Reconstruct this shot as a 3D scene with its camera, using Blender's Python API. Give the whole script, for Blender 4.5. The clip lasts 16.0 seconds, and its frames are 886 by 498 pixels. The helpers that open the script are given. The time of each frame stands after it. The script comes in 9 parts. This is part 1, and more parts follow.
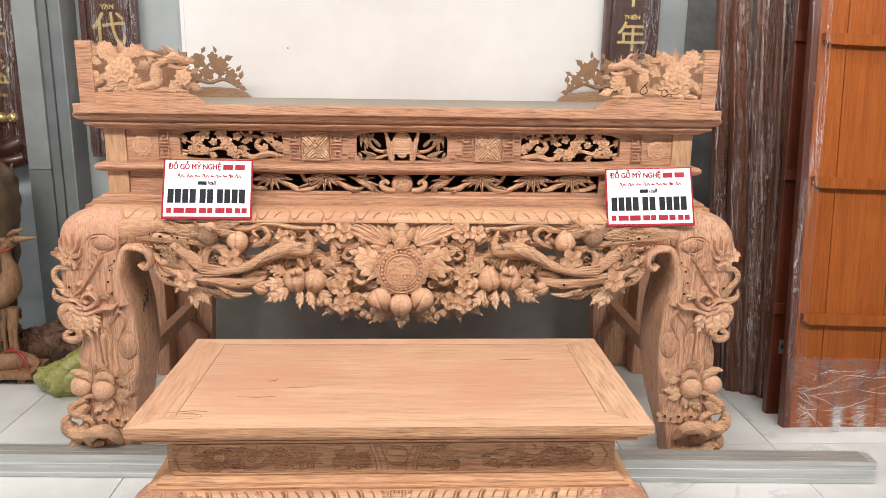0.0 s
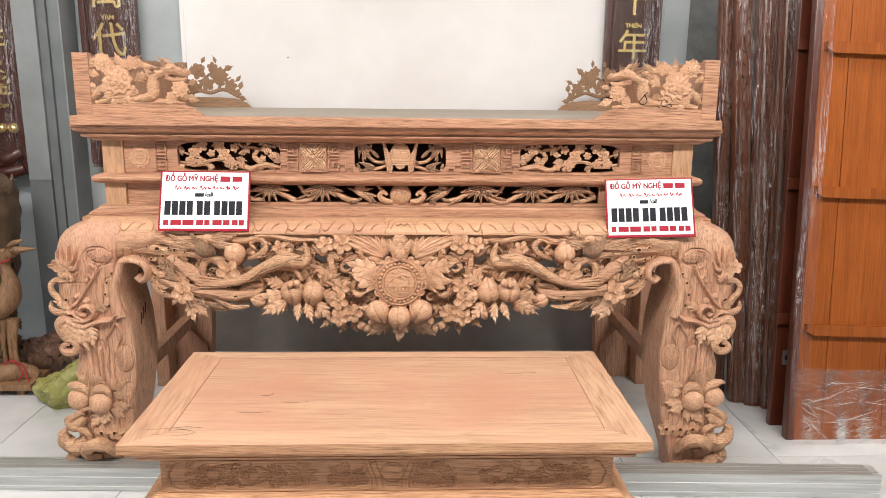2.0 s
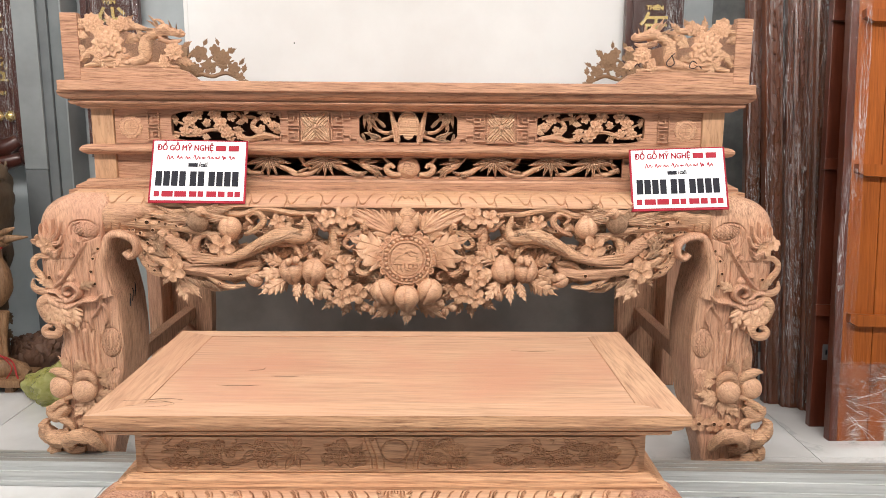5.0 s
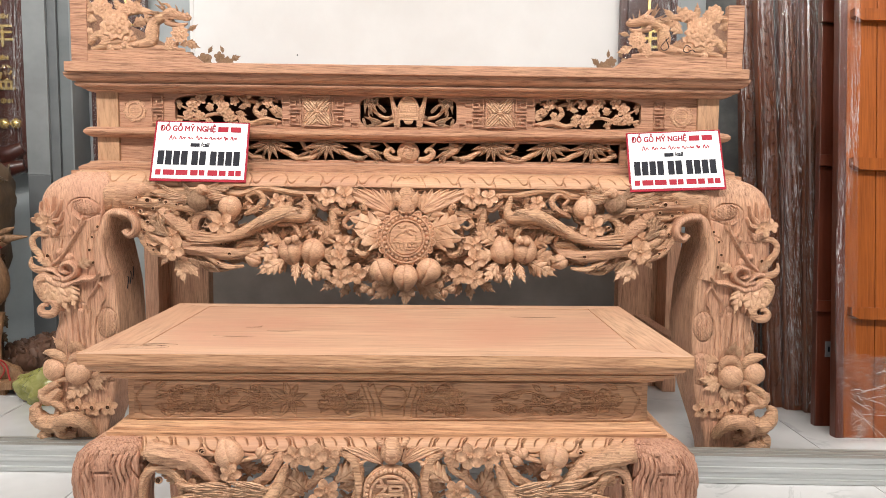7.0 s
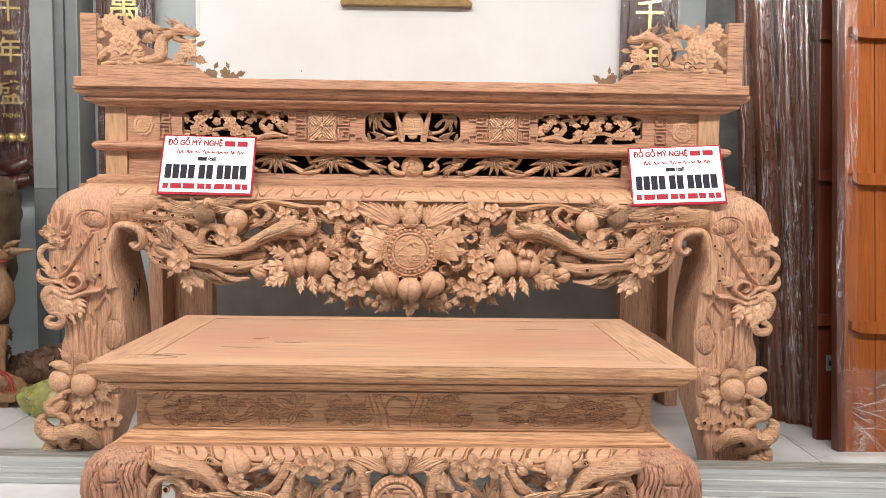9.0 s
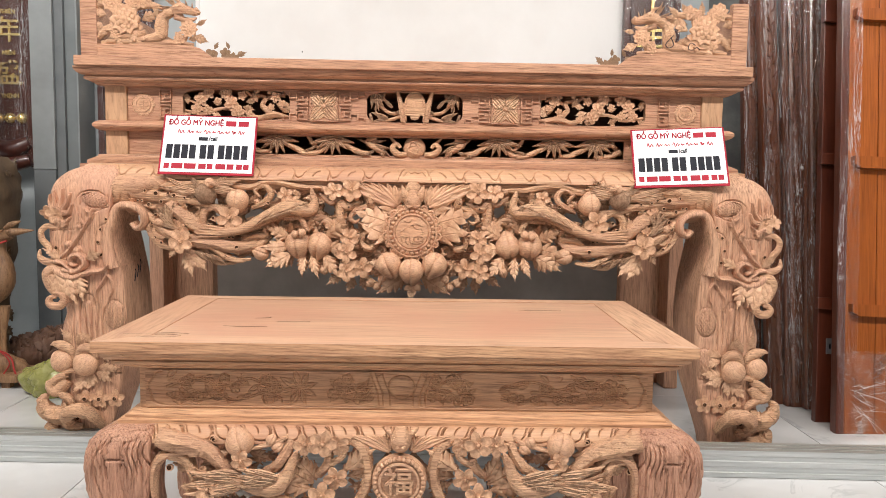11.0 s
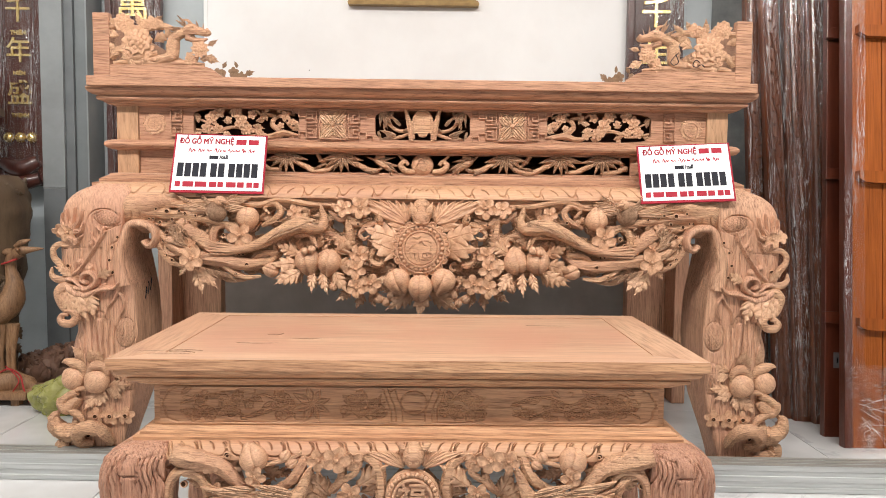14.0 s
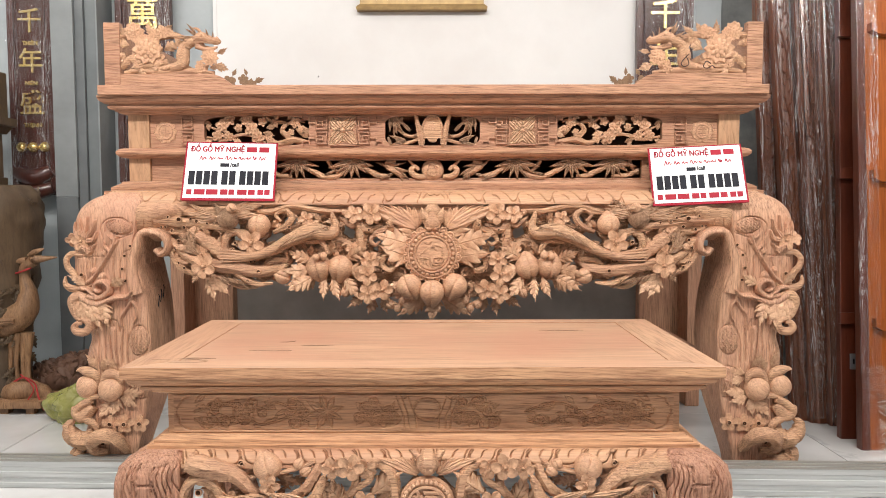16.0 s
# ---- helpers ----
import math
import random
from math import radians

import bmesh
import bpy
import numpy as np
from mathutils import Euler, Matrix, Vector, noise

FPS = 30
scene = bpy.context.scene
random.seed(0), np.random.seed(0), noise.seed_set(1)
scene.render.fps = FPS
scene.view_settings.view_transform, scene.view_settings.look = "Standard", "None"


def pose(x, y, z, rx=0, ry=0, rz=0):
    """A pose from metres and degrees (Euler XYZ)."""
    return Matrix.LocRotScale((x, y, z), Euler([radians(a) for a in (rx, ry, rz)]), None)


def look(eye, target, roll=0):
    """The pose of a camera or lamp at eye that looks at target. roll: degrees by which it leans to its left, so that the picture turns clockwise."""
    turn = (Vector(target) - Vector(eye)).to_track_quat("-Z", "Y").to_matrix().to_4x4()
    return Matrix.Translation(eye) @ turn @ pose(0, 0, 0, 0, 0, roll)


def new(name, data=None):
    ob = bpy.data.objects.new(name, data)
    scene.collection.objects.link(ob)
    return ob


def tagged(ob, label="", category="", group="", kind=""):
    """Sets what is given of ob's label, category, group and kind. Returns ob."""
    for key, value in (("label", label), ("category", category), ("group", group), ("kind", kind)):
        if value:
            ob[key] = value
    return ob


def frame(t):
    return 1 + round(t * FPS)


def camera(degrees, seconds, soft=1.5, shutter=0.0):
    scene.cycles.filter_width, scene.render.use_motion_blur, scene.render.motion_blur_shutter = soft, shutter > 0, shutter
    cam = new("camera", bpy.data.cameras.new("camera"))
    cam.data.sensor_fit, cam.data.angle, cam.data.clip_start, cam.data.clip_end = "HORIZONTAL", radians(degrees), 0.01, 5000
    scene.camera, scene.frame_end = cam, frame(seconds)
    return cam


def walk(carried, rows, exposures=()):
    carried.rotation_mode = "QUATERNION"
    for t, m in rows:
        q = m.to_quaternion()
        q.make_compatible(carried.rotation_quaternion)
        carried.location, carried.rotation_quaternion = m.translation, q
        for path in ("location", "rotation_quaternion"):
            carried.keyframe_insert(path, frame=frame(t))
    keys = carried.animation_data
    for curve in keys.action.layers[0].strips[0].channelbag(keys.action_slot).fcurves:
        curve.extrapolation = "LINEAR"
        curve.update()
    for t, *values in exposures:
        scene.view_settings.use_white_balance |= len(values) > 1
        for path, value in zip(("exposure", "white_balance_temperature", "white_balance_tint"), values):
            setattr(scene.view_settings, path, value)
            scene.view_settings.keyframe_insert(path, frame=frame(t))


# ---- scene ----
cam = camera(62.0, 16.0, soft=0.6)
PATH = [
    (0, (0.026, -2.508, 1.37), (0.114, -0.56, 0.926), 0.8),
    (0.5, (0.027, -2.492, 1.37), (0.12, -0.545, 0.923), 0.9),
    (1, (0.043, -2.478, 1.376), (0.132, -0.529, 0.936), 0.9),
    (1.5, (0.052, -2.479, 1.381), (0.136, -0.528, 0.951), 0.8),
    (2, (0.052, -2.486, 1.387), (0.124, -0.534, 0.957), 0.6),
    (2.5, (0.05, -2.474, 1.381), (0.117, -0.522, 0.95), 0.5),
    (3, (0.058, -2.449, 1.378), (0.115, -0.498, 0.942), 0.4),
    (3.5, (0.066, -2.417, 1.365), (0.111, -0.465, 0.93), 0.4),
    (4, (0.07, -2.378, 1.347), (0.104, -0.423, 0.925), 0.4),
    (4.5, (0.083, -2.355, 1.276), (0.109, -0.394, 0.889), 0.4),
    (5, (0.072, -2.336, 1.174), (0.103, -0.367, 0.825), 0.4),
    (5.2, (0.074, -2.333, 1.124), (0.106, -0.361, 0.793), 0.3),
    (7.5, (0.072, -2.385, 0.916), (0.105, -0.392, 0.756), 0.6),
    (8, (0.07, -2.392, 0.916), (0.103, -0.398, 0.768), 0.6),
    (10.3, (0.048, -2.395, 0.908), (0.082, -0.4, 0.768), 0.8),
    (10.5, (0.049, -2.394, 0.907), (0.083, -0.4, 0.755), 0.8),
    (11, (0.05, -2.392, 0.902), (0.087, -0.401, 0.72), 0.9),
    (11.5, (0.046, -2.394, 0.894), (0.088, -0.405, 0.686), 1.0),
    (12, (0.046, -2.399, 0.887), (0.088, -0.412, 0.662), 1.0),
    (12.5, (0.041, -2.406, 0.889), (0.083, -0.419, 0.663), 0.9),
    (13, (0.037, -2.408, 0.895), (0.074, -0.419, 0.692), 0.8),
    (13.5, (0.031, -2.406, 0.902), (0.065, -0.413, 0.73), 0.7),
    (14, (0.03, -2.408, 0.905), (0.06, -0.413, 0.765), 0.6),
    (14.5, (0.031, -2.414, 0.908), (0.055, -0.418, 0.788), 0.5),
    (15, (0.03, -2.416, 0.909), (0.048, -0.419, 0.8), 0.3),
    (15.5, (0.028, -2.41, 0.909), (0.037, -0.413, 0.797), 0.1),
    (16, (0.027, -2.403, 0.911), (0.029, -0.408, 0.779), -0.1),
]
walk(cam, [(t, look(eye, target, roll)) for t, eye, target, roll in PATH])

# ---- light ----
world = bpy.data.worlds.new("world")
scene.world = world
world.use_nodes = True
wn = world.node_tree.nodes
sky = wn.new("ShaderNodeTexSky")
sky.sky_type, sky.sun_disc = "NISHITA", False
sky.sun_elevation, sky.sun_rotation = radians(50), radians(180)
wn["Background"].inputs["Strength"].default_value = 0.08
world.node_tree.links.new(sky.outputs["Color"], wn["Background"].inputs["Color"])


def area_lamp(name, m, sx, sy, watts, colour):
    data = bpy.data.lights.new(name, "AREA")
    data.shape, data.size, data.size_y, data.energy, data.color = "RECTANGLE", sx, sy, watts, colour
    ob = new(name, data)
    ob.matrix_world = m
    return ob


# daylight through the open shop front, behind the camera
area_lamp("daylight_lamp", look((0.0, -5.9, 1.9), (0.0, 0.0, 0.9)), 5.0, 2.6, 14, (1.0, 0.98, 0.96))
# ceiling tubes: a row in front of the altar, tipped towards it, and two at the sides
TUBES = [(-1.9, -2.1, 36), (-0.1, -2.2, 36), (1.7, -2.1, 36), (-2.6, -0.1, 14), (2.6, -0.1, 14)]
for tx, ty, tip in TUBES:
    area_lamp("tube_lamp", pose(tx, ty, 3.1, tip, 0, 0), 1.5, 0.14, 61 if tip > 20 else 23, (1.0, 0.96, 0.91))
scene.view_settings.exposure = 0.0


# ---- materials ----
def material(name, rough=0.5, metal=0.0):
    mat = bpy.data.materials.new(name)
    mat.use_nodes = True
    nt = mat.node_tree
    bsdf = nt.nodes["Principled BSDF"]
    bsdf.inputs["Roughness"].default_value = rough
    bsdf.inputs["Metallic"].default_value = metal
    return mat, nt, bsdf


def node(nt, kind, **inputs):
    n = nt.nodes.new(kind)
    for key, value in inputs.items():
        n.inputs[key.replace("_", " ")].default_value = value
    return n


def ramp(nt, source, stops):
    r = nt.nodes.new("ShaderNodeValToRGB")
    el = r.color_ramp.elements
    while len(el) < len(stops):
        el.new(0.5)
    for e, (at, c) in zip(el, stops):
        e.position, e.color = at, (*c, 1)
    nt.links.new(source, r.inputs["Fac"])
    return r.outputs["Color"]


def mapping(nt, scale, offset_random=False):
    co = nt.nodes.new("ShaderNodeTexCoord")
    mp = nt.nodes.new("ShaderNodeMapping")
    mp.inputs["Scale"].default_value = scale
    nt.links.new(co.outputs["Object"], mp.inputs["Vector"])
    if offset_random:
        info = nt.nodes.new("ShaderNodeObjectInfo")
        mul = nt.nodes.new("ShaderNodeMath")
        mul.operation = "MULTIPLY"
        mul.inputs[1].default_value = 37.0
        nt.links.new(info.outputs["Random"], mul.inputs[0])
        nt.links.new(mul.outputs[0], mp.inputs["Location"])
    return mp.outputs["Vector"]


def mix_colour(nt, a, b, fac, mode="MIX"):
    m = nt.nodes.new("ShaderNodeMix")
    m.data_type, m.blend_type = "RGBA", mode
    for value, key in ((a, 6), (b, 7), (fac, 0)):
        if isinstance(value, (int, float)):
            m.inputs[key].default_value = value
        elif isinstance(value, tuple):
            m.inputs[key].default_value = (*value, 1)
        else:
            nt.links.new(value, m.inputs[key])
    return m.outputs[2]


def bump(nt, bsdf, height, strength, distance):
    b = nt.nodes.new("ShaderNodeBump")
    b.inputs["Strength"].default_value, b.inputs["Distance"].default_value = strength, distance
    nt.links.new(height, b.inputs["Height"])
    nt.links.new(b.outputs["Normal"], bsdf.inputs["Normal"])


def wood(name, light, mid, dark, scale=(3, 40, 40), rough=0.55, stain=0.5, grain=0.35, red=None, coat=0.0, tool=0.0, relief=0.5, lines=0.0, cut=70, deep=0.0):
    """Raw or stained timber; scale is small along the grain."""
    mat, nt, bsdf = material(name, rough)
    v = mapping(nt, scale, True)
    warp = node(nt, "ShaderNodeTexNoise", Scale=0.7, Detail=3.0, Distortion=0.6)
    nt.links.new(v, warp.inputs["Vector"])
    add = nt.nodes.new("ShaderNodeVectorMath")
    add.operation = "MULTIPLY_ADD"
    add.inputs[1].default_value = (1.2, 1.2, 1.2)
    nt.links.new(warp.outputs["Color"], add.inputs[0])
    nt.links.new(v, add.inputs[2])
    fig = node(nt, "ShaderNodeTexNoise", Scale=1.0, Detail=5.0, Roughness=0.6, Distortion=0.35)
    nt.links.new(add.outputs[0], fig.inputs["Vector"])
    base = ramp(nt, fig.outputs["Fac"], [(0.26, tuple(0.35 * a + 0.65 * b for a, b in zip(dark, mid))), (0.45, tuple(0.25 * a + 0.75 * b for a, b in zip(light, mid))), (0.58, tuple(0.75 * a + 0.25 * b for a, b in zip(light, mid))), (0.72, mid)])
    v2 = mapping(nt, tuple(s * 3.2 for s in scale), True)
    fine = node(nt, "ShaderNodeTexNoise", Scale=1.6, Detail=4.0, Roughness=0.7)
    nt.links.new(v2, fine.inputs["Vector"])
    pores = ramp(nt, fine.outputs["Fac"], [(0.36, (0.55, 0.5, 0.47)), (0.5, (1, 1, 1))])
    col = mix_colour(nt, base, pores, grain, "MULTIPLY")
    if lines:
        rings = nt.nodes.new("ShaderNodeTexWave")
        rings.wave_type, rings.bands_direction, rings.wave_profile = "BANDS", "DIAGONAL", "SAW"
        for key, value in (("Scale", 2.4), ("Distortion", 5.0), ("Detail", 3.0), ("Detail Scale", 0.8), ("Detail Roughness", 0.55)):
            rings.inputs[key].default_value = value
        nt.links.new(v, rings.inputs["Vector"])
        ring = ramp(nt, rings.outputs["Fac"], [(0.0, (0.62, 0.52, 0.45)), (0.10, (0.90, 0.87, 0.85)), (0.35, (1.03, 1.03, 1.03)), (1.0, (0.97, 0.95, 0.93))])
        col = mix_colour(nt, col, ring, min(1.0, 1.1 * lines), "MULTIPLY")
        hair = node(nt, "ShaderNodeTexNoise", Scale=1.0, Detail=3.0, Roughness=0.65)
        nt.links.new(mapping(nt, tuple(x * 8.0 if x > 5 else x * 5.0 for x in scale), True), hair.inputs["Vector"])
        streak = ramp(nt, hair.outputs["Fac"], [(0.33, (0.34, 0.26, 0.20)), (0.45, (0.84, 0.80, 0.77)), (0.56, (1.0, 1.0, 1.0)), (0.70, (1.14, 1.12, 1.08))])
        col = mix_colour(nt, col, streak, lines, "MULTIPLY")
    v3 = mapping(nt, (2.3, 2.6, 2.6), True)
    patch = node(nt, "ShaderNodeTexNoise", Scale=1.5, Detail=4.0, Roughness=0.6)
    nt.links.new(v3, patch.inputs["Vector"])
    tint = ramp(nt, patch.outputs["Fac"], [(0.42, (0, 0, 0)), (0.64, (1, 1, 1))])
    fac = nt.nodes.new("ShaderNodeMath")
    fac.operation = "MULTIPLY"
    fac.inputs[1].default_value = stain
    nt.links.new(tint, fac.inputs[0])
    col = mix_colour(nt, col, red or dark, fac.outputs[0])
    nt.links.new(col, bsdf.inputs["Base Color"])
    height = fine.outputs["Fac"]
    if lines:
        ridge = nt.nodes.new("ShaderNodeMath")
        ridge.operation = "MULTIPLY_ADD"
        ridge.inputs[1].default_value = 0.9
        nt.links.new(hair.outputs["Fac"], ridge.inputs[0])
        nt.links.new(height, ridge.inputs[2])
        height = ridge.outputs[0]
    if tool:
        v4 = mapping(nt, (cut, cut, cut), True)
        cuts = node(nt, "ShaderNodeTexNoise", Scale=1.0, Detail=2.0, Distortion=2.0)
        nt.links.new(v4, cuts.inputs["Vector"])
        both_h = nt.nodes.new("ShaderNodeMath")
        both_h.operation = "MULTIPLY_ADD"
        both_h.inputs[1].default_value = tool
        nt.links.new(cuts.outputs["Fac"], both_h.inputs[0])
        nt.links.new(height, both_h.inputs[2])
        height = both_h.outputs[0]
    bump(nt, bsdf, height, relief, deep or (0.002 if not tool else 0.004))
    if coat:
        bsdf.inputs["Coat Weight"].default_value = coat
        bsdf.inputs["Coat Roughness"].default_value = 0.15
    return mat


def speckled(name, a, b, scale=6.0, rough=0.6, metal=0.0, relief=0.1, stretch=(1, 1, 1), lo=0.35, hi=0.65):
    """A plain surface with soft stains and a fine grain."""
    mat, nt, bsdf = material(name, rough, metal)
    v = mapping(nt, stretch, False)
    n1 = node(nt, "ShaderNodeTexNoise", Scale=scale, Detail=6.0, Roughness=0.6)
    nt.links.new(v, n1.inputs["Vector"])
    nt.links.new(ramp(nt, n1.outputs["Fac"], [(lo, a), (hi, b)]), bsdf.inputs["Base Color"])
    n2 = node(nt, "ShaderNodeTexNoise", Scale=scale * 25, Detail=3.0)
    nt.links.new(v, n2.inputs["Vector"])
    bump(nt, bsdf, n2.outputs["Fac"], relief, 0.001)
    return mat


ROSE, TAN, UMBER = (0.581, 0.329, 0.204), (0.453, 0.238, 0.142), (0.325, 0.165, 0.092)
PINK = (0.424, 0.192, 0.130)
wood_x = wood("raw_wood_board", ROSE, TAN, UMBER, (2.6, 27, 27), red=PINK, stain=0.22, grain=0.55, lines=0.9)
wood_z = wood("raw_wood_upright", (0.70, 0.425, 0.275), (0.56, 0.32, 0.20), (0.39, 0.205, 0.12), (26, 26, 2.2), red=(0.55, 0.275, 0.185), stain=0.5, grain=0.6, tool=0.5, lines=0.8, relief=0.7)
wood_carved = wood("raw_wood_carved", (0.70, 0.435, 0.265), (0.565, 0.325, 0.19), (0.35, 0.18, 0.10), (2.6, 36, 36), red=PINK, stain=0.3, grain=0.55, tool=0.35, lines=0.75, relief=0.8)
wood_pale = wood("raw_wood_sapwood", (0.57, 0.345, 0.20), (0.47, 0.265, 0.15), (0.32, 0.165, 0.088), (10, 10, 2.4), stain=0.15, grain=0.5, lines=0.5)
wood_top = wood("sanded_table_top", (0.63, 0.41, 0.28), (0.55, 0.343, 0.226), (0.41, 0.232, 0.148), (1.3, 14, 14), rough=0.34, red=(0.58, 0.33, 0.215), stain=0.45, grain=0.35, lines=0.4)
wood_panel_top = wood("sanded_red_panel", (0.61, 0.39, 0.262), (0.53, 0.318, 0.21), (0.40, 0.22, 0.143), (1.1, 12, 12), rough=0.34, red=(0.50, 0.255, 0.17), stain=0.75, grain=0.35, lines=0.35)
wood_top_end = wood("sanded_end_board", (0.62, 0.40, 0.265), (0.53, 0.325, 0.21), (0.40, 0.225, 0.14), (14, 1.6, 14), rough=0.45, red=(0.50, 0.27, 0.17), stain=0.6, grain=0.5, lines=0.6)
wood_dusty = wood("dusty_grey_wood", (0.36, 0.31, 0.25), (0.31, 0.26, 0.205), (0.25, 0.20, 0.155), (1.3, 16, 16), rough=0.6, stain=0.3, grain=0.3)
wood_bark = wood("raw_wood_red", (0.58, 0.325, 0.215), (0.46, 0.235, 0.152), (0.31, 0.145, 0.092), (30, 30, 2.4), red=(0.43, 0.20, 0.135), stain=0.35, grain=0.6, tool=0.6, lines=0.8, relief=0.8)

wood_bench = wood("raw_wood_bench_board", (0.65, 0.385, 0.218), (0.53, 0.285, 0.156), (0.37, 0.18, 0.095), (2.4, 30, 30), red=(0.47, 0.23, 0.13), stain=0.25, grain=0.6, lines=0.85)
wood_band = wood("raw_wood_band", (0.62, 0.37, 0.22), (0.52, 0.29, 0.165), (0.37, 0.19, 0.105), (2.0, 30, 30), red=PINK, stain=0.35, grain=0.4, lines=0.3)


def carved_leaf_wood(name, freq, skew, base):
    """Raw wood cut with a gouge into close parallel veins, in the motif's own units."""
    mat, nt, bsdf = material(name, 0.55)
    v = mapping(nt, (1, 1, 1), False)
    wv = nt.nodes.new("ShaderNodeTexWave")
    wv.wave_type, wv.bands_direction, wv.wave_profile = "BANDS", "DIAGONAL" if skew else "Z", "SAW" if skew else "SIN"
    wv.inputs["Scale"].default_value, wv.inputs["Distortion"].default_value, wv.inputs["Detail"].default_value, wv.inputs["Detail Scale"].default_value = freq, 1.6, 2.0, 1.5
    nt.links.new(v, wv.inputs["Vector"])
    n1 = node(nt, "ShaderNodeTexNoise", Scale=5.0, Detail=5.0, Roughness=0.6)
    nt.links.new(mapping(nt, (1, 1, 1), True), n1.inputs["Vector"])
    light, mid, dark = base
    nt.links.new(ramp(nt, n1.outputs["Fac"], [(0.3, dark), (0.48, mid), (0.66, light)]), bsdf.inputs["Base Color"])
    bump(nt, bsdf, wv.outputs["Fac"], 0.9 if freq > 1 else 0.2, 0.005)
    return mat


wood_unit = wood("raw_wood_rounded", (0.72, 0.45, 0.28), (0.60, 0.345, 0.21), (0.40, 0.21, 0.12), (0.5, 2.2, 2.2), red=PINK, stain=0.3, grain=0.45, lines=0.5, tool=0.4, cut=4.0, relief=0.25, deep=0.003)
BASE = ((0.71, 0.445, 0.28), (0.585, 0.34, 0.205), (0.42, 0.22, 0.128))
wood_leaf = carved_leaf_wood("gouged_leaf_wood", 3.2, True, BASE)
wood_feather = carved_leaf_wood("gouged_feather_wood", 7.0, False, BASE)
wood_petal = carved_leaf_wood("gouged_petal_wood", 0.8, False, ((0.65, 0.385, 0.235), (0.55, 0.31, 0.182), (0.42, 0.22, 0.126)))
wood_door = wood("stained_door_wood", (0.37, 0.103, 0.018), (0.28, 0.073, 0.012), (0.17, 0.039, 0.008), (22, 22, 1.0), rough=0.42, red=(0.20, 0.050, 0.010), stain=0.3, coat=0.12, lines=0.35)
wood_door.node_tree.nodes["Principled BSDF"].inputs["Specular IOR Level"].default_value = 0.22
wood_edge = wood("dark_door_wood", (0.115, 0.026, 0.011), (0.08, 0.018, 0.008), (0.045, 0.010, 0.006), (22, 22, 1.0), rough=0.35, stain=0.3, coat=0.3)
wood_column = wood("dark_varnished_wood", (0.155, 0.05, 0.021), (0.105, 0.033, 0.014), (0.05, 0.016, 0.008), (22, 22, 1.2), rough=0.3, stain=0.3, coat=0.5)
wood_panel = wood("couplet_wood", (0.085, 0.022, 0.014), (0.055, 0.014, 0.010), (0.028, 0.008, 0.006), (22, 22, 1.6), rough=0.32, stain=0.3, coat=0.4)
wood_brown = wood("brown_carved_wood", (0.38, 0.215, 0.11), (0.26, 0.14, 0.068), (0.12, 0.06, 0.032), (18, 18, 4), rough=0.55, lines=0.6, tool=0.8)
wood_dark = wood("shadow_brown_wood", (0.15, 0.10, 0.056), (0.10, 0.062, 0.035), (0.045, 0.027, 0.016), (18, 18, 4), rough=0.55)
wall_white = speckled("white_wall_paint", (0.70, 0.675, 0.665), (0.765, 0.75, 0.745), 2.0, 0.7)
wall_pale = speckled("pale_grey_wall_paint", (0.34, 0.37, 0.385), (0.43, 0.465, 0.48), 3.0, 0.7)
wall_dado = speckled("grey_dado_paint", (0.38, 0.35, 0.32), (0.51, 0.48, 0.445), 4.0, 0.6)
steel_pale = speckled("pale_grey_steel", (0.19, 0.20, 0.205), (0.24, 0.255, 0.26), 5.0, 0.5)
steel_mid = speckled("mid_grey_steel", (0.13, 0.145, 0.15), (0.175, 0.19, 0.195), 5.0, 0.45)
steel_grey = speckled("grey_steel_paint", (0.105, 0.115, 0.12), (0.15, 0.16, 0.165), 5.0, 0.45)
concrete = speckled("dark_concrete", (0.11, 0.115, 0.115), (0.19, 0.195, 0.19), 9.0, 0.8, relief=0.4)
alu = speckled("brushed_aluminium", (0.50, 0.51, 0.50), (0.66, 0.67, 0.66), 3.0, 0.42, 0.55, 0.1, (1, 30, 30))
alu_top = speckled("dull_aluminium", (0.36, 0.345, 0.315), (0.44, 0.425, 0.39), 3.0, 0.45, 0.5, 0.1, (1, 30, 30))
grout = speckled("grey_grout", (0.10, 0.10, 0.10), (0.16, 0.16, 0.16), 9.0, 0.9)
gold = speckled("gold_leaf", (0.86, 0.60, 0.20), (0.95, 0.74, 0.34), 20.0, 0.25, 0.8)
ink = speckled("dark_ink", (0.012, 0.012, 0.018), (0.02, 0.02, 0.028), 20.0, 0.5)
red_ink = speckled("red_ink", (0.31, 0.012, 0.028), (0.36, 0.018, 0.034), 20.0, 0.45)
paper = speckled("white_board", (0.80, 0.80, 0.81), (0.84, 0.84, 0.85), 20.0, 0.35)
# dark colour in place of the shade down a knot hole
hole_shade = speckled("hollow_shade_brown", (0.07, 0.035, 0.02), (0.11, 0.056, 0.032), 20.0, 0.9)
hole_shade.node_tree.nodes["Principled BSDF"].inputs["Specular IOR Level"].default_value = 0.05
# dark brown that stands in for the shade inside the altar's box
inner_shade = speckled("unlit_shade_brown", (0.10, 0.045, 0.032), (0.15, 0.07, 0.048), 20.0, 0.8)
for mat in (ink, red_ink, paper):
    mat.node_tree.nodes["Principled BSDF"].inputs["Specular IOR Level"].default_value = 0.12
plaster = speckled("ceiling_paint", (0.74, 0.74, 0.73), (0.8, 0.8, 0.79), 3.0, 0.8)


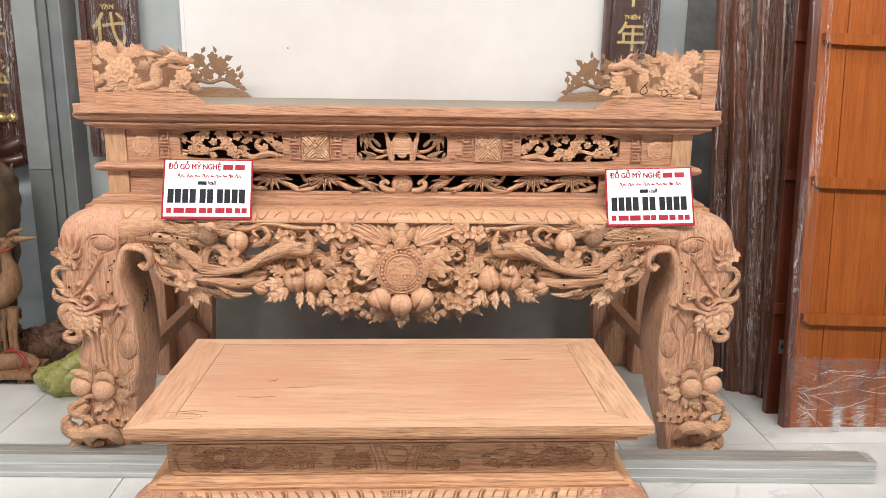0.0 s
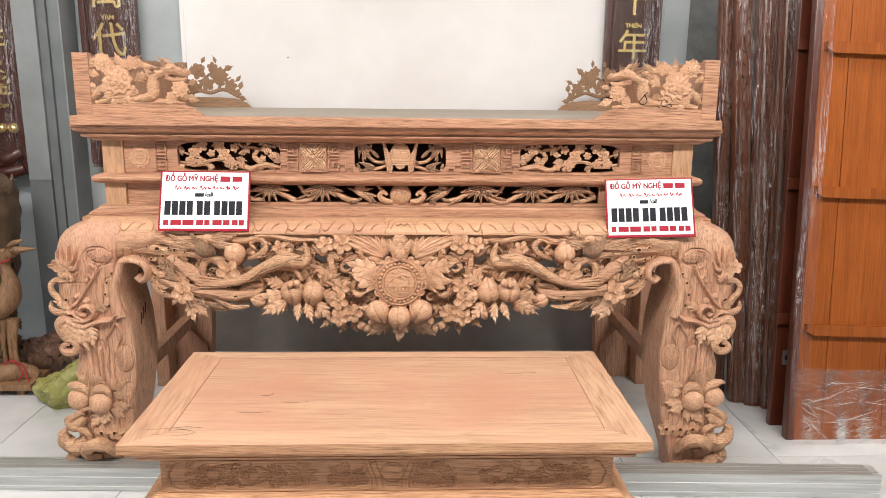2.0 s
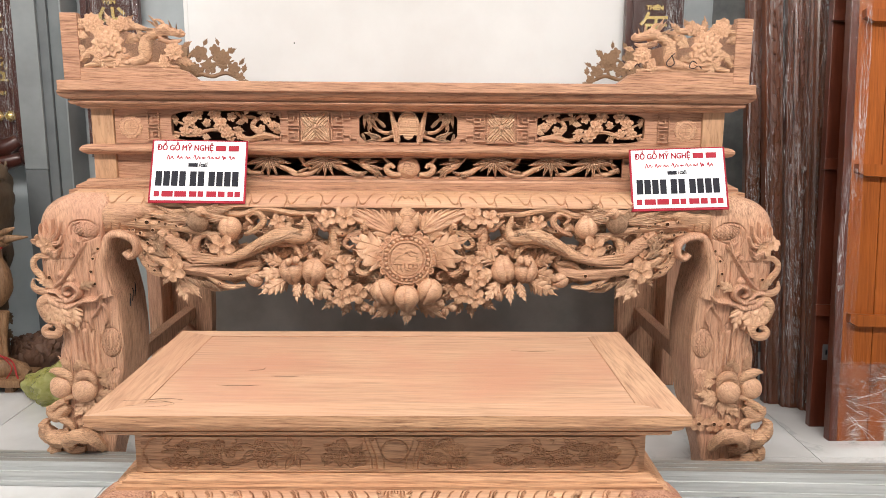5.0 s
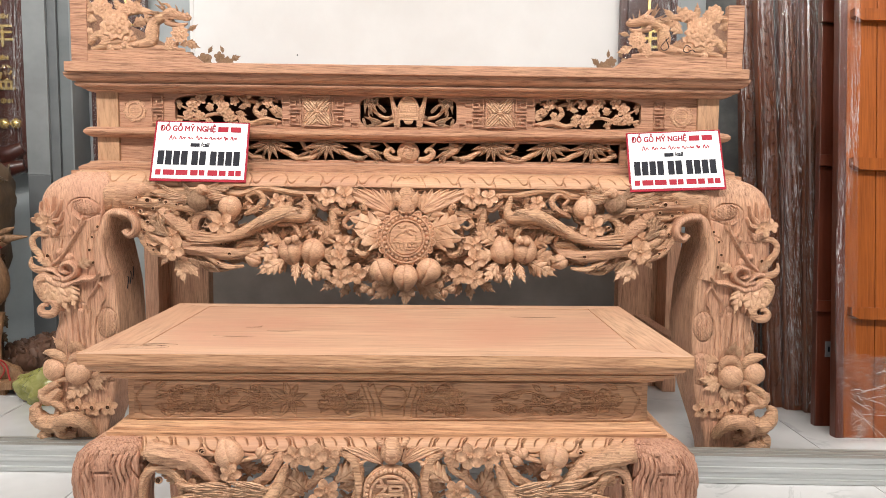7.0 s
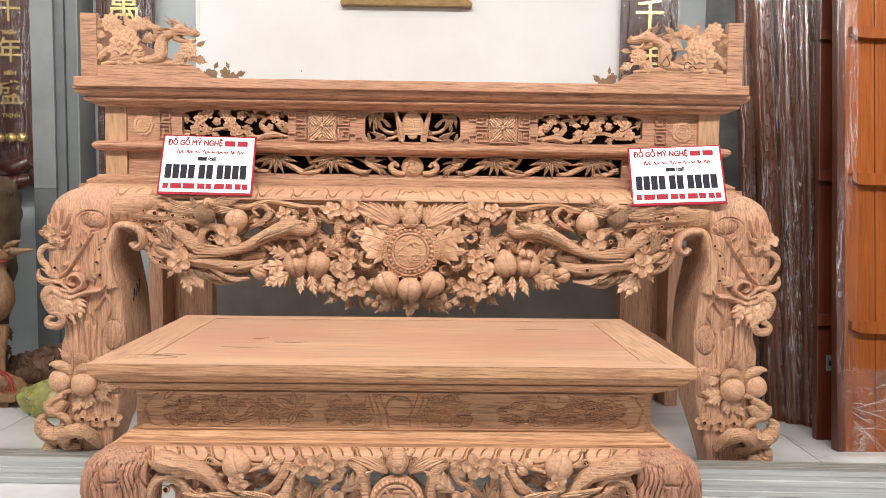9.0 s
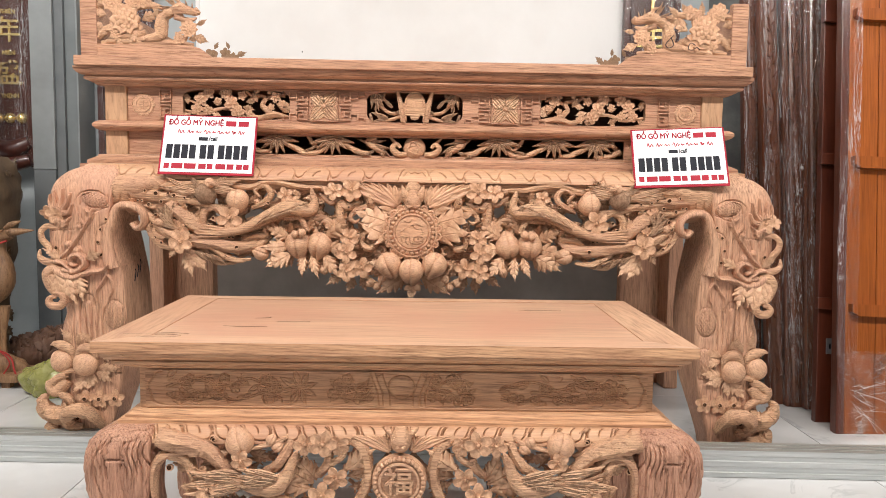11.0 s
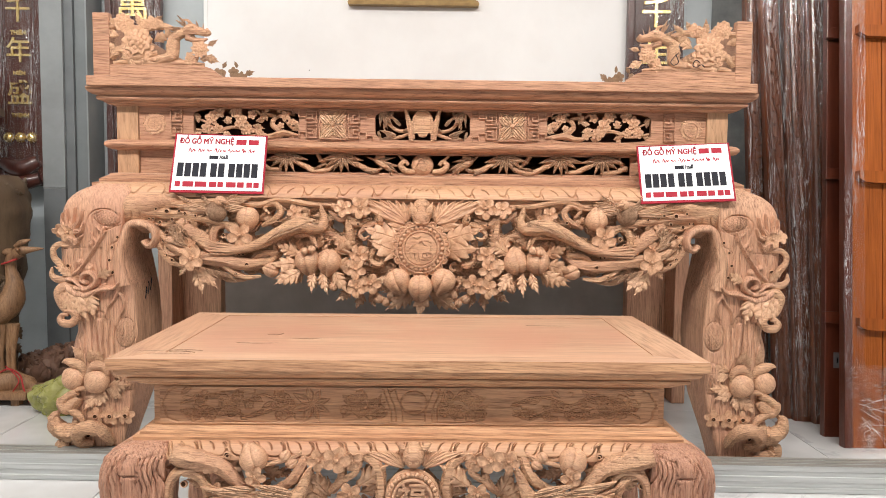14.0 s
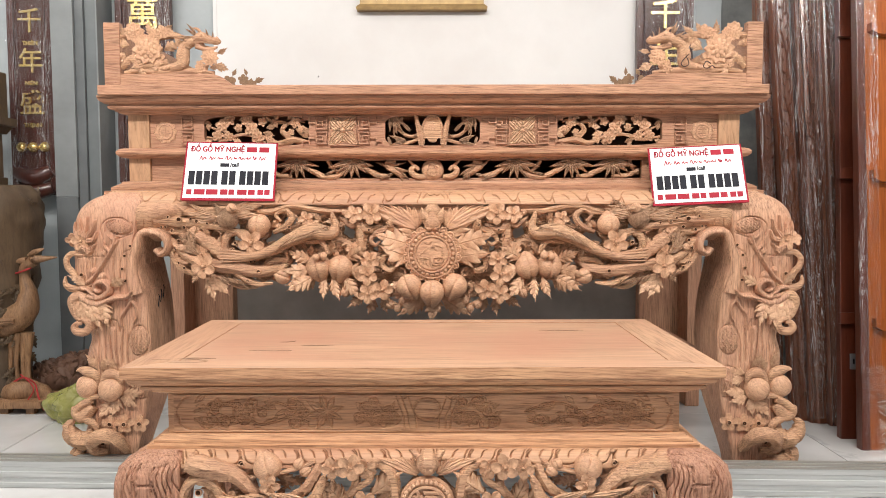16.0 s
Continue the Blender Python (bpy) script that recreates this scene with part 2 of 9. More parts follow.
def tile_material():
    mat, nt, bsdf = material("white_marble_tile", 0.12)
    v = mapping(nt, (1, 1, 1), True)
    n1 = node(nt, "ShaderNodeTexNoise", Scale=2.6, Detail=8.0, Roughness=0.62, Distortion=1.1)
    nt.links.new(v, n1.inputs["Vector"])
    vein = ramp(nt, n1.outputs["Fac"], [(0.455, (0.655, 0.65, 0.645)), (0.487, (0.52, 0.52, 0.52)), (0.505, (0.655, 0.65, 0.645))])
    n2 = node(nt, "ShaderNodeTexNoise", Scale=4.0, Detail=4.0)
    nt.links.new(v, n2.inputs["Vector"])
    cloud = ramp(nt, n2.outputs["Fac"], [(0.4, (0.86, 0.855, 0.85)), (0.65, (1, 1, 1))])
    n3 = node(nt, "ShaderNodeTexNoise", Scale=1.7, Detail=2.0)
    nt.links.new(v, n3.inputs["Vector"])
    few = ramp(nt, n3.outputs["Fac"], [(0.5, (0, 0, 0)), (0.6, (1, 1, 1))])
    col = mix_colour(nt, (0.655, 0.65, 0.645), vein, few)
    nt.links.new(mix_colour(nt, col, cloud, 1.0, "MULTIPLY"), bsdf.inputs["Base Color"])
    return mat


def film_material(name, stretch, white, width, scale, haze):
    """Stretch film: clear and glossy, with its fold creases and bright glints painted in as white streaks."""
    mat, nt, bsdf = material(name)
    nt.nodes.remove(bsdf)
    out = nt.nodes["Material Output"]
    v = mapping(nt, stretch, True)
    n1 = node(nt, "ShaderNodeTexNoise", Scale=scale, Detail=5.0, Roughness=0.6, Distortion=1.5)
    nt.links.new(v, n1.inputs["Vector"])
    b = nt.nodes.new("ShaderNodeBump")
    b.inputs["Strength"].default_value, b.inputs["Distance"].default_value = 0.6, 0.006
    nt.links.new(n1.outputs["Fac"], b.inputs["Height"])
    gl = node(nt, "ShaderNodeBsdfGlossy", Roughness=0.08)
    nt.links.new(b.outputs["Normal"], gl.inputs["Normal"])
    tr = nt.nodes.new("ShaderNodeBsdfTransparent")
    fr = node(nt, "ShaderNodeFresnel", IOR=1.5)
    nt.links.new(b.outputs["Normal"], fr.inputs["Normal"])
    clear = nt.nodes.new("ShaderNodeMixShader")
    nt.links.new(fr.outputs[0], clear.inputs[0])
    nt.links.new(tr.outputs[0], clear.inputs[1])
    nt.links.new(gl.outputs[0], clear.inputs[2])
    n2 = node(nt, "ShaderNodeTexNoise", Scale=scale * 0.7, Detail=4.0, Roughness=0.55, Distortion=2.2)
    nt.links.new(v, n2.inputs["Vector"])
    # narrow white lines: creases, and highlights drawn as diffuse colour
    crease = ramp(nt, n2.outputs["Fac"], [(0.5 - width, (0, 0, 0)), (0.5, (white, white, white)), (0.5 + width, (0, 0, 0))])
    n3 = node(nt, "ShaderNodeTexNoise", Scale=scale * 0.25, Detail=2.0)
    nt.links.new(v, n3.inputs["Vector"])
    some = ramp(nt, n3.outputs["Fac"], [(0.42, (0.1, 0.1, 0.1)), (0.6, (1, 1, 1))])
    fac = mix_colour(nt, mix_colour(nt, crease, some, 1.0, "MULTIPLY"), (haze, haze, haze), 1.0, "ADD")
    streak_white = node(nt, "ShaderNodeBsdfDiffuse", Color=(0.86, 0.86, 0.87, 1))
    mx = nt.nodes.new("ShaderNodeMixShader")
    nt.links.new(fac, mx.inputs[0])
    nt.links.new(clear.outputs[0], mx.inputs[1])
    nt.links.new(streak_white.outputs[0], mx.inputs[2])
    nt.links.new(mx.outputs[0], out.inputs["Surface"])
    return mat


tile_white = tile_material()
film_clear = film_material("clear_stretch_film", (1, 1, 0.06), 0.75, 0.021, 85.0, 0.0)
film_glinted = film_material("glinted_creased_film", (0.6, 1, 1.6), 0.5, 0.010, 26.0, 0.0)


# ---- mesh helpers ----
def finish(bm, name, smooth=False):
    bmesh.ops.recalc_face_normals(bm, faces=bm.faces)
    me = bpy.data.meshes.new(name)
    bm.to_mesh(me)
    bm.free()
    if smooth:
        for p in me.polygons:
            p.use_smooth = True
        me.set_sharp_from_angle(angle=radians(48))
    return me


def part(name, me, mat, parent=None, label="", m=None):
    """One mesh object, under a thing or a part where a parent is given."""
    if isinstance(me, bmesh.types.BMesh):
        me = finish(me, name)
    if not me.materials:
        me.materials.append(mat)
    ob = new(name, me)
    if parent is not None:
        ob.parent = parent
    if m is not None:
        ob.matrix_basis = m
    if label:
        ob["label"] = label
    return ob


def own_copy(me, mat, name):
    """The same mesh in another timber."""
    me = me.copy()
    me.name = name
    me.materials.clear()
    me.materials.append(mat)
    return me


def thing(name, label, category, group="", kind="", at=(0, 0, 0)):
    ob = new(name)
    ob.location = at
    ob.empty_display_size = 0.05
    return tagged(ob, label, category, group, kind)


def add_box(bm, x0, x1, y0, y1, z0, z1, bevel=0.0):
    vs = [bm.verts.new(p) for p in ((x0, y0, z0), (x1, y0, z0), (x1, y1, z0), (x0, y1, z0), (x0, y0, z1), (x1, y0, z1), (x1, y1, z1), (x0, y1, z1))]
    fs = [bm.faces.new([vs[i] for i in f]) for f in ((0, 3, 2, 1), (4, 5, 6, 7), (0, 1, 5, 4), (1, 2, 6, 5), (2, 3, 7, 6), (3, 0, 4, 7))]
    if bevel:
        bmesh.ops.bevel(bm, geom=list({e for f in fs for e in f.edges}), offset=bevel, segments=2, affect="EDGES", profile=0.6)


def box(x0, x1, y0, y1, z0, z1, bevel=0.003):
    bm = bmesh.new()
    add_box(bm, x0, x1, y0, y1, z0, z1, bevel)
    return bm


def prism(outline, y0, y1, holes=()):
    """An upright board in the x-z plane with that outline, from y0 to y1; holes are outlines too."""
    from_loops = [outline, *holes]
    bm = bmesh.new()
    edges = []
    for loop in from_loops:
        vs = [bm.verts.new((x, y0, z)) for x, z in loop]
        edges += [bm.edges.new((vs[i], vs[(i + 1) % len(vs)])) for i in range(len(vs))]
    bmesh.ops.triangle_fill(bm, edges=edges, use_beauty=True)
    faces = list(bm.faces)
    ext = bmesh.ops.extrude_face_region(bm, geom=faces)
    for v in ext["geom"]:
        if isinstance(v, bmesh.types.BMVert):
            v.co.y = y1
    return bm


def moulding(x0, x1, y0, y1, profile, close_back=True):
    """A moulding round the front and both ends of a rectangle: profile of (out, z), mitred at the corners."""
    bm = bmesh.new()
    rings = []
    for o, z in profile:
        rings.append([bm.verts.new(p) for p in ((x0 - o, y1, z), (x0 - o, y0 - o, z), (x1 + o, y0 - o, z), (x1 + o, y1, z))])
    for a, b in zip(rings, rings[1:]):
        for i in range(3):
            bm.faces.new((a[i], a[i + 1], b[i + 1], b[i]))
        bm.faces.new((a[3], a[0], b[0], b[3]))
    bm.faces.new(rings[0])
    bm.faces.new(list(reversed(rings[-1])))
    return bm


def spline(points, n):
    """Points along a smooth curve through the given ones; any number of coordinates."""
    p = np.array(points, float)
    p = np.vstack([2 * p[0] - p[1], p, 2 * p[-1] - p[-2]])
    out = []
    seg = len(p) - 3
    for k in range(n):
        s = k / (n - 1) * seg
        i = min(int(s), seg - 1)
        u = s - i
        a, b, c, d = p[i:i + 4]
        out.append(0.5 * ((2 * b) + (c - a) * u + (2 * a - 5 * b + 4 * c - d) * u * u + (3 * b - a - 3 * c + d) * u ** 3))
    return np.array(out)


def add_tube(bm, points, radii, n=30, ring=11, rough=0.0, flat=1.0, seed=0, ridge=0.0, ridges=5):
    """A tapering limb through points (x, y, z); rough gives it knots and hollows, ridge long gouged furrows; flat squeezes it in depth."""
    c = spline([(*p, r) for p, r in zip(points, radii)], n)
    loops = []
    for k in range(n):
        t = c[min(k + 1, n - 1), :3] - c[max(k - 1, 0), :3]
        t = Vector(t).normalized()
        side = t.cross(Vector((0, 1, 0)))
        side = side.normalized() if side.length > 1e-4 else Vector((1, 0, 0))
        up = side.cross(t)
        r = max(c[k, 3], 0.0004)
        loop = []
        for j in range(ring):
            a = 2 * math.pi * j / ring
            q = r
            if rough:
                q *= 1 + rough * (1.6 * noise.noise(Vector((math.cos(a) * 1.3 + seed, math.sin(a) * 1.3, k * 0.55))) + 0.8 * noise.noise(Vector((math.cos(a) * 3, math.sin(a) * 3 + seed, k * 0.25))))
            if ridge:
                q *= 1 + ridge * math.cos(ridges * a + 0.08 * k + seed)
            loop.append(bm.verts.new(Vector(c[k, :3]) + side * (math.cos(a) * q) + up * (math.sin(a) * q * flat)))
        loops.append(loop)
    for a, b in zip(loops, loops[1:]):
        for j in range(ring):
            bm.faces.new((a[j], a[(j + 1) % ring], b[(j + 1) % ring], b[j]))
    bm.faces.new(loops[0])
    bm.faces.new(list(reversed(loops[-1])))


def tube(points, radii, **kw):
    bm = bmesh.new()
    add_tube(bm, points, radii, **kw)
    return finish(bm, "limb", True)


def lathe(profile, seg=20):
    """A turned piece about the y axis: profile of (radius, out), out towards the viewer (-y)."""
    bm = bmesh.new()
    rings = []
    for r, o in profile:
        rings.append([bm.verts.new((r * math.cos(2 * math.pi * j / seg), -o, r * math.sin(2 * math.pi * j / seg))) for j in range(seg)] if r > 1e-5 else [bm.verts.new((0, -o, 0))])
    for a, b in zip(rings, rings[1:]):
        for j in range(seg):
            k = (j + 1) % seg
            if len(a) == 1:
                bm.faces.new((a[0], b[j], b[k]))
            elif len(b) == 1:
                bm.faces.new((a[j], a[k], b[0]))
            else:
                bm.faces.new((a[j], a[k], b[k], b[j]))
    return bm



# ---- relief carving: heights over a flat face ----
def stroke_distance(X, Z, points, n=24):
    """Distance from each place to a smooth stroke, and how far along it the nearest point lies."""
    c = spline(points, n) if len(points) > 2 else np.array([np.array(points[0]) + (np.array(points[1]) - np.array(points[0])) * k / 7 for k in range(8)], float)
    best, along = np.full(X.shape, 9.0), np.zeros(X.shape)
    m = len(c) - 1
    for i in range(m):
        ax, az = c[i]
        dx, dz = c[i + 1] - c[i]
        q = np.clip(((X - ax) * dx + (Z - az) * dz) / max(1e-12, dx * dx + dz * dz), 0, 1)
        d = np.hypot(X - ax - q * dx, Z - az - q * dz)
        near = d < best
        best = np.where(near, d, best)
        along = np.where(near, (i + q) / m, along)
    return best, along


def raise_stroke(H, X, Z, points, r0, r1, h, base=0.0):
    d, u = stroke_distance(X, Z, points)
    r = r0 + (r1 - r0) * u
    lift = np.where(d < r, base + h * np.sqrt(np.clip(1 - (d / r) ** 2, 0, 1)), 0)
    return np.maximum(H, lift)


def cut_stroke(H, X, Z, points, w, depth):
    d, u = stroke_distance(X, Z, points)
    return H - depth * np.exp(-(d / w) ** 2)


def grid_mesh(rows, name, wrap=True):
    """A closed skin from rings of points, capped at both ends."""
    n, m = len(rows), len(rows[0])
    verts = [p for row in rows for p in row]
    faces = [(i * m + k, i * m + (k + 1) % m, (i + 1) * m + (k + 1) % m, (i + 1) * m + k) for i in range(n - 1) for k in range(m if wrap else m - 1)]
    faces += [tuple(range(m)), tuple((n - 1) * m + k for k in reversed(range(m)))]
    me = bpy.data.meshes.new(name)
    me.from_pydata(verts, [], faces)
    bm = bmesh.new()
    bm.from_mesh(me)
    bpy.data.meshes.remove(me)
    return finish(bm, name, True)


# ---- the room ----
WALL_Y = 1.27
floor = tagged(part("floor", box(-4.0, 4.0, -6.0, 1.42, -0.15, -0.004, 0), grout), "white marble-look floor tiles with thin dark joints", "floor", kind="structure")


def wall(name, x0, x1, y0, y1, z0, z1, mat, label):
    return tagged(part(name, box(x0, x1, y0, y1, z0, z1, 0), mat), label, "wall", kind="structure")


wall("wall_north", -1.08, 1.235, WALL_Y, 1.42, 0.95, 3.2, wall_white, "smooth white painted plaster wall behind the altar")
wall("wall_dado", -1.08, 1.235, WALL_Y + 0.003, 1.42, -0.004, 0.95, wall_dado, "dark grey painted lower wall under the altar")
wall("wall_north_left", -4.0, -1.08, WALL_Y + 0.02, 1.42, -0.004, 3.2, wall_pale, "pale blue-grey painted wall with scuffs")
wall("wall_north_right", 1.235, 1.4, WALL_Y + 0.015, 1.42, -0.004, 3.2, wall_pale, "pale grey painted wall strip")
wall("wall_north_corner", 1.4, 4.0, WALL_Y + 0.01, 1.42, -0.004, 3.2, concrete, "bare dark grey concrete wall")
wall("wall_west", -4.15, -4.0, -6.0, 1.42, -0.004, 3.2, wall_pale, "pale grey painted side wall")
wall("wall_east", 4.0, 4.15, -6.0, 1.42, -0.004, 3.2, wall_pale, "pale grey painted side wall")
# shop front behind the camera, with a wide opening
for n, (a, b, c, d) in enumerate([(-4.0, -2.6, 0, 3.2), (2.6, 4.0, 0, 3.2), (-2.6, 2.6, 2.9, 3.2)]):
    wall("wall_south", a, b, -6.15, -6.0, c - 0.004, d, wall_pale, "pale painted shop front wall")
tagged(part("ceiling", box(-4.0, 4.0, -6.0, 1.42, 3.2, 3.3, 0), plaster), "plain white painted ceiling", "ceiling", kind="structure")
tagged(part("pavement", box(-14.0, 14.0, -20.0, -6.0, -0.2, -0.02, 0), concrete), "grey concrete pavement outside the shop", "pavement", kind="structure")

# plaster edge between the two wall planes
tagged(part("trim", box(-1.092, -1.072, WALL_Y - 0.004, WALL_Y + 0.03, 0, 3.2, 0.004), wall_white), "cracked plaster wall edge", "trim", kind="structure")

# steel portal posts beside the wall
post = thing("steel_post", "grey painted steel door post with a folded face", "steel post", at=(0, 0, 0))
# each face has its own grey; the front one is darker below 0.93 m
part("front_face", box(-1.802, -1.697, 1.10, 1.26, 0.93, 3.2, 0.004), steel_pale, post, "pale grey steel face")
part("front_face", box(-1.802, -1.697, 1.10, 1.26, 0, 0.929, 0.004), steel_grey, post, "dark grey lower face")
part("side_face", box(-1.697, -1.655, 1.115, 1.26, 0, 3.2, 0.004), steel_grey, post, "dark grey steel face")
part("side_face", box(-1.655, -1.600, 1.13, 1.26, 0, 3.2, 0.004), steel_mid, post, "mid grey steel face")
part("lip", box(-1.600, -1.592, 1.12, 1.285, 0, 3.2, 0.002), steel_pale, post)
part("base_plate", box(-1.80, -1.60, 1.06, 1.26, 0, 0.012, 0.003), steel_grey, post)

# tubes on the ceiling
for tx, ty, tip in TUBES:
    lamp = thing("ceiling_light", "white batten light fitting on the ceiling", "ceiling light", "ceiling lights", at=(tx, ty, 3.2))
    part("body", box(-0.78, 0.78, 0.06, 0.16, -0.06, 0, 0.004), plaster, lamp)

# loose aluminium track lying across the floor in front of the altar
track = thing("aluminium_track", "silver aluminium door track lying across the floor", "door track", at=(0.2, -0.125, 0))
track.rotation_euler = (0, 0, -0.0345)
bm = bmesh.new()
outline = [(0, 0.002), (0, 0.016), (0.004, 0.018), (0.004, 0.034), (0, 0.036), (0, 0.052), (0.003, 0.054), (0.003, 0.068), (0, 0.07), (0, 0.086), (0.022, 0.086), (0.022, 0.080), (0.028, 0.080), (0.028, 0.086), (0.052, 0.086), (0.052, 0.080), (0.056, 0.080), (0.056, 0.086), (0.075, 0.086), (0.075, 0.002)]
ends = [[bm.verts.new((x, -0.04 + y, z)) for y, z in outline] for x in (-3.6, 1.47)]
for i in range(len(outline)):
    j = (i + 1) % len(outline)
    bm.faces.new((ends[0][i], ends[0][j], ends[1][j], ends[1][i]))
bm.faces.new(ends[0])
bm.faces.new(list(reversed(ends[1])))
part("profile", bm, alu, track)
for a, b in ((-0.038, -0.020), (-0.010, 0.010), (0.018, 0.034)):
    part("top_strip", box(-3.6, 1.44, a, b, 0.0862, 0.0885, 0.0005), alu_top, track, "dull brownish top strip")


# ---- carved motifs: each is a solid piece that faces -y ----
def solid_sheet(grid, back, name):
    """A closed piece from rows of front points; its back lies at y = back."""
    bm = bmesh.new()
    nu, nv = len(grid), len(grid[0])
    f = [[bm.verts.new(p) for p in row] for row in grid]
    b = [[bm.verts.new((p[0] * 0.97, back, p[2] * 0.97)) for p in (row[0], row[-1])] for row in grid]
    for i in range(nu - 1):
        for j in range(nv - 1):
            bm.faces.new((f[i][j], f[i + 1][j], f[i + 1][j + 1], f[i][j + 1]))
        bm.faces.new((b[i][0], b[i][1], b[i + 1][1], b[i + 1][0]))
        for j, k in ((0, 0), (nv - 1, 1)):
            bm.faces.new((f[i][j], f[i + 1][j], b[i + 1][k], b[i][k]))
    for i in (0, nu - 1):
        bm.faces.new([*f[i], b[i][1], b[i][0]])
    return finish(bm, name, True)


def add_lobe(bm, x, z, angle, length, width, lift, rows=6, rib=0.045, back=0.05):
    """One pointed lobe with a cut midrib and rolled edges, lying from (x, z) at that angle."""
    c, d = math.cos(radians(angle)), math.sin(radians(angle))
    front, low = [], []
    for i in range(rows):
        u = i / (rows - 1)
        half = 0.5 * width * length * math.sin(math.pi * min(1, 0.12 + 0.88 * u) ** 0.85) ** 0.8 + 0.004 * length
        row = []
        for v, out in ((-1, 0.0), (-0.6, 0.055), (-0.12, rib), (0, rib - 0.03), (0.12, rib), (0.6, 0.055), (1, 0.0)):
            q = lift + (0.035 + out) * (0.6 + 0.8 * math.sin(math.pi * (0.15 + 0.6 * u))) * min(1, length * 1.6)
            row.append(bm.verts.new((x + u * length * c - half * v * d, -q, z + u * length * d + half * v * c)))
        front.append(row)
        low.append([bm.verts.new((w.co.x, back, w.co.z)) for w in (row[0], row[-1])])
    for i in range(rows - 1):
        for j in range(6):
            bm.faces.new((front[i][j], front[i + 1][j], front[i + 1][j + 1], front[i][j + 1]))
        bm.faces.new((low[i][0], low[i][1], low[i + 1][1], low[i + 1][0]))
        for j, k in ((0, 0), (6, 1)):
            bm.faces.new((front[i][j], front[i + 1][j], low[i + 1][k], low[i][k]))
    for i in (0, rows - 1):
        bm.faces.new([*front[i], low[i][1], low[i][0]])


def leaf_mesh(width=0.5, teeth=5, bend=0.0, curl=0.10, seed=0):
    """A carved leaf one unit long along x: pointed teeth swept towards the tip, a cut midrib, and a furrow that runs in from every notch."""
    rnd = random.Random(seed)
    rows = []
    long = [rnd.uniform(0.85, 1.2) for _ in range(2 * teeth + 2)]
    for k in range(teeth):
        for ph in (0.0, 0.12, 0.38, 0.68, 0.92):
            u = (k + ph) / teeth
            half = 0.5 * width * (math.sin(math.pi * (0.18 + 0.82 * u) ** 0.85) ** 1.1 + 0.03)
            row = []
            for v in (-1, -0.84, -0.6, -0.34, -0.08, 0, 0.08, 0.34, 0.6, 0.84, 1):
                w = abs(v)
                tooth = (0.62 + 0.62 * ph ** 0.8 * long[2 * k + (v > 0)]) if ph > 0.06 or k == 0 else 0.62
                reach = 1 + (tooth - 1) * w ** 2
                furrow = math.exp(-((min(ph, 1 - ph) - 0.02) / 0.13) ** 2) * (0.25 + 0.75 * w) * (w > 0.05)
                y = 0.06 + 0.09 * math.sin(math.pi * min(1, u + 0.15)) * (1 - 0.55 * w * w) + curl * u * u - 0.075 * furrow - (0.05 if w < 0.05 else 0.0)
                row.append((u + 0.30 * w * (1 - u) * (0.6 + 0.4 * ph), -y, half * v * reach + bend * u * u))
            rows.append(row)
    rows.append([(1.10, -0.06 - 0.6 * curl, 1.2 * bend + 0.001 * (j - 5)) for j in range(11)])
    return solid_sheet(rows, 0.05, "leaf")


def blade_mesh(width=0.2, bend=0.15):
    """A slim bamboo or feather blade one unit long, with a cut midrib."""
    rows = []
    for i in range(11):
        u = i / 10
        half = width * 0.5 * math.sin(math.pi * (0.1 + 0.9 * u) ** 0.7) + 0.006
        rows.append([(u, -(0.03 + 0.07 * (1 - v * v) - 0.05 * math.exp(-(v / 0.12) ** 2) + 0.05 * math.sin(math.pi * u)), half * v + bend * u * u) for v in (-1, -0.7, -0.35, -0.1, 0, 0.1, 0.35, 0.7, 1)])
    return solid_sheet(rows, 0.03, "blade")


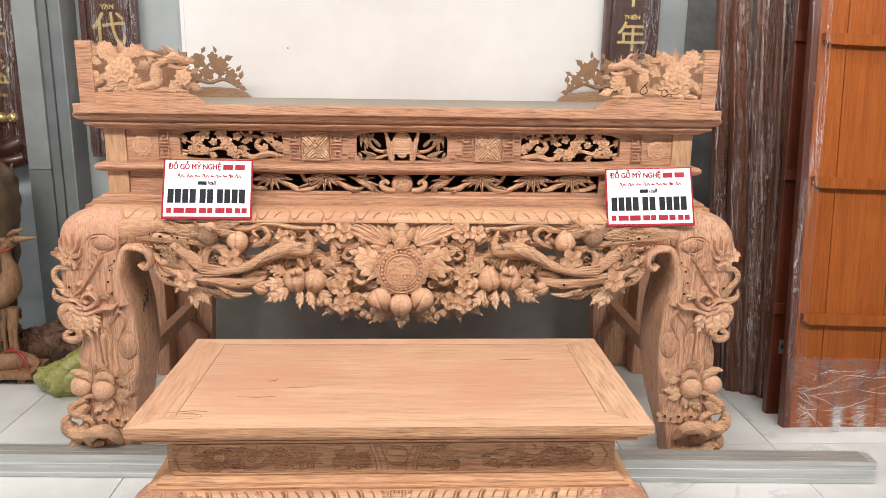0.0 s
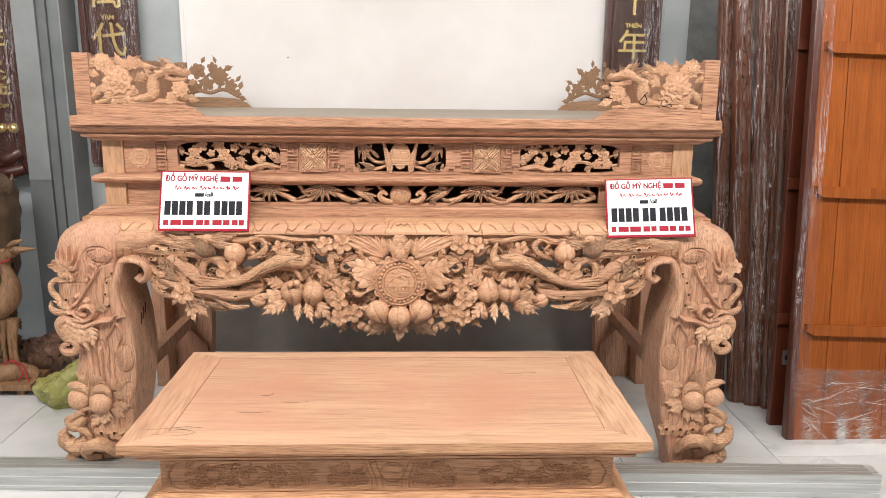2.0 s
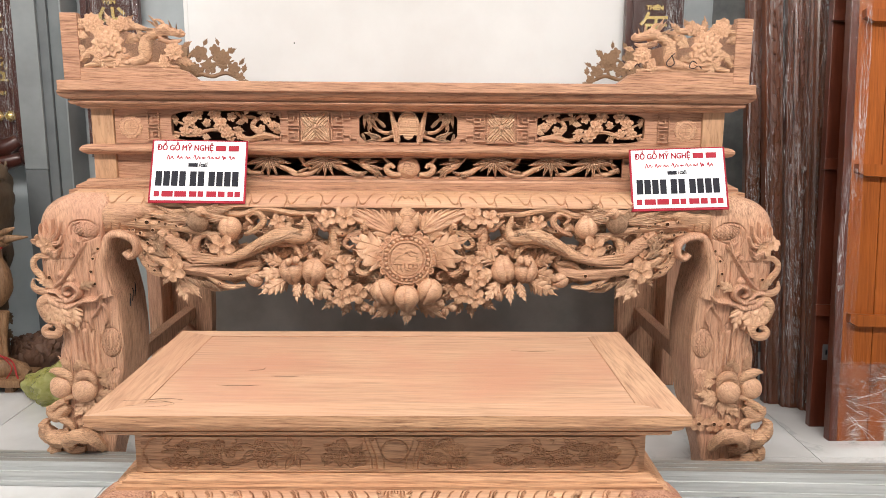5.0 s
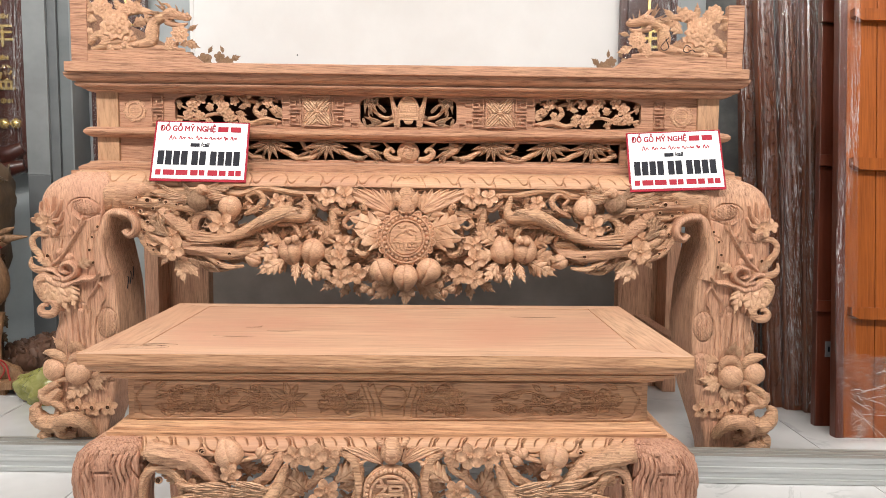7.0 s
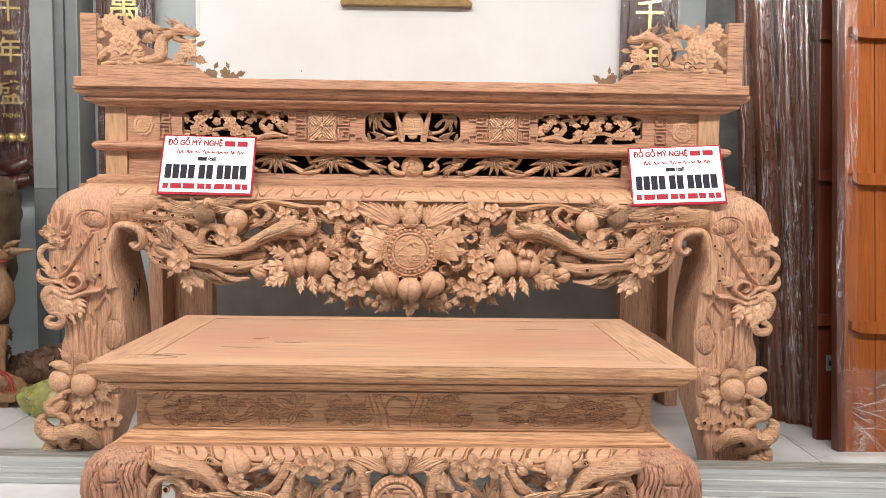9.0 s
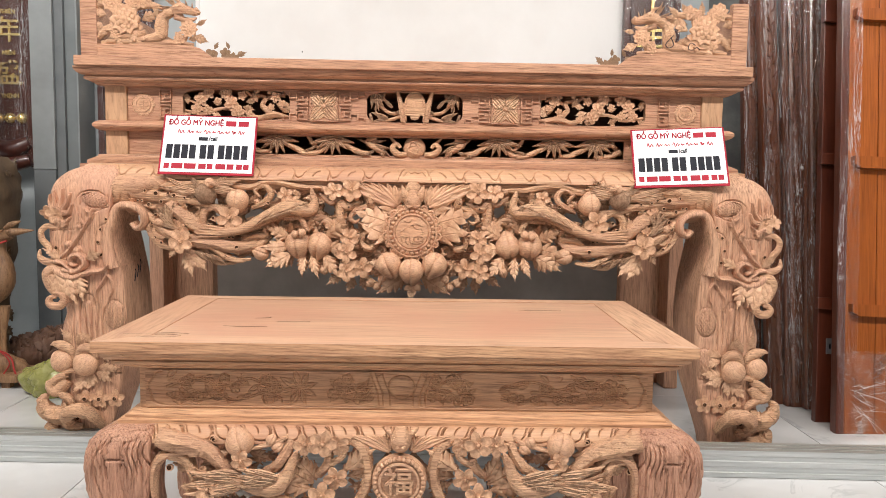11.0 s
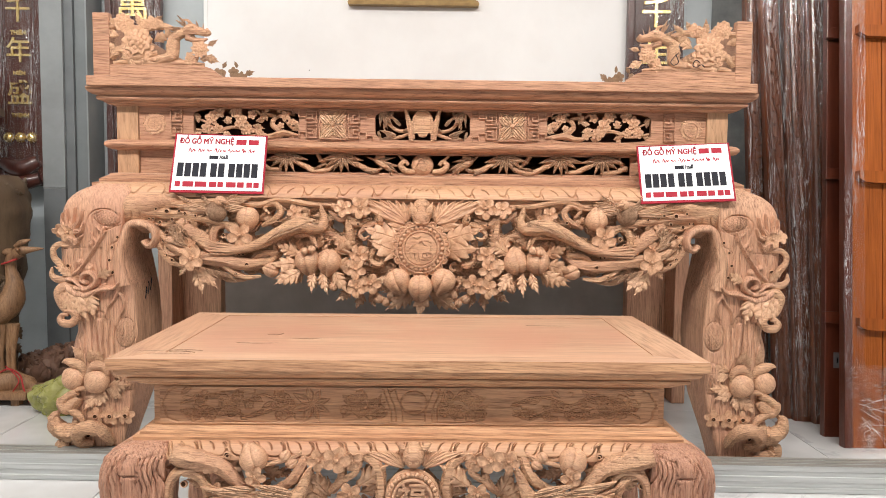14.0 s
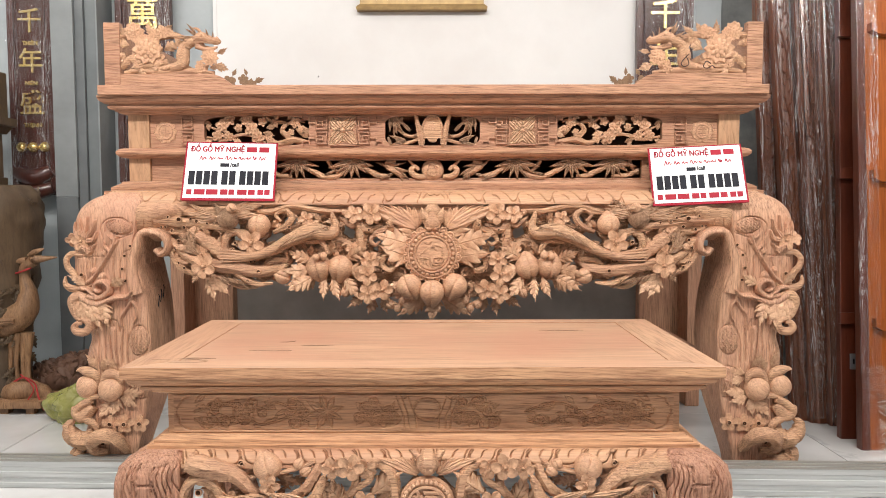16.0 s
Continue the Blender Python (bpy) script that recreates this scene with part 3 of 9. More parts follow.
def flower_mesh(petals=5, layers=1, seed=0):
    """An open flower of unit radius with cupped petals and a beaded heart."""
    bm = bmesh.new()
    rnd = random.Random(seed)
    for layer in range(layers):
        scale = 1 - 0.3 * layer
        lift = 0.16 * layer
        for k in range(petals):
            a0 = 2 * math.pi * (k + 0.5 * (layer % 2)) / petals + 0.15 * (rnd.random() - 0.5)
            width = 1.1 * math.pi / petals
            nr, na = 6, 7
            front, back = [], []
            for i in range(nr):
                r = 0.12 + 0.88 * i / (nr - 1)
                fr, bk = [], []
                for j in range(na):
                    v = -1 + 2 * j / (na - 1)
                    w = width * math.sin(math.pi * (0.18 + 0.66 * r)) ** 0.55
                    rr = r * (1 - (0.20 * v * v if r > 0.6 else 0.0))
                    a = a0 + v * w
                    out = 0.10 + 0.16 * r + 0.09 * v * v * r - 0.10 * r ** 4 - 0.05 * math.exp(-(v / 0.2) ** 2) * r + lift + 0.035 * (k % 2)
                    fr.append(bm.verts.new((scale * rr * math.cos(a), -out, scale * rr * math.sin(a))))
                    bk.append(bm.verts.new((scale * rr * math.cos(a) * 0.96, -out + 0.10 + 0.04 * r, scale * rr * math.sin(a) * 0.96)))
                front.append(fr)
                back.append(bk)
            for i in range(nr - 1):
                for j in range(na - 1):
                    bm.faces.new((front[i][j], front[i + 1][j], front[i + 1][j + 1], front[i][j + 1]))
                    bm.faces.new((back[i][j], back[i][j + 1], back[i + 1][j + 1], back[i + 1][j]))
                for j in (0, na - 1):
                    bm.faces.new((front[i][j], front[i + 1][j], back[i + 1][j], back[i][j]))
            for j in range(na - 1):
                bm.faces.new((front[-1][j], front[-1][j + 1], back[-1][j + 1], back[-1][j]))
    top = 0.16 * (layers - 1)
    bmesh.ops.create_uvsphere(bm, u_segments=10, v_segments=6, radius=0.15, matrix=Matrix.Translation((0, -0.2 - top, 0)))
    for k in range(9):
        a = 2 * math.pi * k / 9
        bmesh.ops.create_icosphere(bm, subdivisions=1, radius=0.055, matrix=Matrix.Translation((0.24 * math.cos(a), -0.24 - top, 0.24 * math.sin(a))))
    bmesh.ops.create_cone(bm, cap_ends=True, segments=10, radius1=0.3, radius2=0.24, depth=0.3, matrix=Matrix.Translation((0, 0.0, 0)) @ Matrix.Rotation(radians(90), 4, "X"))
    return finish(bm, "flower", True)


def bloom_mesh():
    """A full peony of unit radius: pointed outer petals round a domed heart of rounded petals."""
    bm = bmesh.new()
    for k in range(10):
        a = 2 * math.pi * k / 10
        turn = Matrix.Rotation(-a, 4, "Y")
        grid = []
        for i in range(7):
            u = i / 6
            half = 0.26 * math.sin(math.pi * (0.2 + 0.8 * u) ** 1.1) + 0.01
            grid.append([bm.verts.new(turn @ Vector((0.35 + 0.65 * u, -(0.12 + 0.12 * u + 0.06 * (1 - v * v) - 0.05 * math.exp(-(v / 0.2) ** 2) + 0.05 * (k % 2)), half * v))) for v in (-1, -0.5, 0, 0.5, 1)])
        low = [[bm.verts.new(v.co + Vector((0, 0.14, 0))) for v in (row[0], row[-1])] for row in grid]
        for i in range(6):
            for j in range(4):
                bm.faces.new((grid[i][j], grid[i + 1][j], grid[i + 1][j + 1], grid[i][j + 1]))
            bm.faces.new((low[i][0], low[i][1], low[i + 1][1], low[i + 1][0]))
            for j, q in ((0, 0), (4, 1)):
                bm.faces.new((grid[i][j], grid[i + 1][j], low[i + 1][q], low[i][q]))
        for i in (0, 6):
            bm.faces.new([*grid[i], low[i][1], low[i][0]])
    bmesh.ops.create_uvsphere(bm, u_segments=20, v_segments=10, radius=0.5, matrix=Matrix.Translation((0, -0.08, 0)) @ Matrix.Diagonal((1, 0.7, 1, 1)))
    for count, r, out, size in ((9, 0.47, 0.26, 0.17), (6, 0.27, 0.38, 0.16), (1, 0.0, 0.43, 0.17)):
        for k in range(count):
            a = 2 * math.pi * (k + 0.5) / count
            bmesh.ops.create_uvsphere(bm, u_segments=10, v_segments=6, radius=size, matrix=Matrix.Translation((r * math.cos(a), -out, r * math.sin(a))) @ Matrix.Rotation(-a, 4, "Y") @ Matrix.Diagonal((1.15, 0.55, 1.0, 1)))
    return finish(bm, "flower", True)


def peach_mesh(tip=0.35, crease=0.16):
    """A peach of unit radius: round, with a crease and a drawn-out tip along -z."""
    bm = bmesh.new()
    bmesh.ops.create_uvsphere(bm, u_segments=40, v_segments=20, radius=1)
    for v in bm.verts:
        x, y, z = v.co
        side = math.exp(-((x - 0.12) / 0.11) ** 2) * (1 if y < 0 else 0)
        pull = max(0, z) ** 6
        v.co = Vector((x, y * 0.9, z * 0.95 + tip * pull)) * (1 - crease * side)
    return finish(bm, "peach", True)


def knot_mesh():
    """A branch stub with a raised rim, of unit radius; its shallow centre is painted as a dark hollow."""
    me = finish(lathe([(0.9, -0.6), (0.98, 0.1), (0.92, 0.32), (0.78, 0.40), (0.66, 0.3), (0.6, 0.05), (0.3, -0.05), (0, -0.1)], 12), "knot", True)
    me.materials.append(wood_unit)
    me.materials.append(hole_shade)
    # inner faces take the painted shade of a deeper hole
    for p in me.polygons:
        p.material_index = 1 if math.hypot(p.center.x, p.center.z) < 0.68 else 0
    return me


def add_turned(bm, profile, seg, m):
    """Add a turned piece to bm at the pose m."""
    me = finish(lathe(profile, seg), "turned")
    me.transform(m)
    bm.from_mesh(me)
    bpy.data.meshes.remove(me)


def medallion_mesh(beads=28, scallops=20):
    """A round medallion of unit radius: a rim of small dished scallops, a ring of beads and a raised disc."""
    bm = lathe([(0.0, 0.20), (0.54, 0.19), (0.565, 0.15), (0.585, 0.15), (0.595, 0.22), (0.635, 0.22), (0.645, 0.12), (0.80, 0.12), (0.81, 0.18), (0.845, 0.18), (0.855, 0.08), (0.9, 0.06), (0.9, -0.3)], 64)
    for k in range(beads):
        a = 2 * math.pi * k / beads
        bmesh.ops.create_icosphere(bm, subdivisions=2, radius=0.07, matrix=Matrix.Translation((0.722 * math.cos(a), -0.14, 0.722 * math.sin(a))))
    for k in range(scallops):
        a = 2 * math.pi * (k + 0.5) / scallops
        add_turned(bm, [(0.0, 0.10), (0.05, 0.08), (0.085, 0.06), (0.10, 0.11), (0.13, 0.11), (0.145, 0.05), (0.145, -0.25)], 14, Matrix.Translation((0.875 * math.cos(a), -0.01 * (k % 2), 0.875 * math.sin(a))))
    return finish(bm, "medallion", True)


def bat_wing_mesh(side):
    """A spread bat's wing one unit wide: long ribs fanned from the root, with a pointed upper edge."""
    bm = bmesh.new()
    tips = [(-0.09, 0.31), (0.03, 0.36), (0.16, 0.39), (0.31, 0.385), (0.45, 0.395), (0.61, 0.39), (0.78, 0.395), (0.95, 0.40)]
    for k, (x, z) in enumerate(tips):
        ang, ln = math.degrees(math.atan2(z, x)), math.hypot(x, z)
        add_lobe(bm, side * 0.0, 0.0, ang if side > 0 else 180 - ang, ln, min(0.5, 0.13 / ln + 0.04), 0.05 + 0.05 * (k % 2), rows=9, rib=0.02, back=0.06)
    add_tube(bm, [(0.0, -0.06, -0.01), (side * 0.30, -0.14, 0.10), (side * 0.6, -0.12, 0.30), (side * 0.97, -0.08, 0.40)], [0.05, 0.045, 0.04, 0.012], n=16, ring=9)
    return finish(bm, "wing", True)


class Relief:
    """Heights over an upright board; every stroke touches only the cells near it."""

    def __init__(self, x0, x1, z0, z1, step):
        self.xs, self.zs = np.arange(x0, x1 + step / 2, step), np.arange(z0, z1 + step / 2, step)
        self.h = np.zeros((len(self.xs), len(self.zs)))
        self.step = step

    def near(self, pts, room):
        p = np.array(pts)
        i0, i1 = np.searchsorted(self.xs, [p[:, 0].min() - room, p[:, 0].max() + room])
        j0, j1 = np.searchsorted(self.zs, [p[:, 1].min() - room, p[:, 1].max() + room])
        return slice(i0, i1), slice(j0, j1)

    def groove(self, pts, w, depth, n=24):
        si, sj = self.near(pts, 4 * w)
        X, Z = self.xs[si][:, None], self.zs[sj][None, :]
        if X.size and Z.size:
            d, _ = stroke_distance(X + 0 * Z, Z + 0 * X, pts, n)
            self.h[si, sj] = np.minimum(self.h[si, sj], self.h[si, sj] * 0.3 - 0.9 * depth * np.exp(-(d / w) ** 2)) * (d < 3 * w) + self.h[si, sj] * (d >= 3 * w)

    def swell(self, x, z, rx, rz, height, turn=0.0):
        r = max(rx, rz)
        si, sj = self.near([(x, z)], r)
        X, Z = self.xs[si][:, None] - x, self.zs[sj][None, :] - z
        c, d = math.cos(turn), math.sin(turn)
        q = np.hypot((X * c + Z * d) / rx, (-X * d + Z * c) / rz)
        old = self.h[si, sj]
        self.h[si, sj] = np.where(old > -0.0006, np.maximum(old, height * np.sqrt(np.clip(1 - q * q, 0, 1))), old)

    def pierced(self, y, back, keep, side, name):
        """The relief as a board with holes: only the cells that keep allows, with walls round every hole."""
        nz = len(self.zs)
        front = [(side * x, y - self.h[i, j], z) for i, x in enumerate(self.xs) for j, z in enumerate(self.zs)]
        n = len(front)
        verts = front + [(p[0], back, p[2]) for p in front]
        cell = keep[:-1, :-1] & keep[1:, :-1] & keep[1:, 1:] & keep[:-1, 1:]
        faces = []
        for i, j in zip(*np.nonzero(cell)):
            a, b, c, d = i * nz + j, (i + 1) * nz + j, (i + 1) * nz + j + 1, i * nz + j + 1
            faces += [(a, b, c, d)]
            for (p, q), (k, m) in (((a, b), (i, j - 1)), ((b, c), (i + 1, j)), ((c, d), (i, j + 1)), ((d, a), (i - 1, j))):
                if not (0 <= k < cell.shape[0] and 0 <= m < cell.shape[1] and cell[k, m]):
                    faces.append((q, p, p + n, q + n))
        used = sorted({v for f in faces for v in f})
        index = {v: k for k, v in enumerate(used)}
        me = bpy.data.meshes.new(name)
        me.from_pydata([verts[v] for v in used], [], [tuple(index[v] for v in (f if side > 0 else reversed(f))) for f in faces])
        for p in me.polygons:
            p.use_smooth = True
        me.set_sharp_from_angle(angle=radians(55))
        return me

    def mesh(self, y, back, name):
        rows = [[(x, y - self.h[i, j], z) for j, z in enumerate(self.zs)] for i, x in enumerate(self.xs)]
        return solid_sheet(rows, back, name)


def relief_flower(rel, x, z, r, turn):
    for k in range(5):
        a = turn + 2 * math.pi * k / 5
        rel.swell(x + 0.56 * r * math.cos(a), z + 0.56 * r * math.sin(a), 0.46 * r, 0.38 * r, 0.0016, a)
    for k in range(5):
        a = turn + 2 * math.pi * (k + 0.5) / 5
        rel.groove([(x + 0.25 * r * math.cos(a), z + 0.25 * r * math.sin(a)), (x + 0.8 * r * math.cos(a), z + 0.8 * r * math.sin(a))], 0.0008, 0.0016)
    ring = [(x + (0.98 * r + 0.10 * r * math.cos(5 * (a - turn))) * math.cos(a), z + (0.98 * r + 0.10 * r * math.cos(5 * (a - turn))) * math.sin(a)) for a in [2 * math.pi * k / 20 for k in range(21)]]
    rel.groove(ring, 0.0011, 0.0028, 50)
    rel.groove([(x + 0.24 * r * math.cos(a), z + 0.24 * r * math.sin(a)) for a in [2 * math.pi * k / 8 for k in range(9)]], 0.0007, 0.0016)


def relief_leaf(rel, x, z, ln, an, high=1.0, w=0.0010):
    c, d = math.cos(an), math.sin(an)
    at = lambda u, v: (x + ln * (u * c - v * d), z + ln * (u * d + v * c))
    rel.swell(*at(0.5, 0), 0.5 * ln, 0.17 * ln, 0.0014 * high, an)
    rel.groove([at(0, 0), at(0.3, 0.18), at(0.65, 0.15), at(1, 0)], w, 0.0024 * (0.6 + 0.4 * high))
    rel.groove([at(0, 0), at(0.3, -0.18), at(0.65, -0.15), at(1, 0)], w, 0.0024 * (0.6 + 0.4 * high))
    rel.groove([at(0, 0), at(0.9, 0)], 0.7 * w, 0.0014 * (0.6 + 0.4 * high))


LEAF = [leaf_mesh(0.50, 4, 0.0, 0.06, 1), leaf_mesh(0.42, 4, 0.14, 0.08, 2), leaf_mesh(0.58, 3, -0.1, 0.04, 3)]
BLADE = [blade_mesh(0.2, 0.14), blade_mesh(0.16, -0.16), blade_mesh(0.24, 0.02)]
PLUM = flower_mesh(5, 1, 4)
PLUM_TWO = flower_mesh(5, 2, 5)
PEONY = bloom_mesh()
PEACH = peach_mesh()
ROUND = peach_mesh(0.12, 0.0)
RIDGED = own_copy(ROUND, wood_feather, "ridged_ball")
KNOT = knot_mesh()


OWN_WOOD = {"leaf": wood_leaf, "blade": wood_feather, "flower": wood_petal, "peach": wood_unit, "medallion": wood_unit, "seal": wood_unit, "oval": wood_unit, "boss": wood_unit}


def place(x, y, z, size, angle=0.0, tilt=(0, 0), deep=1.0):
    """A motif's pose: its x axis at that angle in the carving's plane."""
    return Matrix.Translation((x, y, z)) @ Matrix.Rotation(-radians(angle), 4, "Y") @ Matrix.Rotation(radians(tilt[0]), 4, "X") @ Matrix.Rotation(radians(tilt[1]), 4, "Z") @ Matrix.Diagonal((size, size * deep, size, 1))


def motif(name, me, mat, parent, x, y, z, size, angle=0.0, tilt=(0, 0), deep=1.0):
    mat = OWN_WOOD.get(me.name.split(".")[0], mat)
    return part(name, me, mat, parent, "", place(x, y, z, size, angle, tilt, deep))


def both(name, me, mat, parent, x, y, z, size, angle=0.0, tilt=(0, 0), deep=1.0):
    """The motif and its mirror twin on the other side of the centre line."""
    motif(name, me, mat, parent, x, y, z, size, angle, tilt, deep)
    motif(name, me, mat, parent, -x, y, z, size, 180 - angle, (-tilt[0], tilt[1]), deep)


def limb(name, mat, parent, points, radii, sides=(1, -1), **kw):
    for s in sides:
        part(name, tube([(s * x, y, z) for x, y, z in points], radii, **kw), mat, parent)


def bird_mesh(points, radii, side, y, seed=0, tails=5, wing=True):
    """A carved bird along points (x, z): head first, tail last, with long tail feathers and a folded wing."""
    bm = bmesh.new()
    pts = [(side * x, y, z) for x, z in points]
    add_tube(bm, pts, radii, n=44, ring=20, rough=0.04, seed=seed, ridge=0.035, ridges=9)
    hx, _, hz = pts[0]
    dx, dz = pts[0][0] - pts[1][0], pts[0][2] - pts[1][2]
    d = max(1e-6, math.hypot(dx, dz))
    dx, dz = dx / d, dz / d
    r0 = radii[1]
    add_tube(bm, [(hx, y, hz), (hx + dx * r0 * 1.2, y, hz + dz * r0 * 1.2), (hx + dx * r0 * 2.4, y, hz + dz * r0 * 2.0 - r0 * 0.4)], [r0 * 0.75, r0 * 0.45, r0 * 0.08], n=6, ring=6)
    for s in (1,):
        bmesh.ops.create_icosphere(bm, subdivisions=1, radius=r0 * 0.28, matrix=Matrix.Translation((hx, y - r0 * 0.8, hz + r0 * 0.15)))
    tx, _, tz = pts[-1]
    bx, _, bz = pts[-3]
    rnd = random.Random(seed)
    for k in range(tails):
        off = (k - (tails - 1) / 2) * radii[-2] * 0.9
        q = pts[len(pts) // 2:]
        add_tube(bm, [(x + 0.15 * off, y - 0.004 * (k % 2), z + off * (i / (len(q) - 1)) ** 1.5 + 0.0015) for i, (x, _, z) in enumerate(q)], [radii[len(pts) // 2] * 0.5 * (1 - 0.75 * i / (len(q) - 1)) for i in range(len(q))], n=26, ring=8, ridge=0.15, ridges=4)
    return finish(bm, "bird", True)


def opening(cx, cz, w, h, n=36, seed=0):
    """A cartouche outline with soft lobed ends."""
    out = []
    for k in range(n):
        a = 2 * math.pi * k / n
        c, s = math.cos(a), math.sin(a)
        out.append((cx + w / 2 * math.copysign(abs(c) ** 0.45, c) * (1 - 0.05 * (1 - abs(s))), cz + h / 2 * math.copysign(abs(s) ** 0.45, s)))
    return out


def curl(parent, x, y, z, r, turn, s, mat=None):
    """A small carved tendril rolled into a spiral."""
    pts, rad = [], []
    for k in range(12):
        u = k / 11
        a = radians(turn) + u * 4.6
        q = r * (1.15 - 0.85 * u)
        pts.append((s * (x + q * math.cos(a)), y - 0.006 * u, z + q * math.sin(a)))
        rad.append(r * (0.16 + 0.22 * math.sin(math.pi * min(1, 0.15 + u * 0.9))))
    part("tendril", tube(pts, rad, n=26, ring=8, ridge=0.08, ridges=3), mat or wood_carved, parent)


# ---- the altar table ----
altar = thing("altar_table", "large unvarnished carved wooden altar table", "altar table")
TOP, LIP = 1.283, 1.256
# top board and cornice
part("top_board", box(-1.083, 1.083, 0.0, 1.06, TOP - 0.031, TOP, 0.003), wood_x, altar, "smooth unvarnished wooden top board")
part("cornice", moulding(-1.022, 1.022, 0.085, 1.04, [(0.071, TOP - 0.031), (0.071, TOP - 0.036), (0.069, TOP - 0.043), (0.063, TOP - 0.050), (0.054, TOP - 0.0555), (0.050, TOP - 0.0565), (0.044, TOP - 0.0567), (0.043, TOP - 0.0605), (0.047, TOP - 0.0610), (0.0475, TOP - 0.066), (0.044, TOP - 0.071), (0.037, TOP - 0.0735), (0.031, TOP - 0.0738), (0.030, TOP - 0.078), (0.024, TOP - 0.0785), (0.020, TOP - 0.083), (0.010, TOP - 0.086), (-0.01, TOP - 0.086)]), wood_x, altar, "stepped moulded wooden cornice")
part("top_panel", box(-1.03, 1.03, 0.055, 1.02, TOP - 0.01, TOP + 0.001, 0.0005), wood_dusty, altar, "dusty grey-brown table surface")
# friezes: posts, boards, ledges
for s in (-1, 1):
    x0, x1 = sorted((s * 1.022, s * 0.952))
    part("corner_post", box(x0, x1, 0.083, 0.16, 1.075, 1.2, 0.002), wood_pale, altar, "pale striped corner post")
    part("corner_post", box(x0, x1, 0.083, 0.16, 0.968, 1.055, 0.002), wood_pale, altar, "pale striped corner post")
    sx = s * 1.0
    part("side_board", box(min(sx, sx - s * 0.02), max(sx, sx - s * 0.02), 0.16, 1.0, 0.96, 1.2, 0.002), wood_x, altar)
part("back_board", box(-1.0, 1.0, 0.985, 1.01, 0.96, 1.2, 0.002), wood_x, altar)
# added board behind the openings, with the inner shade put into its colour
part("inner_board", box(-0.95, 0.95, 0.34, 0.352, 1.078, 1.19, 0), inner_shade, altar, "board painted as dark as the unlit inside of the box")
part("ledge", moulding(-1.022, 1.022, 0.083, 1.02, [(0.0, 1.086), (0.012, 1.085), (0.024, 1.081), (0.031, 1.073), (0.031, 1.066), (0.024, 1.058), (0.012, 1.053), (0.0, 1.052), (-0.05, 1.052)]), wood_x, altar, "rounded wooden ledge")
part("base_moulding", moulding(-1.022, 1.022, 0.083, 1.02, [(0.0, 0.976), (0.018, 0.974), (0.02, 0.968), (0.032, 0.962), (0.044, 0.955), (0.044, 0.945), (0.06, 0.943), (0.06, 0.93), (-0.05, 0.93)]), wood_x, altar, "stepped wooden base moulding")

# incised patterns of the two bands, in parts of their period and height (0 at the top)
LEAF_LINES = ([(1.03, 0.06), (0.93, 0.22), (0.86, 0.50), (0.74, 0.74), (0.50, 0.84), (0.22, 0.86), (0.05, 0.74), (0.02, 0.52), (0.09, 0.32), (0.16, 0.20)], [(1.13, 0.10), (1.02, 0.32), (0.97, 0.58), (0.95, 0.80)], [(0.62, 0.14), (0.50, 0.30), (0.42, 0.54)])
WAVE_LINES = ([(0.02, 0.92), (-0.03, 0.62), (0.08, 0.36), (0.30, 0.22), (0.52, 0.30), (0.66, 0.55), (0.78, 0.82), (0.90, 0.84), (0.97, 0.66)], [(0.26, 0.52), (0.36, 0.60), (0.44, 0.76)], [(0.86, 0.30), (0.94, 0.20), (1.06, 0.20)])


def carved_band(half, y_top, z_top, y_low, z_low, period, lines, width, depth, centre=(), nx=1400, nv=30, name="band", mirror=True):
    """A quarter-round band incised with repeating lines that run outwards from a middle motif to both ends."""
    height = 1.3 * (z_top - z_low)
    V = np.linspace(0, 1, nv)
    U = np.arange(200) / 200
    table = np.full((200, nv), 9.0)
    for line in lines:
        for q in spline(line, 60):
            for shift in (-1, 0, 1):
                table = np.minimum(table, np.hypot((q[0] + shift - U[:, None]) * period, (q[1] - V[None, :]) * height))
    X = np.linspace(-half, half, nx + 1)
    phase = (np.abs(X) if mirror else X) / period - (0.45 if centre else 0.0)
    D = table[(np.floor(phase % 1.0 * 200)).astype(int) % 200]
    if mirror:
        D = np.where((phase < 0)[:, None], 9.0, D)
    for line in centre:
        for q in spline(line, 40):
            D = np.minimum(D, np.hypot(np.abs(X)[:, None] - q[0] * period, (q[1] - V[None, :]) * height))
    cut = depth * np.exp(-(D / width) ** 2)
    a = V * math.pi / 2
    grid = [[(X[i], y_top + (y_low - y_top) * math.sin(a[j]) + cut[i, j], z_low + (z_top - z_low) * math.cos(a[j]) - 0.3 * cut[i, j]) for j in range(nv)] for i in range(nx + 1)]
    rows = [row + [(row[0][0], y_top + 0.05, z_low), (row[0][0], y_top + 0.05, z_top)] for row in grid]
    return grid_mesh(rows, name)


SHELL = [[(0.0, 0.10), (0.0, 0.3), (0.0, 0.5)], [(0.10, 0.14), (0.10, 0.4), (0.07, 0.62)], [(0.22, 0.16), (0.23, 0.42), (0.16, 0.66)], [(0.33, 0.16), (0.36, 0.45), (0.28, 0.70), (0.12, 0.82)]]
CLOUD = [[(0.0, 0.12), (0.18, 0.16), (0.34, 0.36), (0.42, 0.7)], [(0.0, 0.5), (0.1, 0.6), (0.2, 0.5), (0.3, 0.7)]]
part("carved_band", carved_band(1.05, 0.03, 0.944, -0.046, 0.898, 0.111, WAVE_LINES, 0.0016, 0.0065, CLOUD, nx=2400), wood_band, altar, "rounded band gouged with running waves")
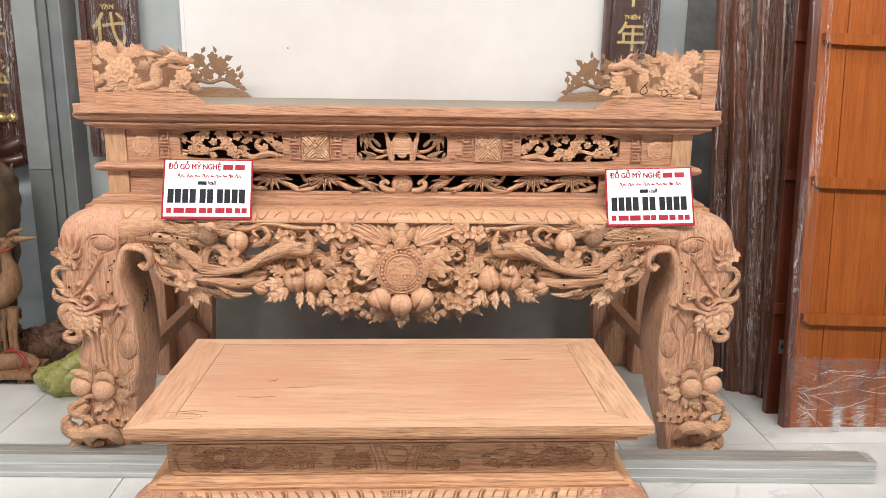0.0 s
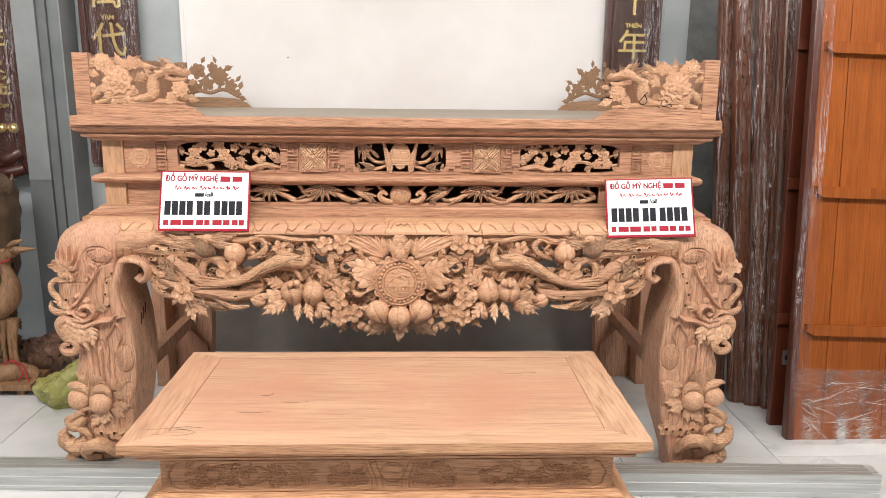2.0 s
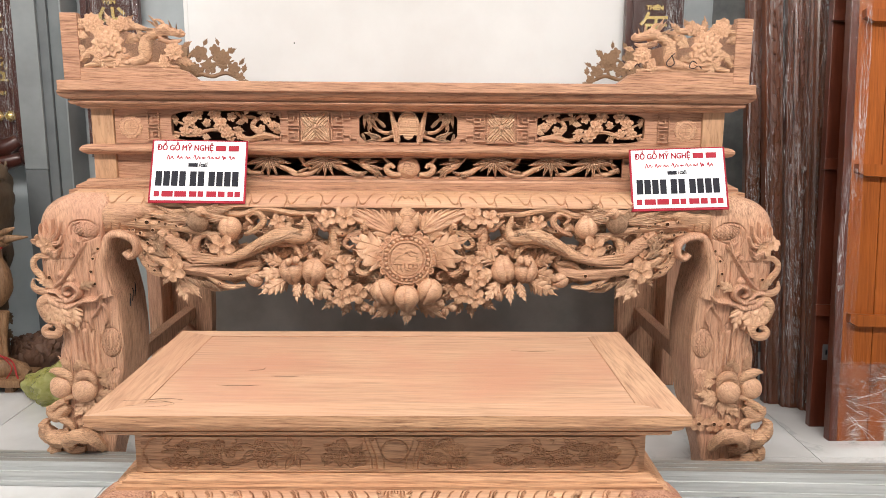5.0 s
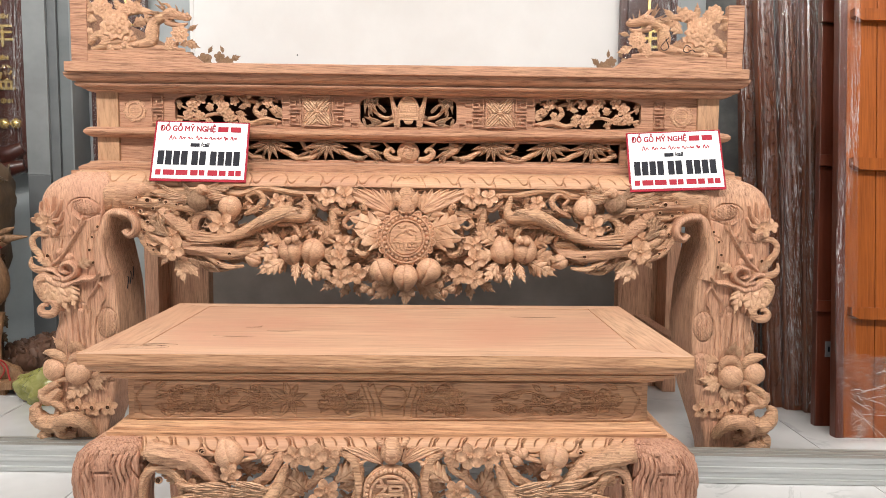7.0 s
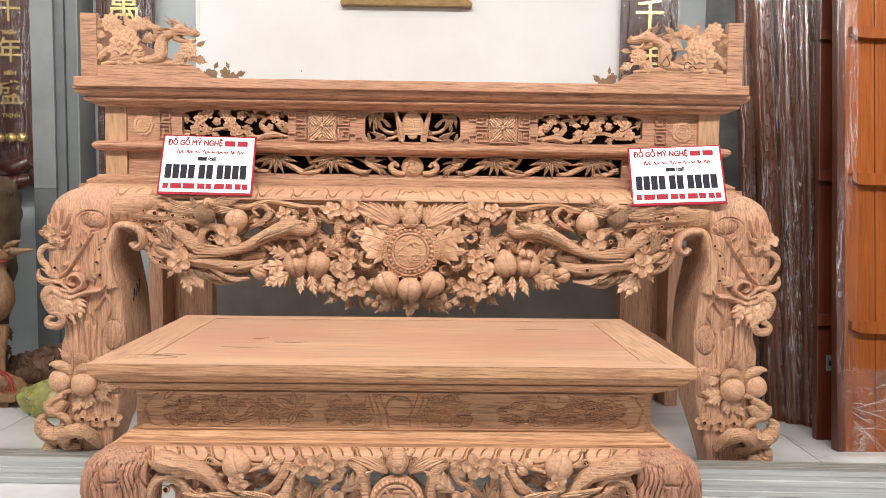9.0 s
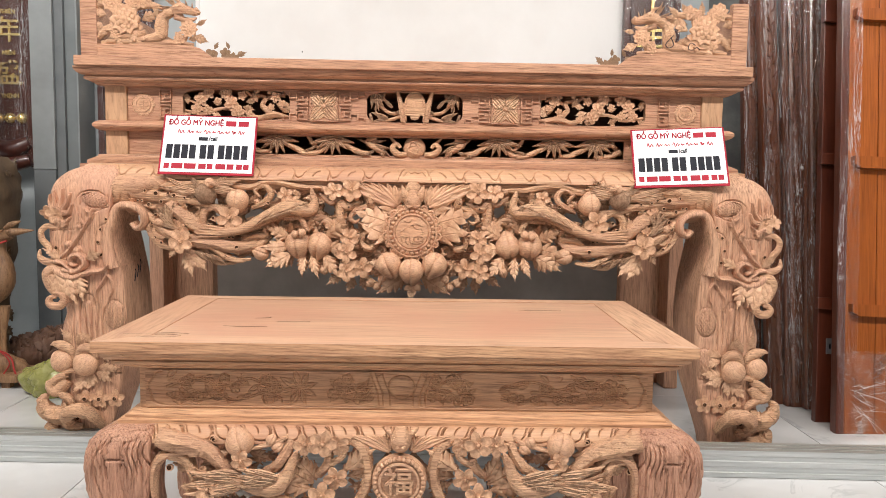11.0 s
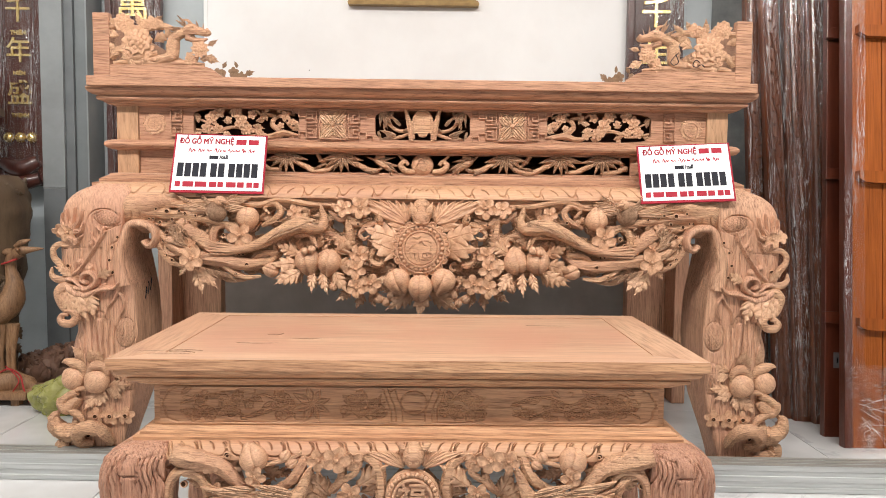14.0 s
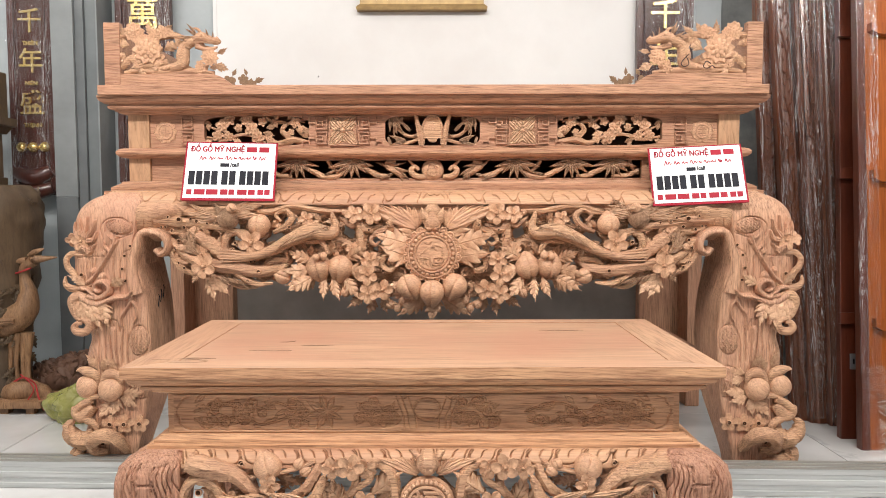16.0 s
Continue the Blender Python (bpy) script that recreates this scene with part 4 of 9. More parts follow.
part("apron_rail", box(-1.0, 1.0, -0.028, 0.05, 0.872, 0.9, 0.004), wood_carved, altar, "rail that carries the carved apron")
part("top_frame", box(-1.04, 1.04, 0.04, 1.0, 0.895, 0.934, 0.004), wood_x, altar)


# legs: one skin each, with the carving raised and cut out of its front
def oval_stroke(cx, cz, rx, rz, turn=0.0, n=13):
    c, s = math.cos(turn), math.sin(turn)
    return [(cx + rx * math.cos(a) * c - rz * math.sin(a) * s, cz + rx * math.cos(a) * s + rz * math.sin(a) * c) for a in [2 * math.pi * k / (n - 1) for k in range(n)]]


OVALS = [(*(0.999, 0.831), 0.040, 0.024, 0.25), (*(0.949, 0.462), 0.031, 0.046, 0.0), (*(0.946, 0.322), 0.034, 0.050, 0.0)]


def leg_relief(X, Z):
    """Height of the carving over the leg's face at (X, Z)."""
    flow = np.array([[noise.noise(Vector((x * 42 + 1.5 * math.sin(z * 9), 0, z * 4))) for x in np.linspace(0.78, 1.2, 90)] for z in np.linspace(0, 0.95, 60)])
    ix, iz = np.clip((X - 0.78) / 0.42 * 89, 0, 88.99), np.clip(Z / 0.95 * 59, 0, 58.99)
    i, j = iz.astype(int), ix.astype(int)
    fi, fj = iz - i, ix - j
    smooth = flow[i, j] * (1 - fi) * (1 - fj) + flow[i + 1, j] * fi * (1 - fj) + flow[i, j + 1] * (1 - fi) * fj + flow[i + 1, j + 1] * fi * fj
    H = 0.0045 * smooth
    # gouge marks that follow the grain
    H = H - 0.0022 * np.exp(-(np.sin((X + 0.012 * np.sin(Z * 11) + 0.02 * smooth) * 210) / 0.22) ** 2) * (Z < 0.78)
    flat = np.zeros(X.shape)
    up = lambda pts, r0, r1, h, base=0.0: raise_stroke(flat, X, Z, pts, r0, r1, h, base)
    # twig with small leaves
    flat = up([(1.003, 0.799), (1.019, 0.760), (1.051, 0.711), (1.086, 0.665), (1.124, 0.635)], 0.0045, 0.006, 0.009)
    for pts in ([(1.020, 0.760), (1.013, 0.781), (1.013, 0.799)], [(1.026, 0.750), (1.040, 0.765), (1.046, 0.786)], [(1.035, 0.735), (1.047, 0.741), (1.053, 0.753)], [(1.016, 0.769), (1.004, 0.777), (0.999, 0.787)], [(1.006, 0.790), (1.020, 0.793), (1.031, 0.804)]):
        flat = up(pts, 0.006, 0.002, 0.007)
    # leaves behind the shoulder flowers
    for pts in ([(1.097, 0.797), (1.081, 0.819), (1.071, 0.849)], [(1.106, 0.803), (1.099, 0.830), (1.095, 0.860)], [(1.118, 0.806), (1.120, 0.833), (1.122, 0.854)], [(1.130, 0.803), (1.138, 0.821), (1.139, 0.842)], [(1.091, 0.785), (1.076, 0.789), (1.066, 0.813)], [(1.110, 0.764), (1.089, 0.758), (1.074, 0.771)], [(1.098, 0.755), (1.093, 0.746), (1.083, 0.752)]):
        flat = up(pts, 0.010, 0.003, 0.012)
        flat = cut_stroke(flat, X, Z, pts, 0.0015, 0.003)
    # buds
    for (bx, bz), r in (((1.055, 0.670), 0.013), ((1.084, 0.688), 0.010), ((1.045, 0.745), 0.009)):
        d = np.hypot(X - bx, Z - bz)
        flat = np.maximum(flat, 0.011 * np.sqrt(np.clip(1 - (d / r) ** 2, 0, 1)))
    # the rolled leaf at mid leg: rim, lobes, tendril
    flat = up([(1.097, 0.607), (1.067, 0.602), (1.039, 0.617), (1.032, 0.638), (1.050, 0.655), (1.073, 0.648), (1.078, 0.631), (1.066, 0.622)], 0.010, 0.007, 0.015)
    flat = up([(1.124, 0.634), (1.103, 0.631), (1.085, 0.616), (1.070, 0.607)], 0.009, 0.006, 0.014)
    for k, pts in enumerate(([(1.086, 0.588), (1.062, 0.564), (1.055, 0.531)], [(1.098, 0.582), (1.081, 0.552), (1.072, 0.515)], [(1.116, 0.585), (1.096, 0.545), (1.088, 0.505)], [(1.135, 0.588), (1.111, 0.545), (1.105, 0.508)], [(1.150, 0.581), (1.133, 0.545), (1.122, 0.520)])):
        flat = up(pts, 0.013, 0.006, 0.012 + 0.002 * k)
        flat = cut_stroke(flat, X, Z, pts, 0.0016, 0.004)
    flat = up([(0.959, 0.624), (0.978, 0.606), (1.012, 0.603), (1.039, 0.592), (1.067, 0.583), (1.095, 0.587), (1.122, 0.606), (1.143, 0.609)], 0.006, 0.017, 0.016)
    flat = cut_stroke(flat, X, Z, [(1.012, 0.596), (1.055, 0.578), (1.092, 0.577), (1.128, 0.597)], 0.0016, 0.004)
    flat = up([(0.959, 0.621), (0.970, 0.591), (0.985, 0.563), (1.001, 0.541), (1.003, 0.510)], 0.006, 0.004, 0.008)
    flat = up([(0.970, 0.597), (0.954, 0.573), (0.952, 0.542), (0.965, 0.517)], 0.005, 0.003, 0.006)
    for r in (0.006, 0.012, 0.018):
        flat = cut_stroke(flat, X, Z, oval_stroke(*(1.030, 0.571), r, r * 1.3), 0.0014, 0.003)
    # long flutes
    flat = up([(1.030, 0.497), (1.029, 0.473), (1.026, 0.429), (1.021, 0.392)], 0.012, 0.004, 0.009)
    for pts in ([(1.009, 0.492), (1.017, 0.522), (1.035, 0.529), (1.052, 0.515), (1.058, 0.484), (1.059, 0.398)], [(0.999, 0.498), (1.005, 0.442), (1.004, 0.389)], [(1.043, 0.497), (1.042, 0.441), (1.037, 0.395)], [(1.083, 0.490), (1.078, 0.441), (1.086, 0.391)], [(1.098, 0.496), (1.102, 0.453), (1.094, 0.415)], [(0.984, 0.480), (0.989, 0.430), (0.986, 0.387)]):
        flat = cut_stroke(flat, X, Z, pts, 0.0022, 0.005)
    # hatched ovals
    for cx, cz, rx, rz, turn in OVALS:
        c, s = math.cos(turn), math.sin(turn)
        a, b = ((X - cx) * c + (Z - cz) * s) / rx, (-(X - cx) * s + (Z - cz) * c) / rz
        q = np.hypot(a, b)
        inside = q < 1
        pad = 0.006 * np.clip(1.25 - q, 0, 1) + 0.002
        hatch = np.exp(-(np.sin((a * rx + b * rz * 0.7) * 330) / 0.3) ** 2) + np.exp(-(np.sin((a * rx - b * rz * 0.7) * 330) / 0.3) ** 2)
        flat = np.where(inside, np.maximum(flat * 0.2, pad - 0.0028 * np.clip(hatch, 0, 1)), flat)
        flat = flat - 0.004 * np.exp(-((q - 1.03) / 0.06) ** 2)
    # gouged arcs on the knee
    for pts in ([(0.877, 0.846), (0.877, 0.828), (0.897, 0.808)], [(0.897, 0.848), (0.901, 0.827), (0.930, 0.808)], [(0.920, 0.851), (0.927, 0.827), (0.957, 0.806), (0.982, 0.801)], [(0.959, 0.844), (0.956, 0.821), (0.979, 0.799), (1.003, 0.790)], [(1.011, 0.850), (1.038, 0.837), (1.043, 0.813)], [(0.986, 0.856), (1.029, 0.855), (1.057, 0.831), (1.052, 0.795)], [(0.952, 0.761), (0.989, 0.742), (1.000, 0.693), (0.998, 0.651)], [(1.017, 0.735), (1.021, 0.693), (1.016, 0.645)], [(1.060, 0.735), (1.093, 0.734), (1.136, 0.730)], [(1.075, 0.722), (1.082, 0.698)], [(1.099, 0.725), (1.107, 0.692)]):
        flat = cut_stroke(flat, X, Z, pts, 0.0018, 0.0045)
    return H + 1.7 * np.maximum(flat, 0) + 1.2 * np.minimum(flat, 0)


def leg_mesh(side):
    """A carved cabriole leg with round shoulder and tapering foot."""
    # height, outer x, inner x, front y, back y
    rows = spline([(0.0, 1.158, 0.985, -0.034, 0.07), (0.05, 1.168, 0.978, -0.044, 0.07), (0.12, 1.166, 0.962, -0.050, 0.09), (0.19, 1.150, 0.945, -0.046, 0.12), (0.25, 1.138, 0.935, -0.045, 0.15), (0.40, 1.142, 0.918, -0.055, 0.17), (0.47, 1.130, 0.915, -0.052, 0.17),
                   (0.56, 1.152, 0.92, -0.056, 0.17), (0.60, 1.170, 0.925, -0.058, 0.17), (0.68, 1.172, 0.94, -0.062, 0.17), (0.76, 1.168, 0.955, -0.066, 0.17), (0.83, 1.165, 0.95, -0.066, 0.17), (0.88, 1.150, 0.94, -0.060, 0.17), (0.915, 1.115, 0.93, -0.045, 0.17), (0.937, 1.06, 0.95, -0.02, 0.16)], 330)
    nf = 110
    U = np.linspace(0, 1, nf)
    X = rows[:, 2:3] + (rows[:, 1:2] - rows[:, 2:3]) * U[None, :]
    Z = np.repeat(rows[:, 0:1], nf, 1)
    H = leg_relief(X, Z)
    edge = np.clip((1 - U) / 0.06, 0, 1) * np.clip(U / 0.03, 0, 1)
    rounding = 0.06 * np.clip((U - 0.74) / 0.26, 0, 1) ** 2.4 + 0.008 * np.clip((0.05 - U) / 0.05, 0, 1) ** 2
    rings = []
    for i, (z, xo, xi, yf, yb) in enumerate(rows):
        z = max(z, 0.0)
        ring = [(side * X[i, k], yf + rounding[k] - H[i, k] * edge[k], z) for k in range(nf)]
        for k in range(1, 15):
            y = yf + 0.06 + (yb - yf - 0.06) * k / 14
            g = noise.noise(Vector((xo * 20, y * 60, z * 6 + 3))) + 0.6 * noise.noise(Vector((3, y * 140, z * 9)))
            ring.append((side * (xo + 0.005 * g), y, z))
        ring += [(side * (xi + (xo - xi) * (1 - k / 6)), yb, z) for k in range(1, 6)]
        ring += [(side * xi, yb + (yf + 0.008 - yb) * k / 8, z) for k in range(0, 8)]
        rings.append(ring)
    return grid_mesh(rings, "leg")


def lip_mesh(side):
    """The smooth curled lip of the arch between leg and apron, as deep as the leg."""
    c = spline([(0.951, 0.613), (0.962, 0.664), (0.963, 0.712), (0.951, 0.752), (0.929, 0.808), (0.880, 0.810), (0.851, 0.787), (0.850, 0.756), (0.869, 0.741), (0.886, 0.756)], 44)
    rows = []
    for k in range(len(c)):
        t = c[min(k + 1, len(c) - 1)] - c[max(k - 1, 0)]
        t = t / np.linalg.norm(t)
        nrm = np.array([-t[1], t[0]])
        u = k / (len(c) - 1)
        h = 0.024 - 0.012 * min(1, u / 0.45) - 0.003 * max(0, (u - 0.5) * 2)
        yb = 0.10 - 0.09 * max(0, (u - 0.55) / 0.45)
        sec = [(-1, -0.054), (-0.9, -0.064), (-0.5, -0.073), (0.0, -0.0765), (0.5, -0.075), (0.85, -0.069), (1, -0.06), (1, yb), (-1, yb)]
        rows.append([(side * (c[k][0] + nrm[0] * h * a), y, c[k][1] + nrm[1] * h * a) for a, y in sec])
    return grid_mesh(rows, "lip")


def knee_mesh(side):
    """The rounded knee where the apron runs into the leg, gouged with curved cuts."""
    nx, nv = 110, 44
    X = np.repeat(np.linspace(0.72, 1.0, nx + 1)[:, None], nv, 1)
    V = np.repeat(np.linspace(0, 1, nv)[None, :], nx + 1, 0)
    ZL = 0.80 + 0.055 * np.clip((0.90 - X) / 0.10, 0, 1.2) ** 0.8
    Z = 0.905 + (ZL - 0.905) * V
    H = leg_relief(X, Z)
    Y = -0.010 - 0.020 * np.clip((X - 0.72) / 0.13, 0, 1) ** 0.7 - 0.034 * np.sin(math.pi * np.minimum(1, V * 0.9 + 0.1) ** 0.8) * (1 - 0.75 * np.clip((X - 0.94) / 0.06, 0, 1)) * np.clip((X - 0.72) / 0.13, 0, 1) ** 0.7 - H - 0.004 * np.exp(-(np.sin((X + 0.5 * Z) * 75 + 2 * np.sin(Z * 60)) / 0.3) ** 2) * np.clip((0.86 - X) / 0.05, 0, 1) + 0.012 * np.clip((0.80 - X) / 0.08, 0, 1)
    return solid_sheet([[(side * X[i, j], Y[i, j], Z[i, j]) for j in range(nv)] for i in range(nx + 1)], 0.05, "knee")


front_legs = {}
for s in (1, -1):
    leg = part("front_leg", leg_mesh(s), wood_z, altar, "carved front leg with peaches, flowers and gouged bark")
    front_legs[s] = leg
    part("arch_lip", lip_mesh(s), wood_z, leg, "smooth curled arch lip")
    part("knee", knee_mesh(s), wood_carved, leg)
    m = lambda name, me, at, y, size, ang=0, tilt=(0, 0), deep=1.0: motif(name, me, wood_carved, leg, s * at[0], y + 0.4 * max(0.0, 0.15 - at[1]), at[1], size, ang if s > 0 else 180 - ang, (tilt[0] * s, tilt[1]), deep)
    t = lambda name, pts, radii, **kw: limb(name, wood_carved, leg, [(x + 0.006, y + 0.043 + 0.4 * max(0.0, 0.17 - z), z) for x, y, z in pts], radii, sides=(s,), **{"ridge": 0.06, "ridges": 5, "ring": 14, **kw})
    w = lambda name, y, pts, radii, **kw: limb(name, wood_carved, leg, [(x - (0.016 if name == "leaf_curl" else 0.005), y, z) for x, z in pts], radii, sides=(s,), **{"n": 34, "ring": 14, "ridge": 0.06, "ridges": 5, **kw})
    # foot: curled scroll with open snouts
    t("foot_scroll", [(0.985, -0.12, 0.05), (1.03, -0.135, 0.035), (1.10, -0.135, 0.04), (1.155, -0.12, 0.075), (1.15, -0.11, 0.11)], [0.012, 0.026, 0.034, 0.028, 0.014], rough=0.22, ridge=0.14, ridges=6)
    t("foot_scroll", [(0.995, -0.12, 0.10), (1.015, -0.135, 0.15), (1.055, -0.145, 0.165), (1.09, -0.14, 0.14), (1.085, -0.135, 0.105), (1.05, -0.13, 0.10)], [0.014, 0.021, 0.023, 0.021, 0.016, 0.009], rough=0.14, ridge=0.12)
    t("foot_scroll", [(1.09, -0.10, 0.16), (1.13, -0.11, 0.135), (1.17, -0.10, 0.15), (1.178, -0.095, 0.185), (1.165, -0.09, 0.20)], [0.022, 0.028, 0.025, 0.016, 0.006], rough=0.18, ridge=0.12)
    t("foot_scroll", [(1.10, -0.09, 0.25), (1.13, -0.10, 0.215), (1.155, -0.095, 0.225), (1.165, -0.09, 0.245)], [0.02, 0.02, 0.015, 0.006], rough=0.08)
    w("bark_ridge", -0.062, [(1.108, 0.270), (1.140, 0.255), (1.161, 0.229), (1.129, 0.207), (1.101, 0.189), (1.090, 0.157)], [0.012, 0.012, 0.013, 0.012, 0.012, 0.008], rough=0.05)
    w("bark_ridge", -0.058, [(1.080, 0.272), (1.089, 0.281), (1.114, 0.274), (1.127, 0.261)], [0.006, 0.008, 0.009, 0.006])
    for at, r in (((0.979, 0.101), 0.010), ((1.001, 0.122), 0.010), ((1.034, 0.132), 0.009), ((1.077, 0.124), 0.011), ((1.109, 0.243), 0.009)):
        m("knot", KNOT, at, -0.062, 0.8 * r)
    # three small flowers in a row
    for at, fr in (((0.952, 0.192), 0.030), ((1.002, 0.190), 0.031), ((1.048, 0.190), 0.029)):
        m("flower", PLUM, at, -0.054, fr, 90, deep=0.9)
        m("flower_hole", KNOT, at, -0.064, 0.009)
    # pair of peaches with rolled sepals
    m("peach", ROUND, (1.040, 0.305), -0.064, 0.040, 140, deep=0.9)
    m("peach", ROUND, (1.121, 0.309), -0.046, 0.038, 130, deep=0.9)
    w("peach_wrap", -0.066, [(1.012, 0.317), (1.012, 0.335), (1.020, 0.350), (1.038, 0.357), (1.057, 0.349), (1.069, 0.325), (1.069, 0.303)], [0.004, 0.010, 0.014, 0.017, 0.015, 0.010, 0.003])
    w("peach_wrap", -0.050, [(1.092, 0.309), (1.092, 0.336), (1.104, 0.354), (1.127, 0.362), (1.148, 0.366), (1.162, 0.362)], [0.004, 0.012, 0.017, 0.016, 0.009, 0.002])
    for at, ln, an, k in (((1.006, 0.349), 0.066, 160, 1), ((1.004, 0.335), 0.060, 190, 0), ((1.011, 0.289), 0.070, 178, 0), ((1.015, 0.278), 0.058, 205, 2), ((1.030, 0.273), 0.080, -48, 0), ((1.021, 0.276), 0.06, -75, 2), ((1.021, 0.370), 0.055, 45, 1), ((1.086, 0.369), 0.055, 62, 1), ((1.071, 0.363), 0.045, 110, 0)):
        m("leaf", LEAF[k], at, -0.054, ln, an, deep=0.7)
    # rolled leaf end, hooks and flowers on the outer side
    w("leaf_curl", -0.066, [(1.116, 0.603), (1.143, 0.609), (1.164, 0.593), (1.161, 0.559), (1.146, 0.535), (1.124, 0.525)], [0.010, 0.017, 0.018, 0.014, 0.011, 0.007])
    w("leaf_curl", -0.074, [(1.146, 0.533), (1.124, 0.531), (1.113, 0.514), (1.125, 0.495), (1.150, 0.494), (1.161, 0.507), (1.152, 0.521), (1.137, 0.520)], [0.006, 0.010, 0.012, 0.013, 0.013, 0.011, 0.008, 0.004])
    w("hook", -0.060, [(1.111, 0.743), (1.135, 0.741), (1.155, 0.744), (1.174, 0.727), (1.171, 0.701), (1.153, 0.679), (1.146, 0.658)], [0.006, 0.008, 0.009, 0.009, 0.010, 0.011, 0.009])
    w("hook", -0.062, [(1.179, 0.671), (1.180, 0.649), (1.167, 0.635), (1.144, 0.630), (1.121, 0.632), (1.096, 0.644)], [0.003, 0.008, 0.011, 0.012, 0.009, 0.004])
    for at, ln, an, k in (((1.150, 0.606), 0.085, -112, 1), ((1.120, 0.612), 0.100, -104, 0), ((1.088, 0.606), 0.100, -97, 1), ((1.058, 0.600), 0.085, -102, 0), ((1.030, 0.640), 0.055, 150, 2), ((1.105, 0.640), 0.060, 40, 1), ((1.128, 0.588), 0.055, -98, 1), ((1.110, 0.582), 0.065, -108, 1), ((1.093, 0.579), 0.06, -118, 1)):
        m("leaf", LEAF[k], at, -0.070, ln, an, deep=0.9)
    for at, fr, fy, tl in (((1.116, 0.783), 0.031, -0.072, 5), ((1.158, 0.786), 0.029, -0.028, 35)):
        m("flower", PLUM, at, fy, fr, 80, (0, tl * s), 1.0)
    for at, r in (((0.964, 0.768), 0.008), ((0.982, 0.736), 0.008), ((0.991, 0.695), 0.0085), ((0.982, 0.656), 0.009), ((1.121, 0.676), 0.010), ((0.851, 0.828), 0.006), ((0.863, 0.828), 0.006), ((0.870, 0.797), 0.008)):
        m("knot", KNOT, at, -0.066, 0.75 * r)


# back legs: plain sawn S-shaped posts with a cleat, and a side stretcher on each side
def back_leg_outline():
    return [(0.93, 0.0), (0.955, 0.03), (0.935, 0.12), (0.925, 0.30), (0.925, 0.60), (0.935, 0.9), (1.16, 0.9), (1.18, 0.62), (1.165, 0.60), (1.18, 0.56), (1.165, 0.53), (1.18, 0.48), (1.15, 0.42), (1.15, 0.28), (1.17, 0.2), (1.14, 0.12), (1.12, 0.03), (1.13, 0.0)]


for s in (1, -1):
    o = [(s * x, z) for x, z in back_leg_outline()]
    bm = prism(o, 0.93, 1.0)
    bmesh.ops.recalc_face_normals(bm, faces=bm.faces)
    part("back_leg", bm, wood_z, altar, "plain sawn back leg")
    part("back_leg_side", box(min(s * 1.10, s * 1.16), max(s * 1.10, s * 1.16), 0.80, 0.93, 0.0, 0.9, 0.006), wood_z, altar)
    part("side_stretcher", box(min(s * 1.0, s * 1.045), max(s * 1.0, s * 1.045), 0.06, 0.94, 0.27, 0.325, 0.004), wood_z, altar, "plain square side stretcher")
    bm = prism([(s * 0.955, 0.0), (s * 1.10, 0.0), (s * 1.12, 0.05), (s * 1.11, 0.17), (s * 1.03, 0.25), (s * 0.95, 0.17), (s * 0.935, 0.05)], 0.90, 0.93)
    part("foot_block", bm, wood_z, altar, "plain foot block")

# pierced apron: flowers, peaches, birds and branches round a medallion
apron = part("apron", box(-0.9, 0.9, -0.025, 0.03, 0.868, 0.876, 0.003), wood_carved, altar, "deeply pierced apron carved with flowers, peaches and birds")
Y0, Y1, Y2 = -0.018, -0.036, -0.052
W = wood_carved
motif("medallion", medallion_mesh(), W, apron, -0.005, -0.074, 0.742, 0.092, 0, deep=1.0)
# raised seal strokes on the medallion's disc, in millimetres
for run in ([(-43, -3), (-33, 7), (-18, 18)], [(-27, 42), (-12, 36), (0, 45)], [(-9, 18), (3, 27), (12, 15), (24, 12)], [(12, 30), (27, 27), (36, 21)], [(33, 12), (37, 0), (30, -5)], [(-45, -15), (-30, -12), (-12, -17)], [(-36, -12), (-33, -30), (-39, -39)], [(-21, -17), (-18, -33), (-12, -42)],
            [(-6, -12), (-5, -30), (0, -43)], [(6, -15), (24, -12), (36, -15), (35, -27), (9, -29), (7, -17)], [(21, -13), (22, -28)], [(-3, -36), (15, -37), (33, -35)]):
    pts = [(-0.005 + x * 0.00092, -0.0930, 0.742 + z * 0.00092) for x, z in run]
    part("seal_stroke", tube(pts if len(pts) > 2 else [pts[0], tuple((p + q) / 2 for p, q in zip(*pts)), pts[1]], [0.0022] + [0.003] * (max(len(pts), 3) - 2) + [0.0018], n=14, ring=6), W, apron)
for x, z, r, an in ((-0.006, 0.622, 0.040, 180), (-0.078, 0.640, 0.040, 205), (0.067, 0.641, 0.040, 155)):
    motif("peach", PEACH, W, apron, x, -0.086 if abs(x) < 0.05 else -0.076, z, r, an)
# bat over the medallion
part("bat_wing", bat_wing_mesh(1), wood_unit, apron, "", place(0.048, -0.040, 0.824, 0.185, 0, deep=0.22))
part("bat_wing", bat_wing_mesh(-1), wood_unit, apron, "", place(-0.058, -0.040, 0.824, 0.185, 0, deep=0.22))
part("bat_crest", tube([(-0.004, -0.030, 0.85), (-0.004, -0.034, 0.875), (-0.004, -0.028, 0.897)], [0.022, 0.030, 0.016], n=14, ring=16, ridge=0.08, ridges=9), W, apron)
part("bat_head", tube([(-0.004, -0.060, 0.872), (-0.004, -0.070, 0.852), (-0.004, -0.076, 0.832), (-0.004, -0.072, 0.816)], [0.010, 0.022, 0.027, 0.014], n=12, ring=12, rough=0.05), W, apron)
